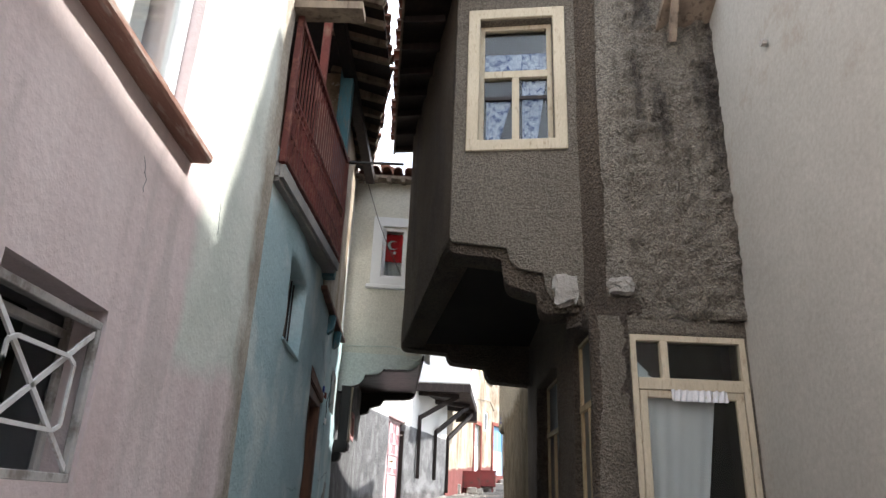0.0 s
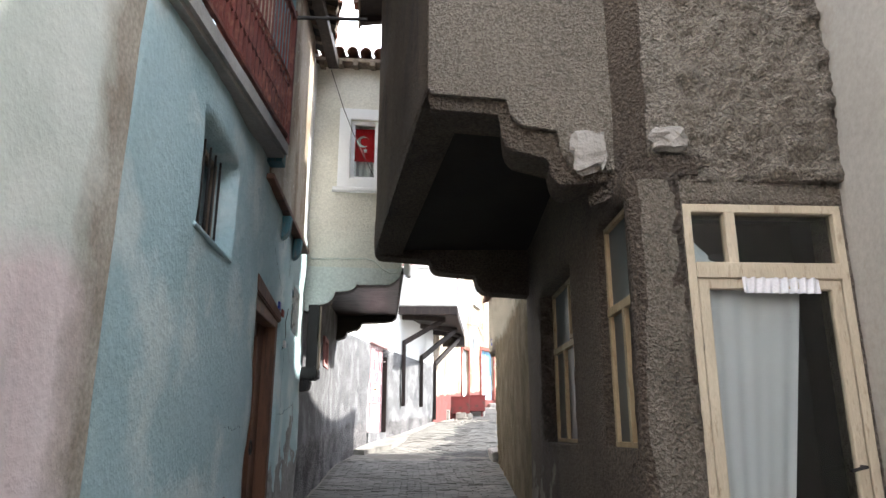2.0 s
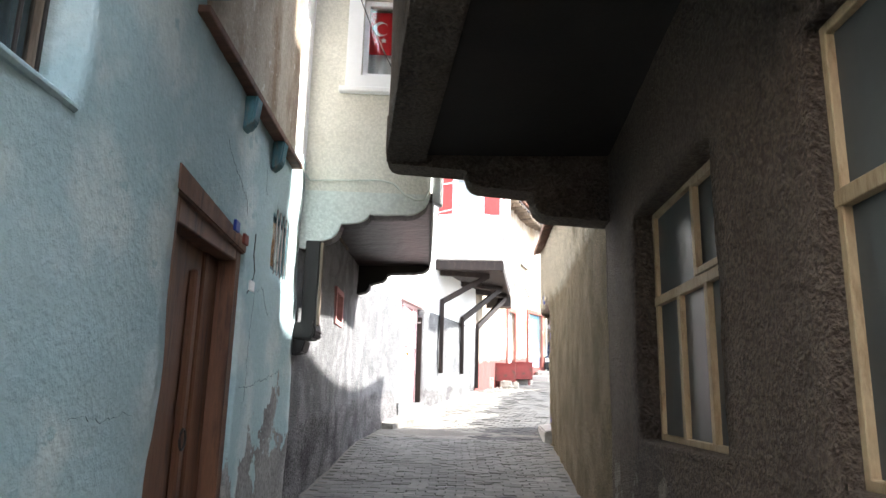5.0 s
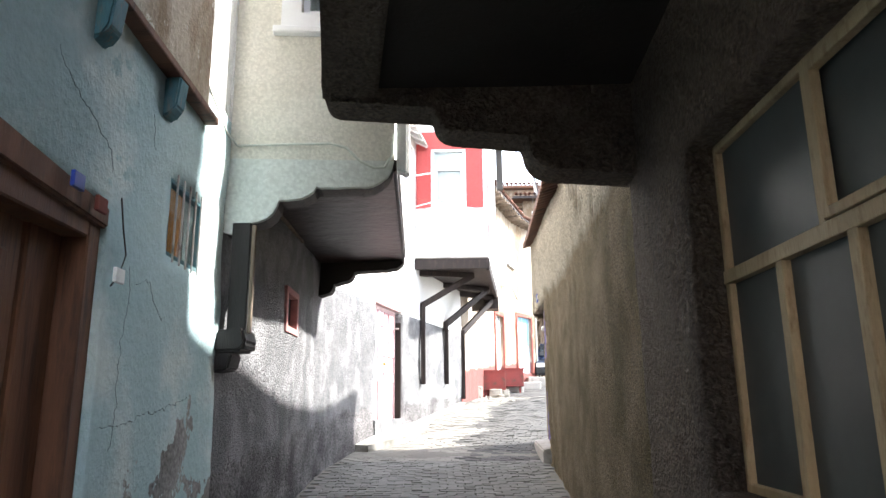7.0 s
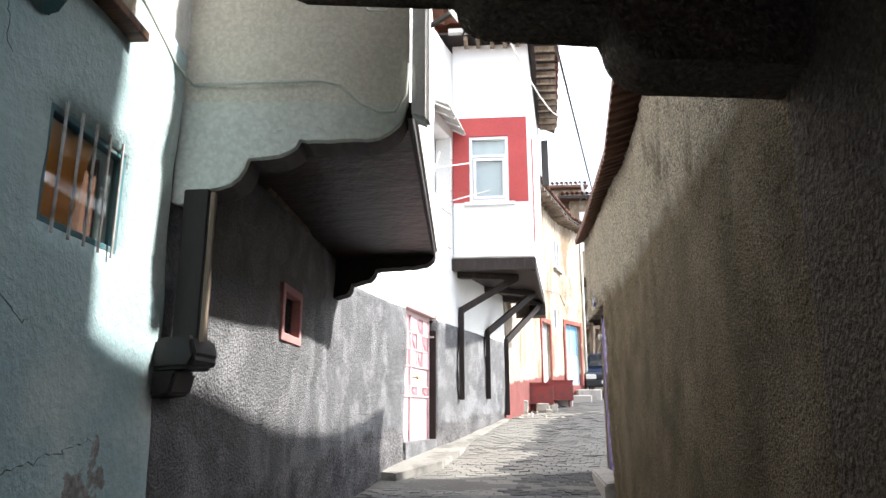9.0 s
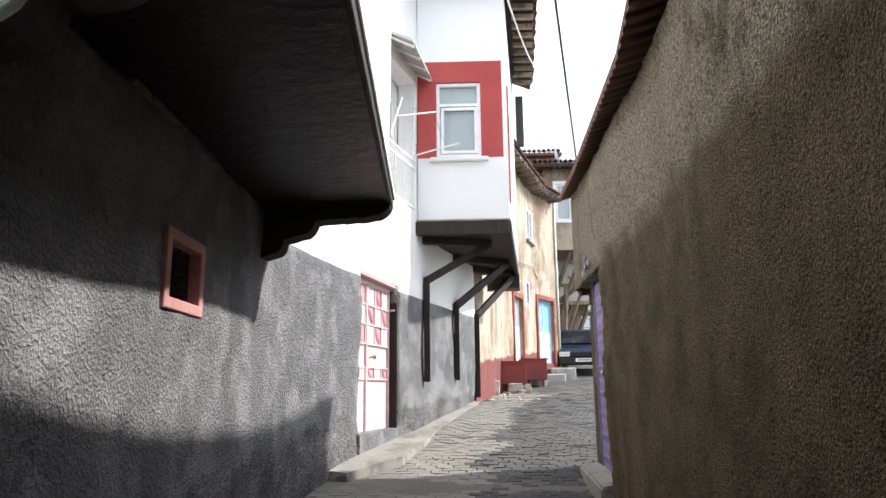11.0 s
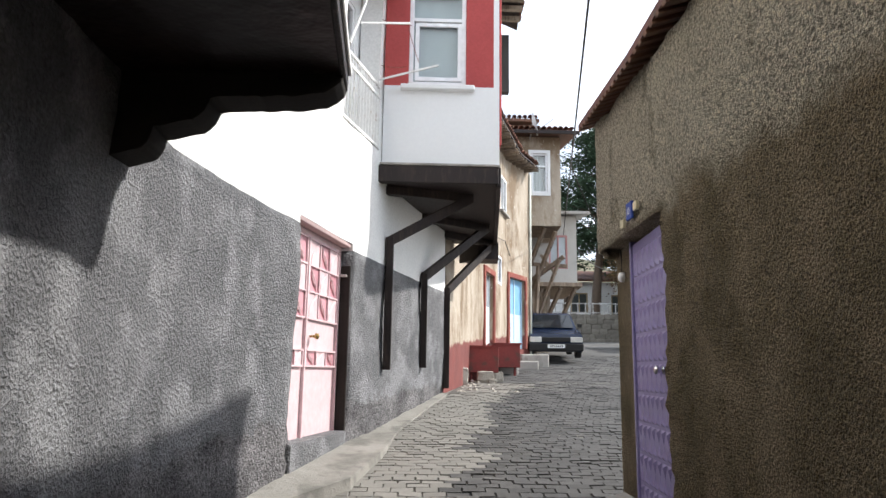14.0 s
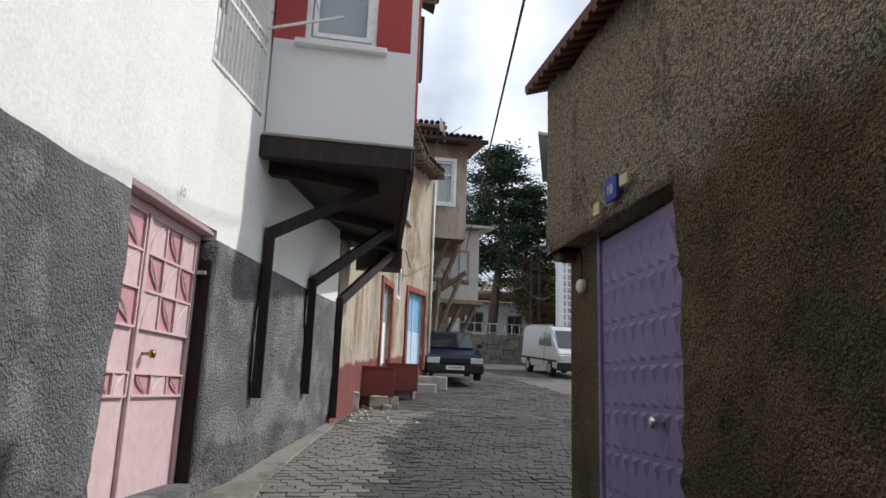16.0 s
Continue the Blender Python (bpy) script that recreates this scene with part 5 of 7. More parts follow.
plank_row((0.98, 19.3, 9.28), (1.36, 24.0, 9.28), 13, (0.1, (0.42, -0.03, -0.02), 0.09), grey, "rafter_end", OLDWOOD)
plank_row((-0.5, 19.66, 9.29), (0.8, 19.66, 9.29), 5, (0.09, (0, -0.4, -0.02), 0.08), grey, "rafter_end", OLDWOOD)
stick("gutter", (-0.7, 19.14, 9.35), (1.45, 19.14, 9.35), 0.1, 0.1, GREYMETAL, grey, "grey metal gutter")
tiles((1.45, 19.25, 9.40), (1.80, 24.3, 9.40), (-1, 0.05, 0.3), grey, 2)
stick("flue", (1.45, 23.9, 7.7), (1.45, 23.9, 8.92), 0.17, 0.17, IRON, grey, "dark metal flue")

# ================================================================ stucco house with the bay
stucco = thing("stucco_house", (1.25, 7.2, 0), "brown roughcast house with a bay on scalloped brackets", "house")
RS = [(1.19, 9.3), (1.19, 8), (1.19, 5.3)]
RM = facade((1.19, 8.0), (1.19, 5.3))
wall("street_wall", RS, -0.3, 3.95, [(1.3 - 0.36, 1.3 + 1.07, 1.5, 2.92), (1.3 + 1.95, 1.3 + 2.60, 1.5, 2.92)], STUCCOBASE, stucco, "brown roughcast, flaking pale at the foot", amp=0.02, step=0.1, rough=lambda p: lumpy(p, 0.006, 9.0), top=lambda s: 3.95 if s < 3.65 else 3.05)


def tall_window(m, x0, x1, z0, z1, house, upper, lower, back):
    """A recessed window: a transom, posts at `upper` above it and at `lower` below it, the last upper light in a casement."""
    zr = 2.345
    us, ls = [x0 + 0.03, *upper, x1 - 0.03], [x0 + 0.03, *lower, x1 - 0.03]
    win = window(house, m, x0, x1, z0, z1, back, 0.035, 0.05, OCHREFRAME, cols=[(x, zr, z1 - 0.03, 0.045) for x in upper] + [(x, z0 + 0.03, zr, 0.05) for x in lower], rows=((zr, x0, x1, 0.055),),
                 panes=[(a, b, zr, z1 - 0.03) for a, b in zip(us, us[1:])] + [(a, b, z0 + 0.03, zr) for a, b in zip(ls, ls[1:])], glassmat=FROST,
                 name="tall_window", label="ochre-framed window with dusty grey panes", lining=False)
    if upper:
        bm = bmesh.new()
        ring(bm, m, upper[-1] + 0.025, x1 - 0.035, zr + 0.03, z1 - 0.035, 0.035, back + 0.005, back + 0.04, 0.003)
        part("casement", bm, OCHREFRAME, win)
    return win


tall_window(RM, -0.36, 1.12, 1.5, 2.92, stucco, (0.43,), (0.12, 0.57), -0.145)
tall_window(RM, 1.95, 2.60, 1.5, 2.92, stucco, (), (2.295,), -0.075)
for x0, x1 in ((-0.37, 1.09), (1.93, 2.61)):
    bm = bmesh.new()
    box(bm, (x0, -0.2, 1.46), (x1, 0.012, 1.502), RM, 0.01)
    part("window_sill", bm, STUCCO, stucco, "flaking plaster sill")
# bay over the lane: front with its scalloped foot, street side, far foot, soffit
SF0, SF1 = (0.04, 5.76), (1.22, 5.60)
SM = facade(SF0, SF1)
SL = math.dist(SF0, SF1)
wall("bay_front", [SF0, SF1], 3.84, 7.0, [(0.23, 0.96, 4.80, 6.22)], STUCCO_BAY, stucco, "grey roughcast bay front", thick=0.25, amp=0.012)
prof = lobed([(0.0, 3.84), (0.0, 3.81), (0.06, 3.765, "down"), (0.52, 3.71), (0.53, 3.68), (0.66, 3.50, "down"), (0.84, 3.47), (0.845, 3.44), (0.99, 3.19, "down"), (SL, 3.17), (SL, 3.84)])
slab([SM @ Vector((x, 0.008, z)) for x, z in prof], SM.to_3x3() @ Vector((0, -0.28, 0)), STUCCO_BAY, stucco, "bay_foot", "stepped plaster bay foot", 0.006)
prof_roll = lobed([(0.0, 3.84), (0.0, 3.74), (0.06, 3.67, "down"), (0.47, 3.62), (0.475, 3.52), (0.57, 3.35, "down"), (0.78, 3.29), (0.785, 3.22), (0.89, 3.10, "down"), (SL, 3.12), (SL, 3.84)], 7)
slab([SM @ Vector((x, -0.03, z)) for x, z in prof_roll], SM.to_3x3() @ Vector((0, -0.36, 0)), STUCCO, stucco, "bracket_beam", "dark rounded bracket beam under the bay", 0.012)
bm = bmesh.new()
lumps(bm, SM @ Vector((1.03, 0.02, 3.31)), (0.20, 0.08, 0.25), 3, 4, 0.3)
part("plaster_patch", bm, PATCH, stucco, "flaking white plaster patch")
SS0, SS1 = (-0.55, 9.08), (0.03, 5.8)
wall("bay_side", [SS0, SS1], 3.84, 7.0, [], STUCCO, stucco, "brown roughcast bay side", amp=0.012)
slab([(-0.55, 9.08, 3.50), (0.04, 5.77, 3.80), (0.04, 5.77, 3.86), (-0.55, 9.08, 3.86)], (0.3, 0.05, 0), STUCCO, stucco, "bay_edge", "", 0.02)
SB = facade((-0.55, 9.02), (1.25, 9.12))
profb = lobed([(0.0, 3.9), (0.0, 3.60), (0.08, 3.49, "down"), (0.63, 3.465), (0.635, 3.44), (0.74, 3.325, "down"), (1.15, 3.30), (1.155, 3.26), (1.30, 3.10, "down"), (1.82, 3.07), (1.82, 3.9)])
slab([SB @ Vector((x, 0, z)) for x, z in profb], SB.to_3x3() @ Vector((0, -0.26, 0)), STUCCO, stucco, "bay_foot", "stepped far bay foot", 0.008)
wall("bay_far", [(1.25, 9.36), (-0.55, 9.26)], 3.85, 7.0, [], STUCCO, stucco, thick=0.2)
slab([(0.05, 5.95, 3.80), (1.3, 5.8, 3.82), (1.3, 9.1, 3.60), (-0.5, 9.06, 3.56)], (0, 0, 0.12), BLACKP, stucco, "soffit", "near-black soffit under the bay")
w = window(stucco, SM, 0.23, 0.96, 4.80, 6.22, -0.12, 0.05, 0.06, FRAMEWOOD, cols=((0.595, 4.85, 5.60, 0.07),), rows=((5.62, 0.28, 0.91, 0.08),),
           panes=((0.28, 0.56, 4.85, 5.58), (0.63, 0.91, 4.85, 5.58), (0.28, 0.91, 5.66, 6.17)), name="bay_window", label="peeling cream wooden window with lace curtains")
bm = bmesh.new()
ring(bm, SM, 0.12, 1.09, 4.69, 6.35, 0.118, -0.06, 0.03, 0.008)
part("window_surround", bm, FRAMEWOOD, w, "wide peeling wooden surround")
for k in range(2):
    bm = bmesh.new()
    box(bm, (0.29 + 0.33 * k, -0.115, 5.33), (0.57 + 0.33 * k, -0.1, 5.37), SM)
    part("glazing_bar", bm, DARKWOOD, w)
drape(SM, 0.3, 0.55, 4.84, 5.35, -0.17, LACE, w, "lace_curtain", 4, 0.012, "lace curtain tinted with the blue sky reflected in the pane", 0.42)
drape(SM, 0.66, 0.9, 4.84, 5.58, -0.17, LACE, w, "lace_curtain", 4, 0.012, "", 0.8)
drape(SM, 0.28, 0.91, 5.72, 5.92, -0.17, LACE, w, "lace_pelmet", 6, 0.012)
# roof over the bay
slab([(-0.50, 5.2, 6.75), (1.3, 5.2, 7.1), (1.4, 9.6, 7.1), (-0.88, 9.55, 6.75)], (0, 0, 0.05), DARKWOOD, stucco, "roof_deck", "blackened roof boards")
for k in range(9):
    y = 5.35 + k * 0.5
    xo = along([(-0.5, 5.2), (-0.88, 9.55)], y)
    stick("rafter_end", (xo + 0.02, y, 6.70), (xo + 0.5, y, 6.74), 0.08, 0.09, DARKWOOD, stucco)
stick("eave_board", (-0.49, 5.2, 6.78), (-0.87, 9.55, 6.78), 0.03, 0.14, OLDWOOD, stucco)
tiles((-0.52, 5.2, 6.86), (-0.90, 9.5, 6.86), (1, 0, 0.2), stucco, 1)
# corner block beside the bay
UC = [(1.36, 5.40), (1.50, 5.34), (2.6, 5.24)]
# Unseen tops raised to 8.6 to keep sun off the pink wall.
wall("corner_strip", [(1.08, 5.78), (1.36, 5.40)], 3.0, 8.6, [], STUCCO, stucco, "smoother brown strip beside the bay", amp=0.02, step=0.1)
wall("upper_corner", UC, 3.0, 8.6, [], STUCCO_UP, stucco, "grey roughcast with dark water stains", amp=0.07, step=0.033, rough=lambda p: lumpy(p, 0.07 if p.x > 1.54 else 0.02, 7.0) if p.x < 2.44 else 0.0)
bm = bmesh.new()
lumps(bm, (1.46, 5.31, 3.26), (0.20, 0.08, 0.13), 11, 4, 0.3)
part("plaster_patch", bm, PATCH, stucco, "flaking white plaster patch")
slab([(1.34, 5.33, 3.02), (1.62, 5.30, 3.02), (1.62, 5.30, 3.12), (1.56, 5.30, 3.18), (1.34, 5.33, 3.18)], (0, 0.1, 0), STUCCO, stucco, "ledge", "", 0.02)
LC = [(1.19, 5.36), (1.22, 5.31), (1.30, 5.29), (1.50, 5.31), (2.6, 5.33)]
cum_s = sum(math.dist(a, b) for a, b in zip(LC[:3], LC[1:4]))
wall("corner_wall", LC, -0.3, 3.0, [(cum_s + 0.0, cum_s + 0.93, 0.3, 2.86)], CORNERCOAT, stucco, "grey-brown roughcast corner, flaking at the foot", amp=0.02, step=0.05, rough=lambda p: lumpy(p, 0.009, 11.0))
DM = facade((1.50, 5.31), (2.6, 5.33))
w = window(stucco, DM, 0.0, 0.93, 0.3, 2.86, -0.03, 0.05, 0.07, FRAMEWOOD, cols=((0.27, 2.5, 2.81, 0.06),), rows=((2.47, 0.05, 0.88, 0.09),),
           panes=((0.05, 0.24, 2.52, 2.81), (0.30, 0.88, 2.52, 2.81)), name="glazed_door", label="cream wooden glazed door with white curtain, frame peeling")
bm = bmesh.new()
ring(bm, DM, 0.055, 0.875, 0.35, 2.425, 0.062, -0.045, 0.0, 0.006)
part("door_leaf", bm, FRAMEWOOD, w)
bm = bmesh.new()
box(bm, (0.11, -0.03, 0.41), (0.82, -0.024, 2.37), DM)
part("pane", bm, GLASS, w).visible_shadow = False
drape(DM, 0.12, 0.66, 0.42, 2.37, -0.06, CLOTH, w, "curtain", 5, 0.009, "plain white curtain", 0.36)
drape(DM, 0.30, 0.74, 2.34, 2.43, 0.012, CLOTH, w, "lace_edging", 9, 0.012, "frayed white lace edging")
bm = bmesh.new()
prism(bm, [DM @ Vector(p) for p in ((0.055, -0.05, 2.515), (0.20, -0.05, 2.515), (0.055, -0.05, 2.66))], DM.to_3x3() @ Vector((0, -0.003, 0)))
part("paper_scrap", bm, PALECLOTH, w, "scrap of pale paper behind the pane")
# black patch stands for the unlit inside behind the broken pane
bm = bmesh.new()
prism(bm, [DM @ Vector((0.19 + 0.045 * math.cos(a * 0.7) * (1 + 0.2 * (a % 2)), -0.036, 2.55 + 0.026 * math.sin(a * 0.7) - 0.1 * 0.045 * math.cos(a * 0.7))) for a in range(9)], DM.to_3x3() @ Vector((0, -0.002, 0)))
part("broken_corner", bm, DARKROOM, w, "black hole in the broken pane")
bm = bmesh.new()
tube(bm, [DM @ Vector((0.83, 0.0, 1.42)), DM @ Vector((0.83, 0.05, 1.42)), DM @ Vector((0.74, 0.055, 1.40))], 0.009, 6)
part("door_handle", bm, IRON, w, "iron lever handle")
slab([(1.95, 5.02, 6.02), (2.46, 5.0, 6.08), (2.46, 5.0, 6.16), (1.95, 5.02, 6.10)], (0, 0.4, -0.18), OLDWOOD, stucco, "canopy_board", "weathered board at the eave")
stick("canopy_strut", (2.08, 5.3, 5.72), (2.05, 5.05, 6.02), 0.07, 0.07, OLDWOOD, stucco)

# ================================================================ plain grey house
plain = thing("plain_grey_house", (2.45, 3, 0), "plain house in smooth stained grey render", "house")
# Unseen top and roofs, sloped to shape the sun patch on the pink wall.
wall("wall", [(2.45, 5.4), (2.36, 2), (2.3, -6), (2.2, -14)], -1.5, 7.9, [], SMOOTH, plain, amp=0.012, top=lambda s: min(7.9, 6.05 + max(0.0, 1.27 - s) * 3.2))
slab([(2.24, -14, 6.06), (2.42, 4.1, 6.06), (6.6, 4.1, 7.1), (6.6, -14, 7.1)], (0, 0, 0.08), TILE, plain, "roof")
slab([(2.42, 4.72, 7.91), (2.45, 5.3, 7.91), (6.6, 5.3, 8.7), (6.6, 4.72, 8.7)], (0, 0, 0.08), TILE, plain, "roof")
bm = bmesh.new()
tube(bm, [(2.40, 4.28, 4.93), (2.36, 4.28, 4.93)], 0.03, 8)
part("pipe_hole", bm, BARE, plain)

# Unseen house behind the view, added to cut fill light from the open lane.
end_house = thing("plain_end_house", (0, -13, 0), "unseen plain house added to cut light from the lane's open end", "house")
wall("wall", [(2.3, -13), (-1.4, -13)], -1.5, 6.5, [], SMOOTH, end_house)

# ================================================================ ochre house
tan = thing("ochre_house", (1.4, 13, 0), "low ochre roughcast house with tiled eave and lilac metal door", "house")
T1 = [(1.47, 15.50), (1.4, 13.5), (1.2, 9.3)]
wall("wall", T1, 0, 4.3, [], TANDAMP, tan, "coarse ochre roughcast", amp=0.04, step=0.055, rough=lambda p: lumpy(p, 0.034 if p.y > 14.3 and p.z < 3.3 else 0.018, 8.0) + (0.035 * min(1.0, max(0.0, (p.y - 13.2) / 1.2)) if p.z > 3.33 else 0.0))
T2 = [(1.50, 17.22), (1.47, 15.50)]
wall("upper_wall", T2, 3.30, 4.45, [], TANDAMP, tan, amp=0.025, step=0.055, rough=lambda p: lumpy(p, 0.014, 8.0))
wall("gable_wall", [(6.5, 17.3), (1.50, 17.22)], 3.3, 4.6, [], TAN, tan)
wall("gable_wall", [(6.5, 17.28), (1.66, 17.2)], 0.5, 3.3, [], TANDAMP, tan)
T3 = [(1.66, 17.20), (1.62, 16.62)]
wall("door_jamb", T3, 0.4, 3.3, [], TANDAMP, tan, amp=0.02, step=0.12)
bm = bmesh.new()
lumps(bm, (1.60, 17.13, 3.30), (0.13, 0.10, 0.12), 7, 4, 0.25)
part("plaster_bulge", bm, TANDAMP, tan)
VM = facade((1.605, 16.64), (1.535, 15.50))
VL = math.dist((1.605, 16.64), (1.535, 15.50))
bm = bmesh.new()
box(bm, (0.035, -0.06, 1.26), (VL, -0.02, 3.27), VM, 0.003)
vdoor = part("street_door", bm, PURPLE, tan, "lilac pressed-metal door with chrome knob")
for x in (0.0,):
    bm = bmesh.new()
    box(bm, (x, -0.08, 1.24), (x + 0.035, 0.0, 3.30), VM, 0.004)
    part("door_frame", bm, PURPLE, vdoor)
stud = bpy.data.meshes.new("stud")
stud.from_pydata([(-0.052, 0, -0.046), (0.052, 0, -0.046), (0, 0.0, 0.06), (0.0, 0.016, -0.02)], [], [(0, 1, 3), (1, 2, 3), (2, 0, 3)])
stud.materials.append(PURPLE)
rotv = VM.to_3x3().to_4x4()
for r in range(17):
    for c in range(9):
        x, z = 0.10 + c * (VL - 0.17) / 8, 1.36 + r * 0.112
        ob = new("stud", stud)
        ob.parent = vdoor
        ob.matrix_local = Matrix.Translation(VM @ Vector((x, -0.0205, z)) - Vector(tan.location)) @ rotv @ Matrix.Rotation(0.0 if r % 2 else math.pi, 4, "Y")
bm = bmesh.new()
kc = Vector((0.80, -0.02, 2.26))
tube(bm, [VM @ (kc + Vector((0, d, 0))) for d in (0, 0.012, 0.03, 0.05, 0.065, 0.075)], [0.03, 0.03, 0.014, 0.03, 0.03, 0.012], 12)
part("knob", bm, CHROME, vdoor, "chrome knob", smooth=True)
slab([(1.62, 17.0, 1.08), (1.40, 16.9, 1.05), (1.36, 15.4, 1.0), (1.7, 15.4, 1.05)], (0, 0, 0.2), CONC, tan, "doorstep", "", 0.02)
SMX = facade((1.50, 17.22), (1.47, 15.50))
plate = []
for x0, z0, ww, hh, mt, nm in ((1.10, 3.36, 0.13, 0.13, SIGNBLUE, "number_plate"), (1.27, 3.40, 0.09, 0.06, YELLOWED, "tin_tag"), (0.93, 3.33, 0.08, 0.07, YELLOWED, "tin_tag")):
    bm = bmesh.new()
    box(bm, (x0, 0.03, z0), (x0 + ww, 0.05, z0 + hh), SMX, 0.003)
    ob = part(nm, bm, mt, tan, "small blue enamel number plate" if mt is SIGNBLUE else "")
    if mt is SIGNBLUE:
        plate.append(ob)
tx = bpy.data.curves.new("number", "FONT")
tx.body, tx.size, tx.extrude = "10", 0.075, 0.001
tx.materials.append(WHITE_FLAT)
to = new("number", tx)
to.parent = plate[0]
to.matrix_local = Matrix.Translation(-Vector(tan.location)) @ SMX @ Matrix.Translation((1.125, 0.054, 3.395)) @ Matrix(((1, 0, 0, 0), (0, 0, 1, 0), (0, 1, 0, 0), (0, 0, 0, 1)))
bm = bmesh.new()
J3 = facade((1.66, 17.20), (1.62, 16.62))
tube(bm, [J3 @ Vector((0.28, d, 3.05)) for d in (0.0, 0.03, 0.045)], [0.045, 0.045, 0.03], 12)
part("doorbell", bm, WHITE_FLAT, tan, "round white doorbell", smooth=True)
wire("bell_wire", [J3 @ Vector((0.28, 0.02, 3.09)), J3 @ Vector((0.30, 0.02, 3.2)), J3 @ Vector((0.26, 0.02, 3.29))], 0.005, IRON, "", "", tan)
# eave: boards, tiles
EV = [(1.38, 17.38, 4.54), (1.28, 15.5, 4.34), (1.18, 13.0, 4.28), (1.06, 11.6, 4.42), (1.0, 9.45, 4.64)]
for a, b in zip(EV, EV[1:]):
    a, b = Vector(a), Vector(b)
    slab([a, b, b + Vector((2.6, 0.1, 0.85)), a + Vector((2.6, 0, 0.85))], (0, 0, 0.055), REDBOARD, tan, "eave_deck", "red-brown eave boards")
    d = (b - a)
    n = int(d.length / 0.12)
    for k in range(n):
        p = a + d * ((k + 0.5) / n)
        stick("eave_batten", p + Vector((0.0, 0, -0.012)), p + Vector((0.30, 0, 0.085)), 0.055, 0.025, BROWNBOARD, tan, bevel=0)
    tiles(b + Vector((0.17, 0, 0.10)), a + Vector((0.17, 0, 0.10)), (1, 0, 0.33), tan, 2, 0.2)
wall("back_infill", [(1.52, 9.45), (1.55, 9.3)], 0, 4.6, [], TAN, tan)

# ================================================================ beige house
beige = thing("beige_house", (1, 26, 0), "beige plastered house with red-brown base and rafter eave", "house")
BG = [(0.3, 23.0), (0.97, 26.5), (2.36, 30.85), (3.22, 32.2), (1.8, 34)]
S28, S292, S312, S323 = span(BG, 27.95), span(BG, 28.95), span(BG, 30.95), span(BG, 31.9)
wall("wall", BG, 1.2, 8.7, [(S28, S292, 2.75, 4.72), (S312, S323, 2.93, 5.0), (span(BG, 29.9), span(BG, 30.75), 6.8, 7.85), (span(BG, 29.55), span(BG, 30.05), 4.62, 5.42)], BEIGERED, beige, "stained beige plaster over a red-brown base", amp=0.03)
GM = facade((0.97, 26.5), (2.36, 30.85))
g0 = span(BG, 26.5)


def simple_door(m, x0, x1, z0, z1, top, low, zs, house, label):
    bm = bmesh.new()
    box(bm, (x0, -0.14, z0), (x1, -0.1, zs), m, 0.005)
    d = part("street_door", bm, low, house, label)
    bm = bmesh.new()
    box(bm, (x0, -0.14, zs), (x1, -0.105, z1), m, 0.005)
    part("upper_panel", bm, top, d)
    for x in (x0, (x0 + x1) / 2 - 0.02, x1 - 0.04):
        bm = bmesh.new()
        box(bm, (x, -0.105, z0), (x + 0.04, -0.085, z1), m)
        part("stile", bm, low, d)
    return d


simple_door(GM, S28 - g0, S292 - g0, 2.75, 4.72, FROSTPALE, WHITE_FLAT, 3.9, beige, "white metal door with pale upper pane")
GM2 = facade((2.36, 30.85), (3.22, 32.2))
g1 = span(BG, 30.85)
simple_door(GM2, S312 - g1, S323 - g1, 2.93, 5.0, BLUEPAINT, PALEBLUE, 3.95, beige, "two-tone blue metal door")
for m, x0, x1, z0, z1 in ((GM, S28 - g0, S292 - g0, 2.75, 4.72), (GM2, S312 - g1, S323 - g1, 2.93, 5.0)):
    bm = bmesh.new()
    for lo, hi in (((x0 - 0.12, z0), (x0, z1 + 0.15)), ((x1, z0), (x1 + 0.12, z1 + 0.15)), ((x0, z1), (x1, z1 + 0.15))):
        box(bm, (lo[0], -0.02, lo[1]), (hi[0], 0.05, hi[1]), m, 0.01)
    part("door_surround", bm, REDWORN, beige, "red-brown painted surround")
w = window(beige, GM, span(BG, 29.9) - g0, span(BG, 30.75) - g0, 6.8, 7.85, -0.03, 0.08, 0.08, PVC, cols=((span(BG, 30.3) - g0, 6.85, 7.8, 0.06),), name="upvc_window", label="white upper window")
bm = bmesh.new()
box(bm, (span(BG, 29.8) - g0, -0.05, 6.72), (span(BG, 30.8) - g0, 0.1, 6.79), GM, 0.01)
part("window_sill", bm, CONC, w)
window(beige, GM, span(BG, 29.55) - g0, span(BG, 30.05) - g0, 4.62, 5.42, -0.03, 0.07, 0.08, PVC, name="small_window", label="small white window")
slab([(0.75, 22.9, 8.72), (1.42, 26.5, 8.72), (2.8, 30.75, 8.70), (3.5, 31.95, 8.66), (2.2, 34.2, 9.5), (-1.5, 34, 9.9), (-1.5, 24, 9.9)], (0, 0, 0.05), DARKWOOD, beige, "roof_deck")
for a, b, n in (((0.35, 23.3, 8.6), (0.97, 26.5, 8.6), 9), ((0.97, 26.5, 8.6), (2.36, 30.85, 8.58), 16), ((2.36, 30.85, 8.58), (3.1, 32.05, 8.56), 5)):
    plank_row(a, b, n, (0.13, (0.46, -0.12, 0.03), 0.1), beige, "rafter_end", OLDWOOD, 0.03, 0.03)
tiles((1.42, 26.5, 8.80), (2.82, 30.75, 8.78), (-1, 0.3, 0.3), beige, 2)
tiles((2.82, 30.75, 8.78), (3.52, 31.95, 8.74), (-1, 0.6, 0.3), beige, 2)
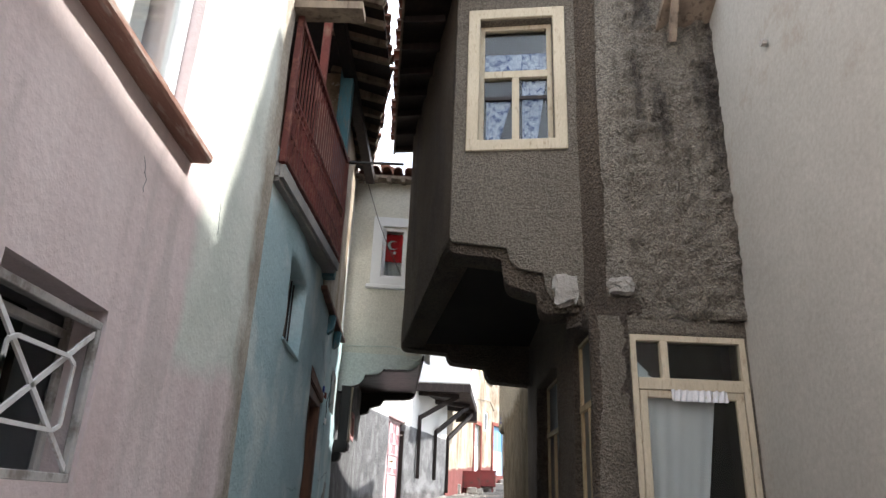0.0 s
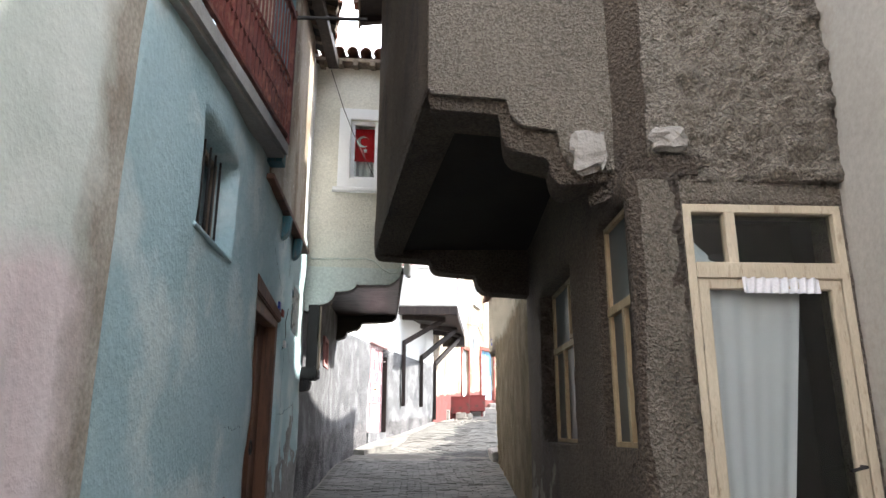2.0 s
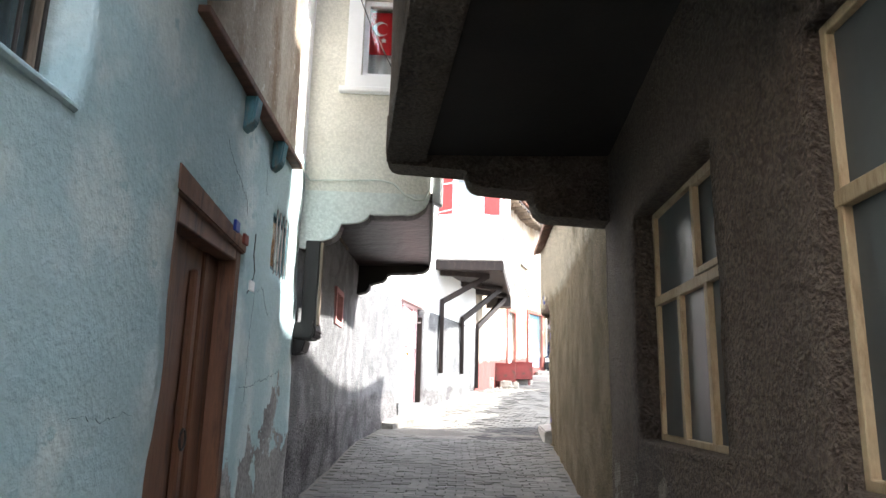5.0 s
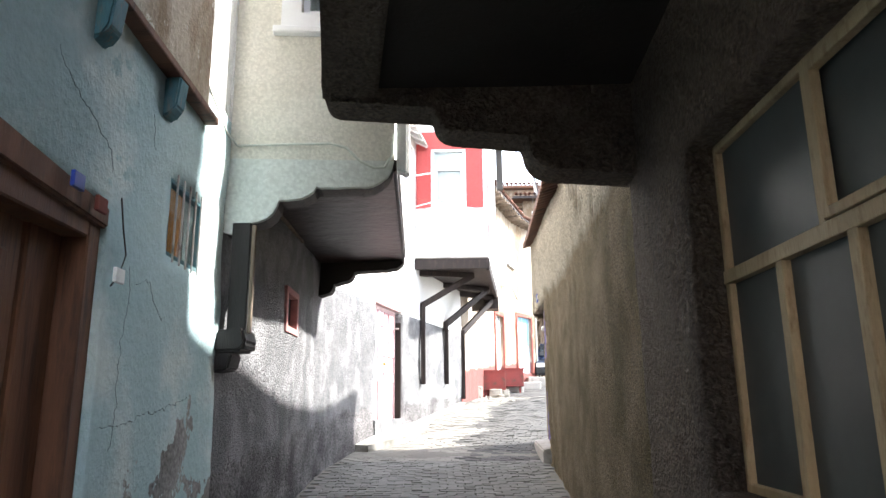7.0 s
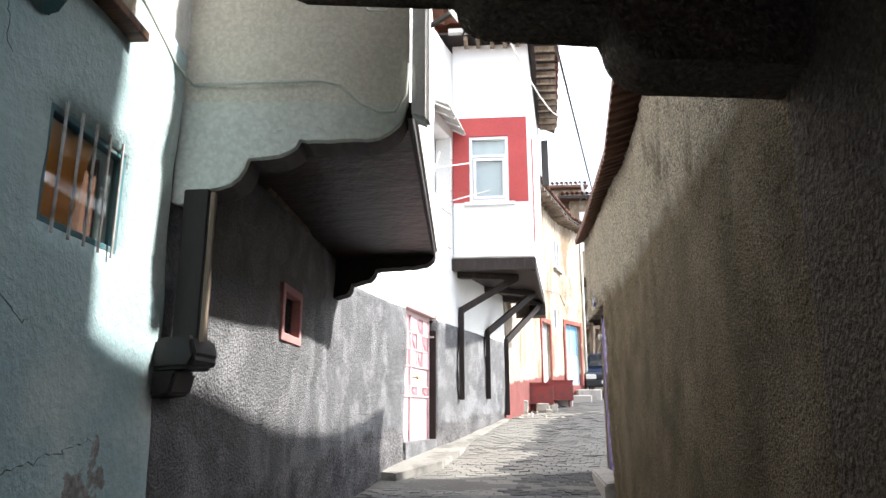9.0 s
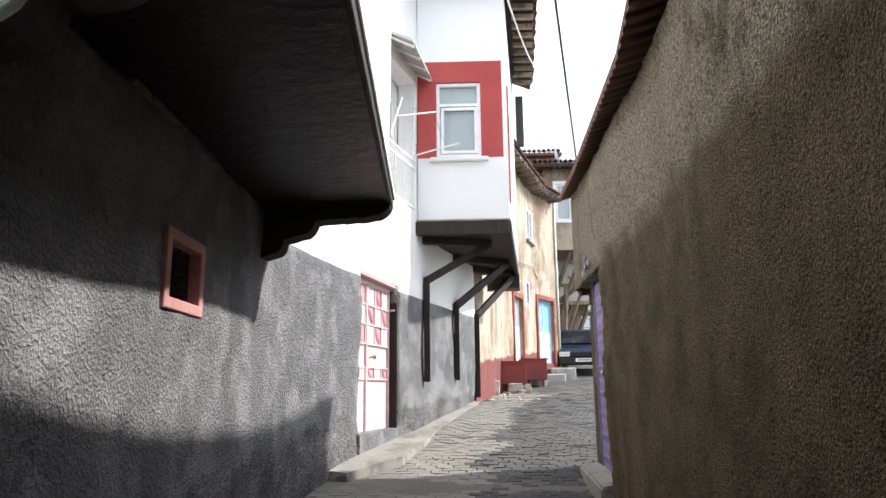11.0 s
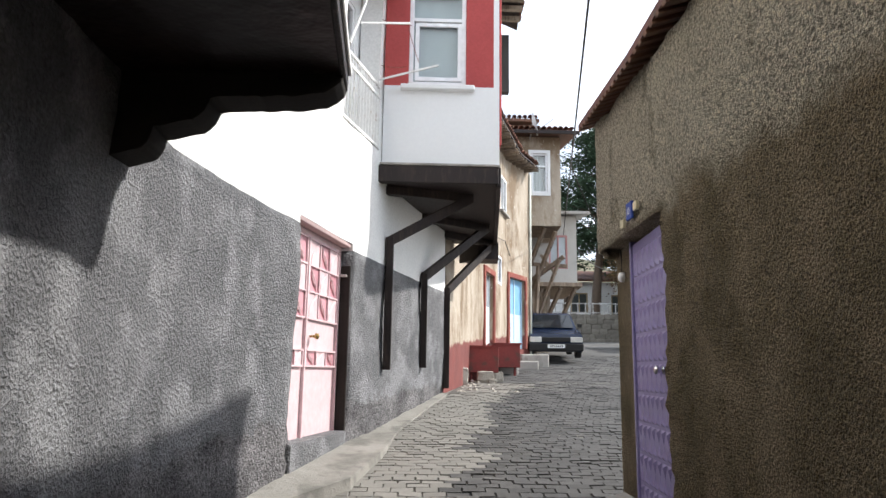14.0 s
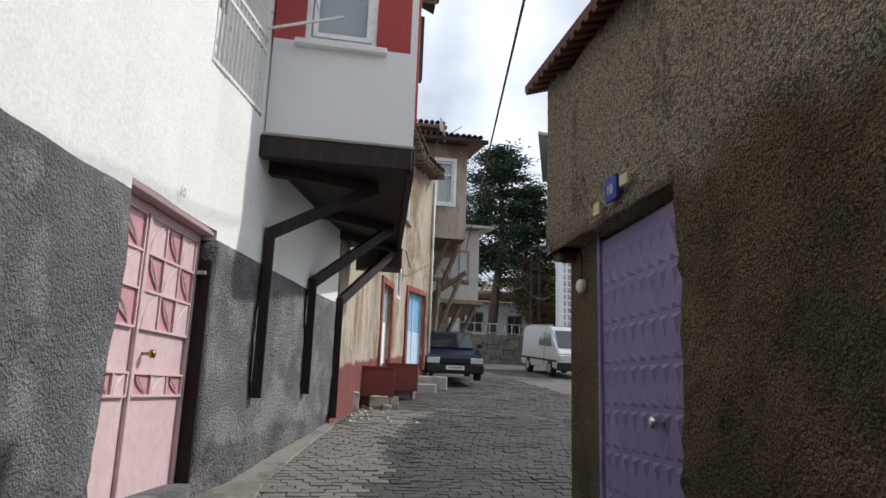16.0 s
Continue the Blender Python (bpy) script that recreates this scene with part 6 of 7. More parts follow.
wire("cable", [GM @ Vector((0.2, 0.05, 5.6)), GM @ Vector((2.0, 0.05, 5.75)), GM @ Vector((4.0, 0.05, 5.95)), GM @ Vector((4.9, 0.05, 5.6))], 0.012, IRON, "", "", beige)
wire("drain_pipe", [(3.26, 32.2, 2.6), (3.27, 32.2, 8.5)], 0.04, PALE, "", "", beige)

# trough, stones, steps
trough = thing("planter_trough", (1.25, 26.8, 2.1), "rust-red metal planter trough on stone blocks", "planter")
bm = bmesh.new()
for lo, hi in (((0.92, 26.45, 2.22), (1.62, 26.48, 2.78)), ((0.92, 27.25, 2.22), (1.62, 27.28, 2.78)), ((0.92, 26.48, 2.22), (0.95, 27.25, 2.78)), ((1.59, 26.48, 2.22), (1.62, 27.25, 2.78)), ((0.95, 26.48, 2.22), (1.59, 27.25, 2.25))):
    box(bm, lo, hi, None, 0.006)
part("body", bm, REDMETAL, trough)
bm = bmesh.new()
for lo, hi in (((0.89, 26.42, 2.775), (1.65, 26.49, 2.815)), ((0.89, 27.24, 2.775), (1.65, 27.31, 2.815)), ((0.89, 26.49, 2.775), (0.96, 27.24, 2.815)), ((1.58, 26.49, 2.775), (1.65, 27.24, 2.815))):
    box(bm, lo, hi)
part("rim", bm, REDMETAL, trough)
bm = bmesh.new()
box(bm, (0.95, 26.48, 2.6), (1.59, 27.25, 2.68))
part("soil", bm, DIRT, trough)
for (x, y) in ((1.02, 26.55), (1.5, 26.55), (1.02, 27.15), (1.5, 27.15)):
    stick("leg", (x, y, 2.0), (x, y, 2.23), 0.06, 0.06, REDMETAL, trough)
trough2 = copy_thing(trough, Matrix.Translation((1.95, 28.3, 2.23)))
for (x, y, sx, sy, sz, k) in ((0.66, 25.6, 0.44, 0.40, 0.36, 1), (1.30, 26.2, 0.36, 0.30, 0.26, 2), (1.62, 26.6, 0.22, 0.24, 0.24, 5), (1.45, 26.05, 0.18, 0.16, 0.1, 7)):
    bm = bmesh.new()
    lumps(bm, (x, y, ground_z(x, y) + sz * 0.42), (sx, sy, sz), k, rough=0.08)
    solo("stone_block", bm, PALESTONE, "pale rough stone block on the lane", "stone", group="stones by the trough", smooth=False)
for (x, y, sx, sy, h) in ((2.1, 28.9, 0.5, 0.9, 0.18), (2.75, 30.2, 0.7, 0.7, 0.2), (3.15, 31.2, 0.8, 0.9, 0.32)):
    bm = bmesh.new()
    g = ground_z(x, y)
    box(bm, (x - sx / 2, y - sy / 2, g - 0.15), (x + sx / 2, y + sy / 2, g + h), None, 0.03)
    solo("doorstep", bm, CONC, "worn concrete step before a house door", "step", group="door steps")
bm = bmesh.new()
random.seed(5)
for i in range(70):
    x, y = random.gauss(0.7, 0.35), random.uniform(23.2, 27.5)
    if x < along([(0.3, 23.0), (0.97, 26.5), (2.5, 31.2)], y) + 0.05:
        continue
    s = random.uniform(0.02, 0.07)
    c = Vector((x, y, ground_z(x, y) + s * 0.2))
    vs = [bm.verts.new(c + Vector((s * dx * random.uniform(0.7, 1.2), s * dy * random.uniform(0.7, 1.2), s * 0.8 * dz))) for dx, dy, dz in ((1, 0, 0), (-1, 0, 0), (0, 1, 0), (0, -1, 0), (0, 0, 0.8))]
    for a, b in ((0, 2), (2, 1), (1, 3), (3, 0)):
        bm.faces.new((vs[a], vs[b], vs[4]))
solo("rubble", bm, PALESTONE, "loose stone rubble along the house foot", "rubble", kind="stuff")

# ================================================================ far houses
far = thing("timber_bay_house", (3.5, 34, 0), "old beige house with a timber-propped bay", "house")
FM = facade((3.1, 33.6), (4.55, 33.6))
wall("bay_front", [(3.1, 33.6), (4.55, 33.6)], 7.15, 10.3, [(0.45, 1.0, 8.3, 9.7)], BEIGE, far, "weathered beige plaster", amp=0.02)
wall("bay_side", [(4.55, 33.6), (4.7, 37)], 7.15, 10.3, [], BEIGE, far, amp=0.02)
wall("lower_wall", [(3.0, 35.2), (3.65, 35.2), (3.8, 38)], 2.5, 7.2, [], STONEWALL, far, "bare rubble and timber lower wall", amp=0.05)
w = window(far, FM, 0.45, 1.0, 8.3, 9.7, -0.05, 0.06, 0.07, PVC, rows=((9.25, 0.5, 0.95, 0.05),), name="upvc_window", label="white window with pale curtain")
drape(FM, 0.5, 0.95, 8.35, 9.65, -0.15, CLOTH, w, folds=4, amp=0.01)
bm = bmesh.new()
for lo, hi in (((0.35, 8.2), (0.45, 9.82)), ((1.0, 8.2), (1.1, 9.82)), ((0.45, 9.7), (1.0, 9.82)), ((0.45, 8.2), (1.0, 8.3))):
    box(bm, (lo[0], 0.0, lo[1]), (hi[0], 0.04, hi[1]), FM)
part("window_surround", bm, WHITE_FLAT, w)
slab([(3.0, 33.6, 7.15), (4.55, 33.6, 7.15), (4.55, 33.6, 7.28), (4.35, 33.6, 7.28), (3.0, 33.6, 7.28)], (0, 1.6, -0.1), OLDWOOD, far, "soffit")
random.seed(9)
for a, b, s in (((3.3, 35.1, 5.0), (4.0, 33.7, 7.1), 0.12), ((3.6, 35.1, 4.6), (4.4, 33.8, 7.0), 0.12), ((3.4, 34.8, 5.2), (4.75, 34.2, 6.2), 0.14), ((3.3, 34.6, 6.0), (4.9, 34.4, 5.9), 0.12), ((3.5, 34.7, 2.6), (3.45, 34.4, 7.1), 0.14), ((3.75, 34.6, 2.6), (3.9, 34.4, 5.9), 0.12), ((3.9, 35, 4.0), (4.6, 34.2, 6.1), 0.1), ((3.3, 34.3, 4.2), (3.4, 34.2, 7.0), 0.09), ((4.0, 34.5, 6.3), (4.5, 34.4, 5.6), 0.09)):
    stick("timber_prop", a, b, s, s, OLDWOOD, far)
slab([(2.6, 33.0, 10.28), (5.1, 33.0, 10.28), (5.1, 37.5, 10.9), (2.6, 37.5, 10.9)], (0, 0, 0.07), BROWNBOARD, far, "roof", "brown tiled roof")
tiles((2.65, 33.0, 10.4), (5.1, 33.0, 10.4), (0, 1, 0.2), far, 2)
stick("eave_board", (2.6, 33.0, 10.28), (5.1, 33.0, 10.28), 0.05, 0.12, DARKWOOD, far)
wall("attic_wall", [(2.3, 34.6), (3.75, 34.6)], 10.3, 11.1, [], BEIGE, far)
slab([(2.0, 34.2, 11.1), (3.95, 34.2, 11.1), (3.95, 37, 11.5), (2.0, 37, 11.5)], (0, 0, 0.1), BROWNBOARD, far, "roof")
tiles((2.0, 34.2, 11.25), (3.95, 34.2, 11.25), (0, 1, 0.15), far, 1)
dish2 = thing("satellite_dish", (3.5, 33.3, 10.2), "satellite dish edge-on with a bracket", "satellite dish")
bm = bmesh.new()
dc, dn = Vector((3.55, 33.2, 10.6)), Vector((0.97, -0.1, 0.25)).normalized()
du = dn.cross(Vector((0, 1, 0))).normalized()
dv = du.cross(dn)
quads(bm, [[dc + (du * math.cos(a * 6.283 / 18) + dv * math.sin(a * 6.283 / 18)) * r + dn * (r * r * 0.4) for a in range(19)] for r in (0.001, 0.2, 0.42)])
part("reflector", bm, WHITEMETAL, dish2, smooth=True)
for s in (-0.2, 0.3):
    stick("arm", dc + Vector((0.05, 0, -0.3)), dc + Vector((0.7, -0.05, -0.1 + s)), 0.025, 0.025, GREYMETAL, dish2)
stick("mount", dc, (3.5, 33.6, 10.2), 0.05, 0.05, GREYMETAL, dish2)

far2 = thing("grey_jettied_house", (4.6, 37, 0), "pale grey jettied house on timber struts", "house")
F2 = facade((3.9, 36.6), (5.75, 36.6))
wall("front_wall", [(3.9, 36.6), (5.75, 36.6)], 5.6, 8.2, [(0.78, 1.5, 6.15, 7.45)], PALEGREY, far2, amp=0.01)
wall("side_wall", [(5.75, 36.6), (6.0, 41)], 5.6, 8.2, [], PALEGREY, far2, amp=0.01)
wall("ground_wall", [(3.6, 37.6), (4.9, 37.6), (5.1, 41)], 2.5, 5.6, [], BEIGE, far2)
window(far2, F2, 0.78, 1.5, 6.15, 7.45, -0.05, 0.07, 0.08, PINKTRIM, cols=((1.14, 6.2, 7.4, 0.05),), name="wooden_window", label="wooden framed window with pale panes", glassmat=FROSTPALE)
slab([(3.8, 36.4, 5.45), (5.9, 36.4, 5.45), (6.1, 41, 5.45), (3.8, 41, 5.45)], (0, 0, 0.15), OLDWOOD, far2, "floor_beam")
for x in (4.4, 5.1, 5.65):
    stick("timber_strut", (x - 0.4, 37.5, 4.2), (x, 36.5, 5.4), 0.13, 0.13, OLDWOOD, far2)
stick("timber_post", (4.05, 36.7, 3.0), (4.05, 36.7, 5.45), 0.16, 0.16, OLDWOOD, far2)
slab([(3.6, 36.1, 8.2), (6.2, 36.1, 8.2), (6.4, 41.5, 8.9), (3.6, 41.5, 8.9)], (0, 0, 0.1), GREYMETAL, far2, "roof", "grey sheet roof")

white2 = thing("white_cottage", (10, 56, 4), "low white cottage behind the wall", "house")
wall("wall", [(7.5, 54), (14.5, 54)], 3.5, 8.0, [(1.8, 2.9, 6.0, 7.3), (4.4, 5.4, 5.6, 7.2)], WHITE, white2)
W2 = facade((7.5, 54), (14.5, 54))
window(white2, W2, 1.8, 2.9, 6.0, 7.3, -0.06, 0.08, 0.08, OCHREFRAME, cols=((2.35, 6.05, 7.25, 0.06),), name="window", glassmat=FROST)
window(white2, W2, 4.4, 5.4, 5.6, 7.2, -0.06, 0.08, 0.08, OCHREFRAME, cols=((4.9, 5.65, 7.15, 0.06),), name="window", glassmat=FROST)
slab([(7.0, 53.3, 7.95), (15, 53.3, 7.95), (15, 58, 9.2), (7.0, 58, 9.2)], (0, 0, 0.12), TILE, white2, "roof")
block = thing("patterned_block", (16, 46, 4), "pale apartment block with a studded facade pattern", "apartment block")
wall("wall", [(12.0, 45.1), (20, 46.5)], 2.5, 15.6, [], WHITE_FLAT, block)
BM3 = facade((12.0, 45.1), (20, 46.5))
for i in range(10):
    for j in range(22):
        bm = bmesh.new()
        cx, cz = 0.25 + i * 0.42, 4.2 + j * 0.34
        v4 = [bm.verts.new(BM3 @ Vector((cx + dx, 0.02, cz + dz))) for dx, dz in ((-0.15, -0.13), (0.15, -0.13), (0.15, 0.13), (-0.15, 0.13))]
        tip = bm.verts.new(BM3 @ Vector((cx, 0.1, cz)))
        for k in range(4):
            bm.faces.new((v4[k], v4[(k + 1) % 4], tip))
        part("stud", bm, GREYMETAL, block)
slab([(10.7, 44.6, 15.6), (20, 46, 15.6), (22, 54, 16.2), (14.2, 54, 16.2)], (0, 0, 0.15), GREYMETAL, block, "roof")

# retaining wall of rubble, railing and hillside
rwall = thing("retaining_wall", (10, 48, 4), "rough rubble retaining wall", "stone wall")
bm = bmesh.new()
box(bm, (6.5, 48.2, 3.0), (16, 48.8, 5.35))
part("core", bm, STONE, rwall)
random.seed(3)
stones = []
for k in range(4):
    me = bpy.data.meshes.new("stone")
    b2 = bmesh.new()
    lumps(b2, (0, 0, 0), (1, 0.6, 1), k * 3 + 1, 1, 0.15)
    b2.to_mesh(me)
    b2.free()
    me.materials.append(STONE)
    stones.append(me)
for r in range(6):
    x = 6.6 + random.uniform(0, 0.3)
    while x < 13.5:
        wd = random.uniform(0.3, 0.62)
        ob = new("stone", random.choice(stones))
        ob.parent = rwall
        ob.location = Vector((x + wd / 2, 48.17, 3.95 + r * 0.27 + random.uniform(-0.03, 0.03))) - Vector((10, 48, 4))
        ob.scale = (wd, 0.3, 0.29)
        x += wd
fence = thing("garden_fence", (9, 48.4, 5.3), "low weathered fence on top of the wall", "fence")
for k in range(16):
    stick("post", (6.8 + k * 0.42, 48.45, 5.3), (6.8 + k * 0.42, 48.45, 6.1), 0.05, 0.05, GREYMETAL, fence)
for z in (5.55, 6.05):
    stick("rail", (6.7, 48.45, z), (13.3, 48.45, z), 0.04, 0.05, GREYMETAL, fence)
mast = thing("lattice_mast", (11.2, 46.6, 4.0), "dark lattice utility mast", "utility pole")
for dx in (0, 0.5):
    stick("leg", (11.0 + dx, 46.6, 3.8), (11.05 + dx * 0.8, 46.6, 9.5), 0.08, 0.08, IRON, mast)
for k in range(7):
    stick("rung", (11.0, 46.6, 4.4 + k * 0.75), (11.5, 46.6, 4.4 + k * 0.75), 0.05, 0.06, IRON, mast)
bm = bmesh.new()
hx = [-40 + i * 6 for i in range(28)]
quads(bm, [[(x, 75 + j * 14, 4.0 + j * (3.2 + 1.0 * math.sin(x * 0.07)) + 1.2 * noise.noise(Vector((x * 0.12, j * 0.8, 0)))) for x in hx] for j in range(8)])
solo("hillside", bm, HILL, "scrubby hillside beyond the houses", "hill", kind="backdrop")


# ---------------------------------------------------------------- trees
def clump_mesh(name, mat, n, size, flat, seed):
    """A clump of n small blade leaves, for shared use."""
    random.seed(seed)
    v, f = [], []
    for _ in range(n):
        c = Vector((random.gauss(0, 0.42), random.gauss(0, 0.42), random.gauss(0, 0.42 * flat)))
        a = Vector((random.uniform(-1, 1), random.uniform(-1, 1), random.uniform(-0.5, 0.9))).normalized() * size
        b = a.cross(Vector((random.uniform(-1, 1), random.uniform(-1, 1), random.uniform(-1, 1)))).normalized() * size * 0.33
        i = len(v)
        v += [tuple(c - a * 0.5), tuple(c + b), tuple(c + a * 0.7), tuple(c - b)]
        f.append((i, i + 1, i + 2, i + 3))
    me = bpy.data.meshes.new(name)
    me.from_pydata(v, [], f)
    me.materials.append(mat)
    return me


def tree(name, x, y, h, spread, bare, label, mat, seed, clumps, leafn, leafs, flat, trunk_r):
    g = ground_z(x, y)
    t = thing(name, (x, y, g), label, "tree")
    random.seed(seed)
    bm = bmesh.new()
    spine = [Vector((x + 0.25 * math.sin(k * 0.7 + seed), y + 0.2 * math.cos(k * 0.9), g - 0.2 + h * 0.96 * k / 8)) for k in range(9)]
    tube(bm, spine, [trunk_r * (1 - 0.1 * k) for k in range(9)], 9)
    part("trunk", bm, BARK, t, smooth=True)
    me = [clump_mesh(name + "_clump", mat, leafn, leafs, flat, seed * 7 + k) for k in range(3)]
    for i in range(clumps):
        u = bare + (1 - bare) * (i + 0.5) / clumps
        k = u * 8
        base = spine[int(min(k, 7))].lerp(spine[int(min(k, 7)) + 1], k - int(min(k, 7)))
        a = i * 2.4 + random.uniform(-0.4, 0.4)
        shape = (1 - u) ** 0.6 + 0.12 if flat < 0.7 else math.sin(math.pi * min(1, (u - bare) / (1 - bare) * 0.9 + 0.08))
        r = spread * shape * random.uniform(0.45, 1.1)
        tip = base + Vector((math.cos(a) * r, math.sin(a) * r, random.uniform(-0.2, 0.5)))
        if i % 2 == 0:
            bm = bmesh.new()
            tube(bm, [base - Vector((0, 0, 0.2)), base.lerp(tip, 0.5) + Vector((0, 0, 0.1)), tip], [0.06, 0.035, 0.012], 5)
            part("limb", bm, BARK, t)
        for q in range(2):
            ob = new("foliage", random.choice(me))
            ob.parent = t
            p = base.lerp(tip, 1.0 - 0.42 * q) + Vector((random.gauss(0, 0.15), random.gauss(0, 0.15), random.gauss(0, 0.1)))
            s = random.uniform(0.55, 1.05) * (0.75 + 0.3 * spread / 2.5)
            ob.matrix_local = Matrix.Translation(p - t.location) @ Matrix.Rotation(random.uniform(0, 6.28), 4, "Z") @ Matrix.Diagonal((s * 1.15, s * 1.15, s * (0.55 if flat < 0.7 else 0.8), 1))
    return t


tree("pine_tree", 10.4, 51, 13.6, 3.9, 0.42, "tall dark green pine with bare lower trunk", NEEDLE, 4, 74, 170, 0.17, 0.55, 0.34)
tree("pine_tree", 13.6, 55, 12.4, 3.4, 0.36, "tall dark green pine behind the lane", NEEDLE, 8, 64, 160, 0.17, 0.55, 0.3)
tree("pine_tree", 8.6, 53, 10.6, 2.2, 0.48, "slim dark pine with a thin bare trunk", NEEDLE, 12, 40, 150, 0.17, 0.55, 0.2)
tree("autumn_tree", 12.6, 49.6, 6.0, 1.7, 0.35, "rust-leaved tree beside the wall", RUSTLEAF, 6, 70, 130, 0.15, 0.9, 0.14)


# ---------------------------------------------------------------- vehicles
def wheel(parent, c, r, wdt, axis):
    bm = bmesh.new()
    ax = Vector(axis).normalized()
    c = Vector(c)
    tube(bm, [c - ax * wdt / 2, c - ax * wdt * 0.42, c + ax * wdt * 0.42, c + ax * wdt / 2], [r * 0.93, r, r, r * 0.93], 20)
    wob = part("wheel", bm, RUBBER, parent, "black tyre")
    bm = bmesh.new()
    tube(bm, [c - ax * (wdt / 2 + 0.012), c + ax * (wdt / 2 + 0.012)], r * 0.58, 14)
    part("rim", bm, GREYMETAL, wob)
    return wob


def body_from(profile, w, m, parent, name, mat, tuck=0.0, bevel=0.04):
    """A car body part from its side outline (along, up), w wide, narrowed towards the top by tuck."""
    bm = bmesh.new()
    zs = [p[1] for p in profile]
    z0, z1 = min(zs), max(zs)
    sides = []
    for s in (-1, 1):
        sides.append([bm.verts.new(Vector((a, s * (w / 2 - tuck * (z - z0) / (z1 - z0)), z))) for a, z in profile])
    n = len(profile)
    bm.faces.new(sides[0])
    bm.faces.new(sides[1][::-1])
    for i in range(n):
        bm.faces.new((sides[0][i], sides[1][i], sides[1][(i + 1) % n], sides[0][(i + 1) % n]))
    if bevel:
        bmesh.ops.bevel(bm, geom=list(bm.edges), offset=bevel, segments=2, affect="EDGES", clamp_overlap=True)
    bmesh.ops.transform(bm, matrix=m, verts=bm.verts)
    return part(name, bm, mat, parent, smooth=False)


def block_on(m, lo, hi, mat, parent, name, label="", bevel=0.01):
    bm = bmesh.new()
    box(bm, lo, hi, m, bevel)
    return part(name, bm, mat, parent, label)


CX, CY = 4.0, 32.0
CG = ground_z(CX, CY + 2) - 0.02
car = thing("parked_car", (CX, CY + 2, CG), "dark blue boxy saloon car parked facing the lane", "car")
CMx = pose(CX, CY, CG, 0, 0, 84) @ Matrix.Rotation(-0.07, 4, "Y")
body_from([(0.0, 0.22), (0.0, 0.62), (0.06, 0.74), (1.15, 0.90), (3.2, 0.92), (3.95, 0.88), (4.0, 0.3), (3.7, 0.2), (0.3, 0.2)], 1.66, CMx, car, "body", CARPAINT, 0.04)
body_from([(1.05, 0.86), (1.62, 1.36), (1.85, 1.42), (2.75, 1.41), (3.35, 0.88)], 1.52, CMx, car, "cabin", CARPAINT, 0.16, 0.03)
bm = bmesh.new()
ws = [CMx @ Vector(p) for p in ((1.09, -0.66, 0.93), (1.09, 0.66, 0.93), (1.585, 0.57, 1.345), (1.585, -0.57, 1.345))]
prism(bm, ws, CMx.to_3x3() @ Vector((-0.012, 0, 0.012)))
part("windscreen", bm, CARGLASS, car)
for s in (-1, 1):
    bm = bmesh.new()
    prism(bm, [CMx @ Vector(p) for p in ((1.35, s * 0.755, 0.93), (2.15, s * 0.755, 0.93), (2.15, s * 0.63, 1.34), (1.72, s * 0.63, 1.34))], CMx.to_3x3() @ Vector((0, s * 0.012, 0)))
    part("side_window", bm, CARGLASS, car)
    block_on(CMx, (-0.03, s * 0.62 - 0.18, 0.50), (0.05, s * 0.62 + 0.18, 0.66), LAMPGLASS, car, "headlight", "pale rectangular headlight")
    block_on(CMx, (1.2, s * 0.80 - (0.0 if s < 0 else -0.0), 0.95), (1.32, s * 0.80 + s * 0.14, 1.06), RUBBER, car, "mirror")
    for a in (0.72, 3.2):
        wheel(car, CMx @ Vector((a, s * 0.74, 0.28)), 0.28, 0.18, CMx.to_3x3() @ Vector((0, 1, 0)))
block_on(CMx, (-0.035, -0.42, 0.51), (0.03, 0.42, 0.65), RUBBER, car, "grille")
block_on(CMx, (-0.10, -0.83, 0.24), (0.06, 0.83, 0.47), RUBBER, car, "bumper", "black plastic bumper", 0.03)
pl = block_on(CMx, (-0.115, -0.26, 0.33), (-0.10, 0.26, 0.44), WHITE_FLAT, car, "licence_plate", "white licence plate", 0.002)
for k in range(7):
    block_on(CMx, (-0.118, -0.20 + k * 0.058, 0.36), (-0.114, -0.165 + k * 0.058, 0.415), RUBBER, pl, "mark", "", 0)

VX, VY = 9.75, 39.0
VG = ground_z(VX, VY) + 0.05
van = thing("parked_van", (VX, VY, VG), "white panel van parked at the lane's end", "van")
VMx = pose(9.75, 37.0, VG - 0.2, 0, 0, 90) @ Matrix.Rotation(-0.09, 4, "Y")
body_from([(0.0, 0.3), (0.0, 0.85), (0.35, 1.05), (1.0, 1.72), (1.2, 1.84), (3.0, 1.9), (4.35, 1.86), (4.45, 1.7), (4.5, 0.35), (4.3, 0.28)], 1.7, VMx, van, "body", VANPAINT, 0.1, 0.05)
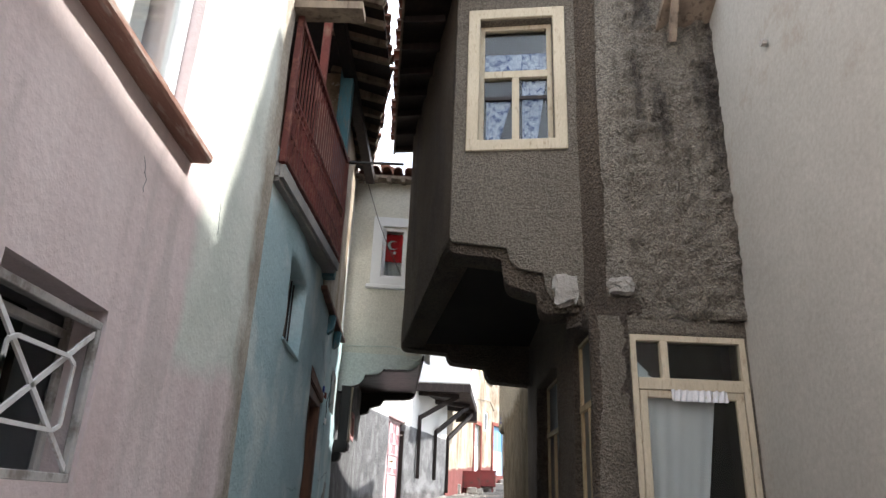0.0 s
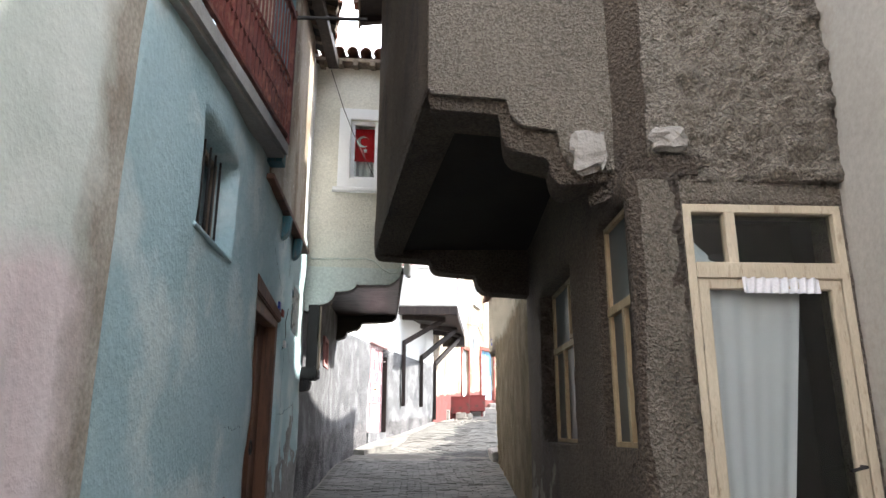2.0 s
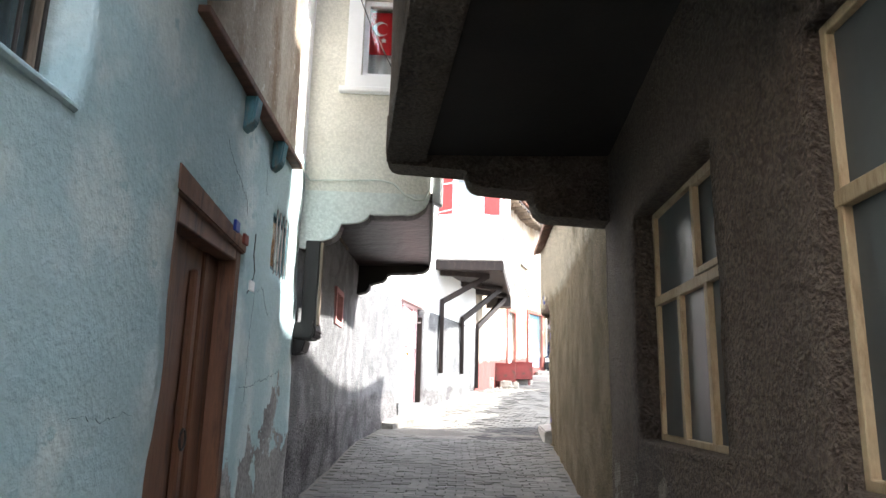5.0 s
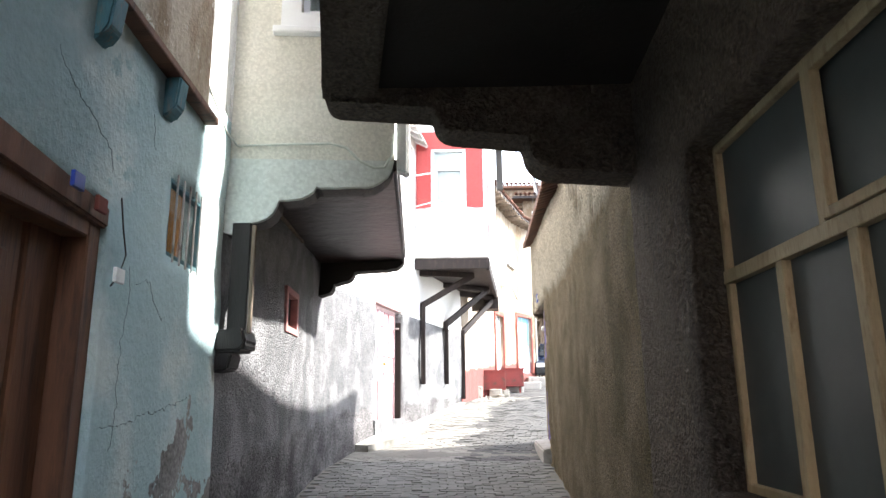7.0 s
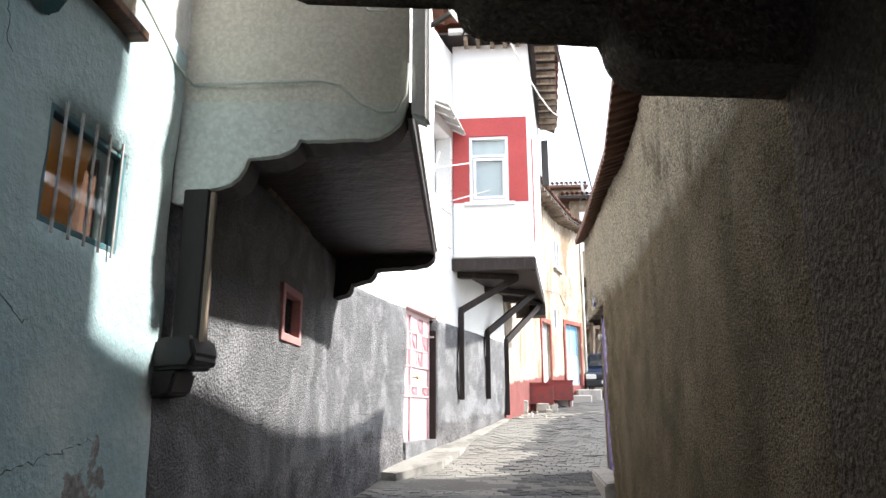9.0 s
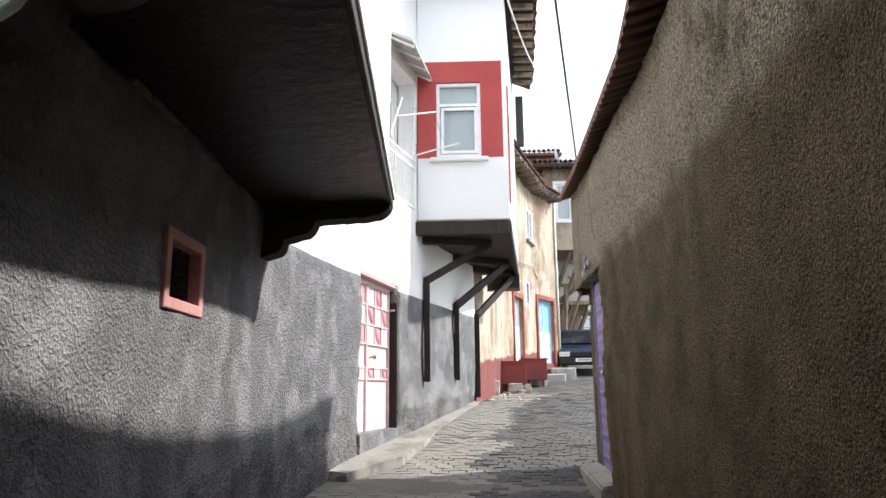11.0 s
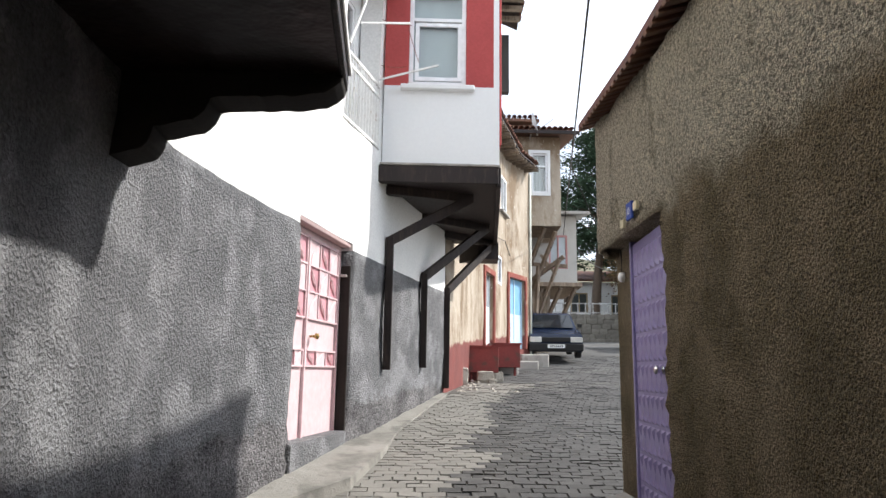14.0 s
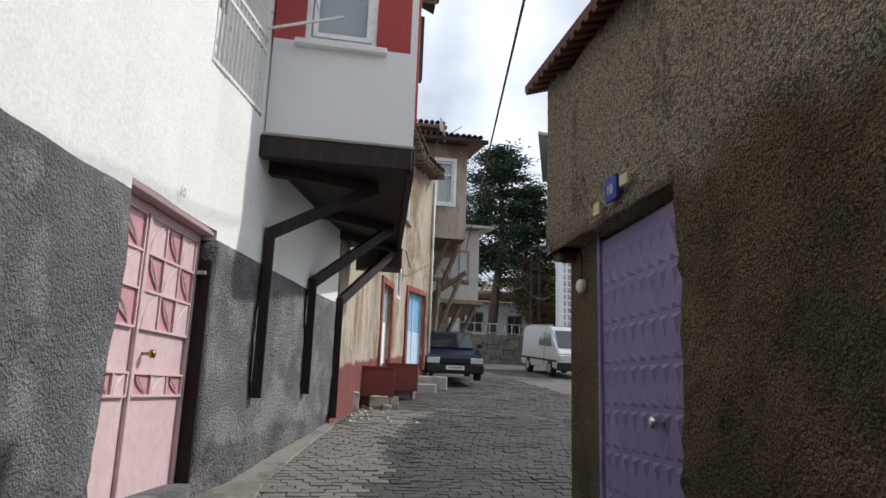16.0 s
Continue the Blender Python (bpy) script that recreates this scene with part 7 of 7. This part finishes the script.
for s in (-1, 1):
    bm = bmesh.new()
    prism(bm, [VMx @ Vector(p) for p in ((0.82, s * 0.80, 1.12), (1.45, s * 0.80, 1.12), (1.45, s * 0.765, 1.62), (1.12, s * 0.765, 1.62))], VMx.to_3x3() @ Vector((0, s * 0.015, 0)))
    part("side_window", bm, CARGLASS, van)
    bm = bmesh.new()
    prism(bm, [VMx @ Vector(p) for p in ((1.58, s * 0.80, 1.12), (2.3, s * 0.80, 1.12), (2.3, s * 0.765, 1.62), (1.58, s * 0.765, 1.62))], VMx.to_3x3() @ Vector((0, s * 0.015, 0)))
    part("side_window", bm, CARGLASS, van)
    for a in (0.85, 3.5):
        wheel(van, VMx @ Vector((a, s * 0.76, 0.3)), 0.31, 0.2, VMx.to_3x3() @ Vector((0, 1, 0)))
    block_on(VMx, (0.1, s * 0.84, 0.55), (4.4, s * 0.862, 0.62), RUBBER, van, "side_strip", "", 0)
    block_on(VMx, (1.5, s * 0.845, 0.4), (1.515, s * 0.856, 1.7), RUBBER, van, "door_gap", "", 0)
bm = bmesh.new()
prism(bm, [VMx @ Vector(p) for p in ((0.36, -0.68, 1.08), (0.36, 0.68, 1.08), (0.97, 0.62, 1.70), (0.97, -0.62, 1.70))], VMx.to_3x3() @ Vector((-0.02, 0, 0.02)))
part("windscreen", bm, CARGLASS, van)
block_on(VMx, (-0.06, -0.85, 0.25), (0.05, 0.85, 0.55), RUBBER, van, "bumper", "", 0.03)
for s in (-1, 1):
    block_on(VMx, (-0.03, s * 0.62 - 0.16, 0.62), (0.03, s * 0.62 + 0.16, 0.8), LAMPGLASS, van, "headlight")
    block_on(VMx, (1.3, s * 0.6 - 0.02, 1.88), (4.2, s * 0.6 + 0.02, 1.95), GREYMETAL, van, "roof_rail", "", 0)

# ---------------------------------------------------------------- overhead cables
wire("overhead_cable", [(0.05, 9.6, 5.74), (5.1, 35.9, 7.32)], 0.016, IRON, "black overhead cable along the lane", "cable", sag=0.03)
wire("overhead_cable", [(-0.2, 10.7, 5.5), (1.7, 22.5, 9.0)], 0.012, WHITEMETAL, "pale cable from the cream house to the bay", "cable", sag=0.35)
wire("overhead_cable", [(4.9, 33.4, 9.2), (12.0, 46, 7.5)], 0.02, IRON, "slack cable between house and mast", "cable", sag=1.6)
wire("overhead_cable", [(5.3, 36.6, 7.6), (11.2, 46.6, 8.6)], 0.02, IRON, "slack cable to the lattice mast", "cable", sag=1.2)

# ================================================================ backs and roofs of the houses
def ribbed(house, p0, p1, p2, p3, name="tile_roof"):
    """A tiled slope: eave p0 to p1, ridge p3 to p2, with the tiles' ribs running up it."""
    p0, p1, p2, p3 = (Vector(p) for p in (p0, p1, p2, p3))
    n = max(4, int((p1 - p0).length / 0.22)) * 4
    m = max(2, int((p3 - p0).length / 0.4))
    rows_ = []
    for j in range(m + 1):
        for lip in ((0.0, 0.02) if 0 < j < m else (0.0,)):
            v = j / m
            rows_.append([p0.lerp(p1, i / n).lerp(p3.lerp(p2, i / n), v) + Vector((0, 0, 0.035 * abs(math.sin(math.pi * i / 4)) + (0.02 if lip == 0.0 else 0.0))) for i in range(n + 1)])
    bm = bmesh.new()
    quads(bm, rows_)
    return part(name, bm, TILE, house, "weathered clay tiles")


def shell(house, pts, z0, z1, mat):
    wall("back_wall", pts, z0, z1, [], mat, house, thick=0.25, amp=0.0, step=4.0)


shell(pink, [(-6.5, 4.4), (-6.5, -14), (-1.4, -14)], -1.5, 7.2, PINK)
ribbed(pink, (-0.95, -14, 7.2), (-1.0, 4.3, 7.2), (-3.8, 4.3, 8.5), (-3.8, -14, 8.5))
ribbed(pink, (-6.8, 4.4, 7.1), (-6.8, -14, 7.1), (-3.8, -14, 8.5), (-3.8, 4.4, 8.5))
shell(blue, [(-6.5, 10.4), (-6.5, 4.5)], 0, 6.8, BLUE)
ribbed(blue, (-1.15, 5.6, 6.98), (-1.45, 10.2, 6.95), (-4.0, 10.3, 7.75), (-4.0, 4.7, 7.75))
ribbed(blue, (-6.8, 10.4, 6.8), (-6.8, 4.6, 6.8), (-4.0, 4.6, 7.75), (-4.0, 10.4, 7.75))
shell(cream, [(-6.5, 14.8), (-6.5, 10.5)], 0.3, 6.8, CREAM)
ribbed(cream, (-6.5, 10.45, 6.85), (-0.1, 10.55, 6.85), (-0.2, 12.6, 7.5), (-6.5, 12.6, 7.5))
ribbed(cream, (-0.2, 14.9, 6.85), (-6.5, 14.9, 6.85), (-6.5, 12.6, 7.5), (-0.2, 12.6, 7.5))
shell(grey, [(-0.8, 24.2), (-7.0, 24.2), (-7.0, 14.8)], 0.8, 9.2, WHITE)
ribbed(grey, (-1.3, 14.9, 9.25), (-0.9, 19.2, 9.25), (-4.0, 19.2, 10.4), (-4.0, 14.9, 10.4))
ribbed(grey, (1.2, 19.4, 9.42), (1.6, 24.3, 9.42), (-3.2, 24.3, 10.9), (-3.2, 19.4, 10.9))
ribbed(grey, (-7.3, 24.3, 9.2), (-7.3, 14.9, 9.2), (-3.6, 14.9, 10.6), (-3.6, 24.3, 10.6))
# unseen rear storey added to the stucco house above the low neighbour, blocking sun
shell(stucco, [(1.9, 10.45), (1.35, 10.4), (1.35, 9.3)], 4.75, 7.4, STUCCO)
shell(stucco, [(6.5, 5.4), (6.5, 10.45), (1.9, 10.45)], 0, 7.4, STUCCO)
slab([(1.2, 5.3, 7.12), (6.6, 5.3, 7.12), (6.6, 10.6, 7.12), (1.2, 10.6, 7.12)], (0, 0, 0.06), DARKWOOD, stucco, "ceiling_deck")
ribbed(stucco, (-0.2, 5.25, 7.0), (-0.6, 9.6, 7.0), (3.6, 10.6, 8.7), (3.6, 5.2, 8.7))
ribbed(stucco, (6.8, 10.6, 7.3), (6.8, 5.2, 7.3), (3.6, 5.2, 8.7), (3.6, 10.6, 8.7))
shell(plain, [(6.5, -14), (6.5, 5.3)], -1.5, 6.4, SMOOTH)
shell(tan, [(6.5, 10.5), (6.5, 17.25)], 0.5, 4.6, TAN)
ribbed(tan, (1.62, 10.6, 4.72), (1.78, 17.35, 4.75), (4.0, 17.35, 5.5), (4.0, 10.6, 5.5))
ribbed(tan, (6.8, 17.35, 4.6), (6.8, 10.6, 4.6), (4.0, 10.6, 5.5), (4.0, 17.35, 5.5))
shell(beige, [(1.5, 34.2), (-5, 34.2), (-5, 24.3)], 1.2, 9.0, BEIGE)
ribbed(beige, (0.9, 24.3, 8.85), (3.2, 32.4, 8.8), (-1.5, 34.2, 10.0), (-1.5, 24.3, 10.0))
ribbed(beige, (-5.3, 34.2, 8.9), (-5.3, 24.3, 8.9), (-1.5, 24.3, 10.0), (-1.5, 34.2, 10.0))
shell(far, [(4.7, 37.4), (1.8, 37.4), (1.8, 34.8)], 2.5, 10.3, BEIGE)
shell(far2, [(5.5, 41.2), (3.4, 41.2), (3.4, 37.6)], 2.8, 8.2, PALEGREY)
shell(white2, [(14.5, 58.5), (7.5, 58.5), (7.5, 54)], 3.5, 8.0, WHITE)
shell(white2, [(14.5, 54), (14.5, 58.5)], 3.5, 8.0, WHITE)
shell(block, [(20, 46.5), (22, 54), (15.6, 54), (12.0, 45.1)], 2.5, 15.6, WHITE_FLAT)
shell(end_house, [(-4, -13), (-4, -18), (5, -18), (5, -13), (2.3, -13)], -1.6, 6.5, SMOOTH)
ribbed(end_house, (5.3, -12.7, 6.5), (-4.3, -12.7, 6.5), (-4.3, -15.5, 7.7), (5.3, -15.5, 7.7))
ribbed(end_house, (-4.3, -18.3, 6.5), (5.3, -18.3, 6.5), (5.3, -15.5, 7.7), (-4.3, -15.5, 7.7))

# ================================================================ paving
pavement = thing("pavement", (-0.9, 18.5, 1.2), "pale concrete apron along the charcoal wall", "pavement", kind="structure")
edge = [(-1.52, 16.7), (-1.28, 17.4), (-0.98, 18.7), (-0.62, 19.9), (-0.13, 21.6), (0.26, 22.9)]
wide = [0.28, 0.60, 0.52, 0.26, 0.16, 0.10]
bm = bmesh.new()
top, bot = [], []
for (x, y), w_ in zip(edge, wide):
    h = 0.09 if y < 17.6 else 0.05 if y < 19.5 else 0.015
    g = ground_z(x, y)
    top.append([(x - 0.1, y, g + h + 0.01), (x + w_ * 0.5, y - 0.05, g + h), (x + w_, y - 0.12, g + h - 0.01), (x + w_ + 0.02, y - 0.13, g - 0.1)])
quads(bm, top)
q = top[0]
bm.faces.new([bm.verts.new(p) for p in (q[0], q[1], q[2], q[3], (q[0][0], q[0][1], q[3][2]))])
part("slab", bm, APRON, pavement)

# small paving setts, laid in rows across the lane
random.seed(21)
RIGHT = [(2.2, -6), (2.3, 5.2), (1.2, 5.4), (1.19, 8), (1.2, 9.3), (1.4, 13.5), (1.48, 15.6), (1.62, 17.2)]
WID, DEP, GAP = 0.205, 0.115, 0.006


def sett_verts(cx, cy, w_, d_, tilt):
    g = ground_z(cx, cy)
    out = []
    hw, hd = w_ / 2, d_ / 2
    for k, (sx, sy) in enumerate(((-1, -1), (1, -1), (1, 1), (-1, 1))):
        out.append((cx + sx * hw, cy + sy * hd, ground_z(cx, cy + sy * hd) - 0.02))
    for k, (sx, sy) in enumerate(((-1, -1), (1, -1), (1, 1), (-1, 1))):
        out.append((cx + sx * (hw - 0.006), cy + sy * (hd - 0.006), ground_z(cx, cy + sy * hd) + 0.002 + tilt[0] + sx * tilt[1] + sy * tilt[2]))
    return out


SF = [(4, 5, 6, 7), (0, 1, 5, 4), (1, 2, 6, 5), (2, 3, 7, 6), (3, 0, 4, 7)]
road = thing("road", (0, 19, 1.3), "lane of worn grey setts in rows", "road", kind="structure")
J = {"pale": ([], []), "dark": ([], []), "mid": ([], []), "near": ([], [])}
MATS = {"pale": SETT_PALE, "dark": SETT_DARK, "mid": SETT, "near": SETT_NEAR}
WORN = [(0.0, 14.0), (0.2, 16.7), (0.45, 18.1), (0.72, 19.5), (0.95, 20.8), (0.95, 22.0), (1.5, 23.6), (2.6, 26.5)]
near = 0
y = -5.0
row = 0
while y < 36:
    big = 1.0 if y < 27 else 1.5
    d = DEP * big
    w_ = WID * big
    xl = along(LEFT, y) + 0.03 if y < 22.9 else along([(0.28, 22.9), (0.97, 26.5), (2.5, 31.2), (3.0, 32.7), (3.1, 40)], y) + 0.05
    xr = along(RIGHT, y) - 0.02 if y < 17.2 else 1.65 + (y - 17.2) * 1.6
    xr = min(xr, 7.0)
    x = xl + (w_ / 2 if row % 2 else w_)
    skew = 0.03 * math.sin(y * 1.3)
    while x < xr - w_ * 0.3:
        yy = y + skew + 0.02 * math.sin(x * 2.1 + y) + random.uniform(-0.004, 0.004)
        tl = (random.gauss(0, 0.0025) + 0.012 * noise.noise(Vector((x * 0.9, yy * 0.9, 0))), random.gauss(0, 0.002), random.gauss(0, 0.002))
        vs = sett_verts(x, yy, w_ - GAP, d - GAP, tl)
        off = x - along(WORN, yy) + 0.35 * noise.noise(Vector((x * 1.3, yy * 0.9, 4))) + random.gauss(0, 0.07)
        # Brightness set by colour: lightened setts up to 15.8, darker ones past 26.
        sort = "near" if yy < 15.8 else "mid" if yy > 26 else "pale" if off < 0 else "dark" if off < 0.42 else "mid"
        jv, jf = J[sort]
        if 17.7 < y < 20.2 and near < 300 and x > xl + 0.5:
            me = bpy.data.meshes.new("sett")
            me.from_pydata([tuple(Vector(v) - Vector((x, yy, ground_z(x, yy)))) for v in vs], [], SF)
            me.materials.append(MATS[sort])
            ob = new("sett", me)
            ob.parent = road
            ob.location = Vector((x, yy, ground_z(x, yy))) - Vector((0, 19, 1.3))
            near += 1
        else:
            i = len(jv)
            jv += vs
            jf += [tuple(i + k for k in f) for f in SF]
        x += w_ * random.uniform(0.97, 1.03)
    y += d
    row += 1
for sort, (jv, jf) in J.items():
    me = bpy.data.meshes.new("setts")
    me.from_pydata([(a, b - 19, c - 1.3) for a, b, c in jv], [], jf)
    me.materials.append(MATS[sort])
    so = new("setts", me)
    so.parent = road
    tagged(so, {"pale": "dusty pale setts", "dark": "dark worn setts", "mid": "worn grey setts", "near": "grey setts lightened for the brighter near lane"}[sort], kind="stuff")
bm = bmesh.new()
quads(bm, [[(x, y, ground_z(0, y) + 0.004) for x in (3.2, 6, 10, 16, 26)] for y in [36 + i for i in range(12)]])
part("tarmac", bm, ASPH, road, "pale worn tarmac")
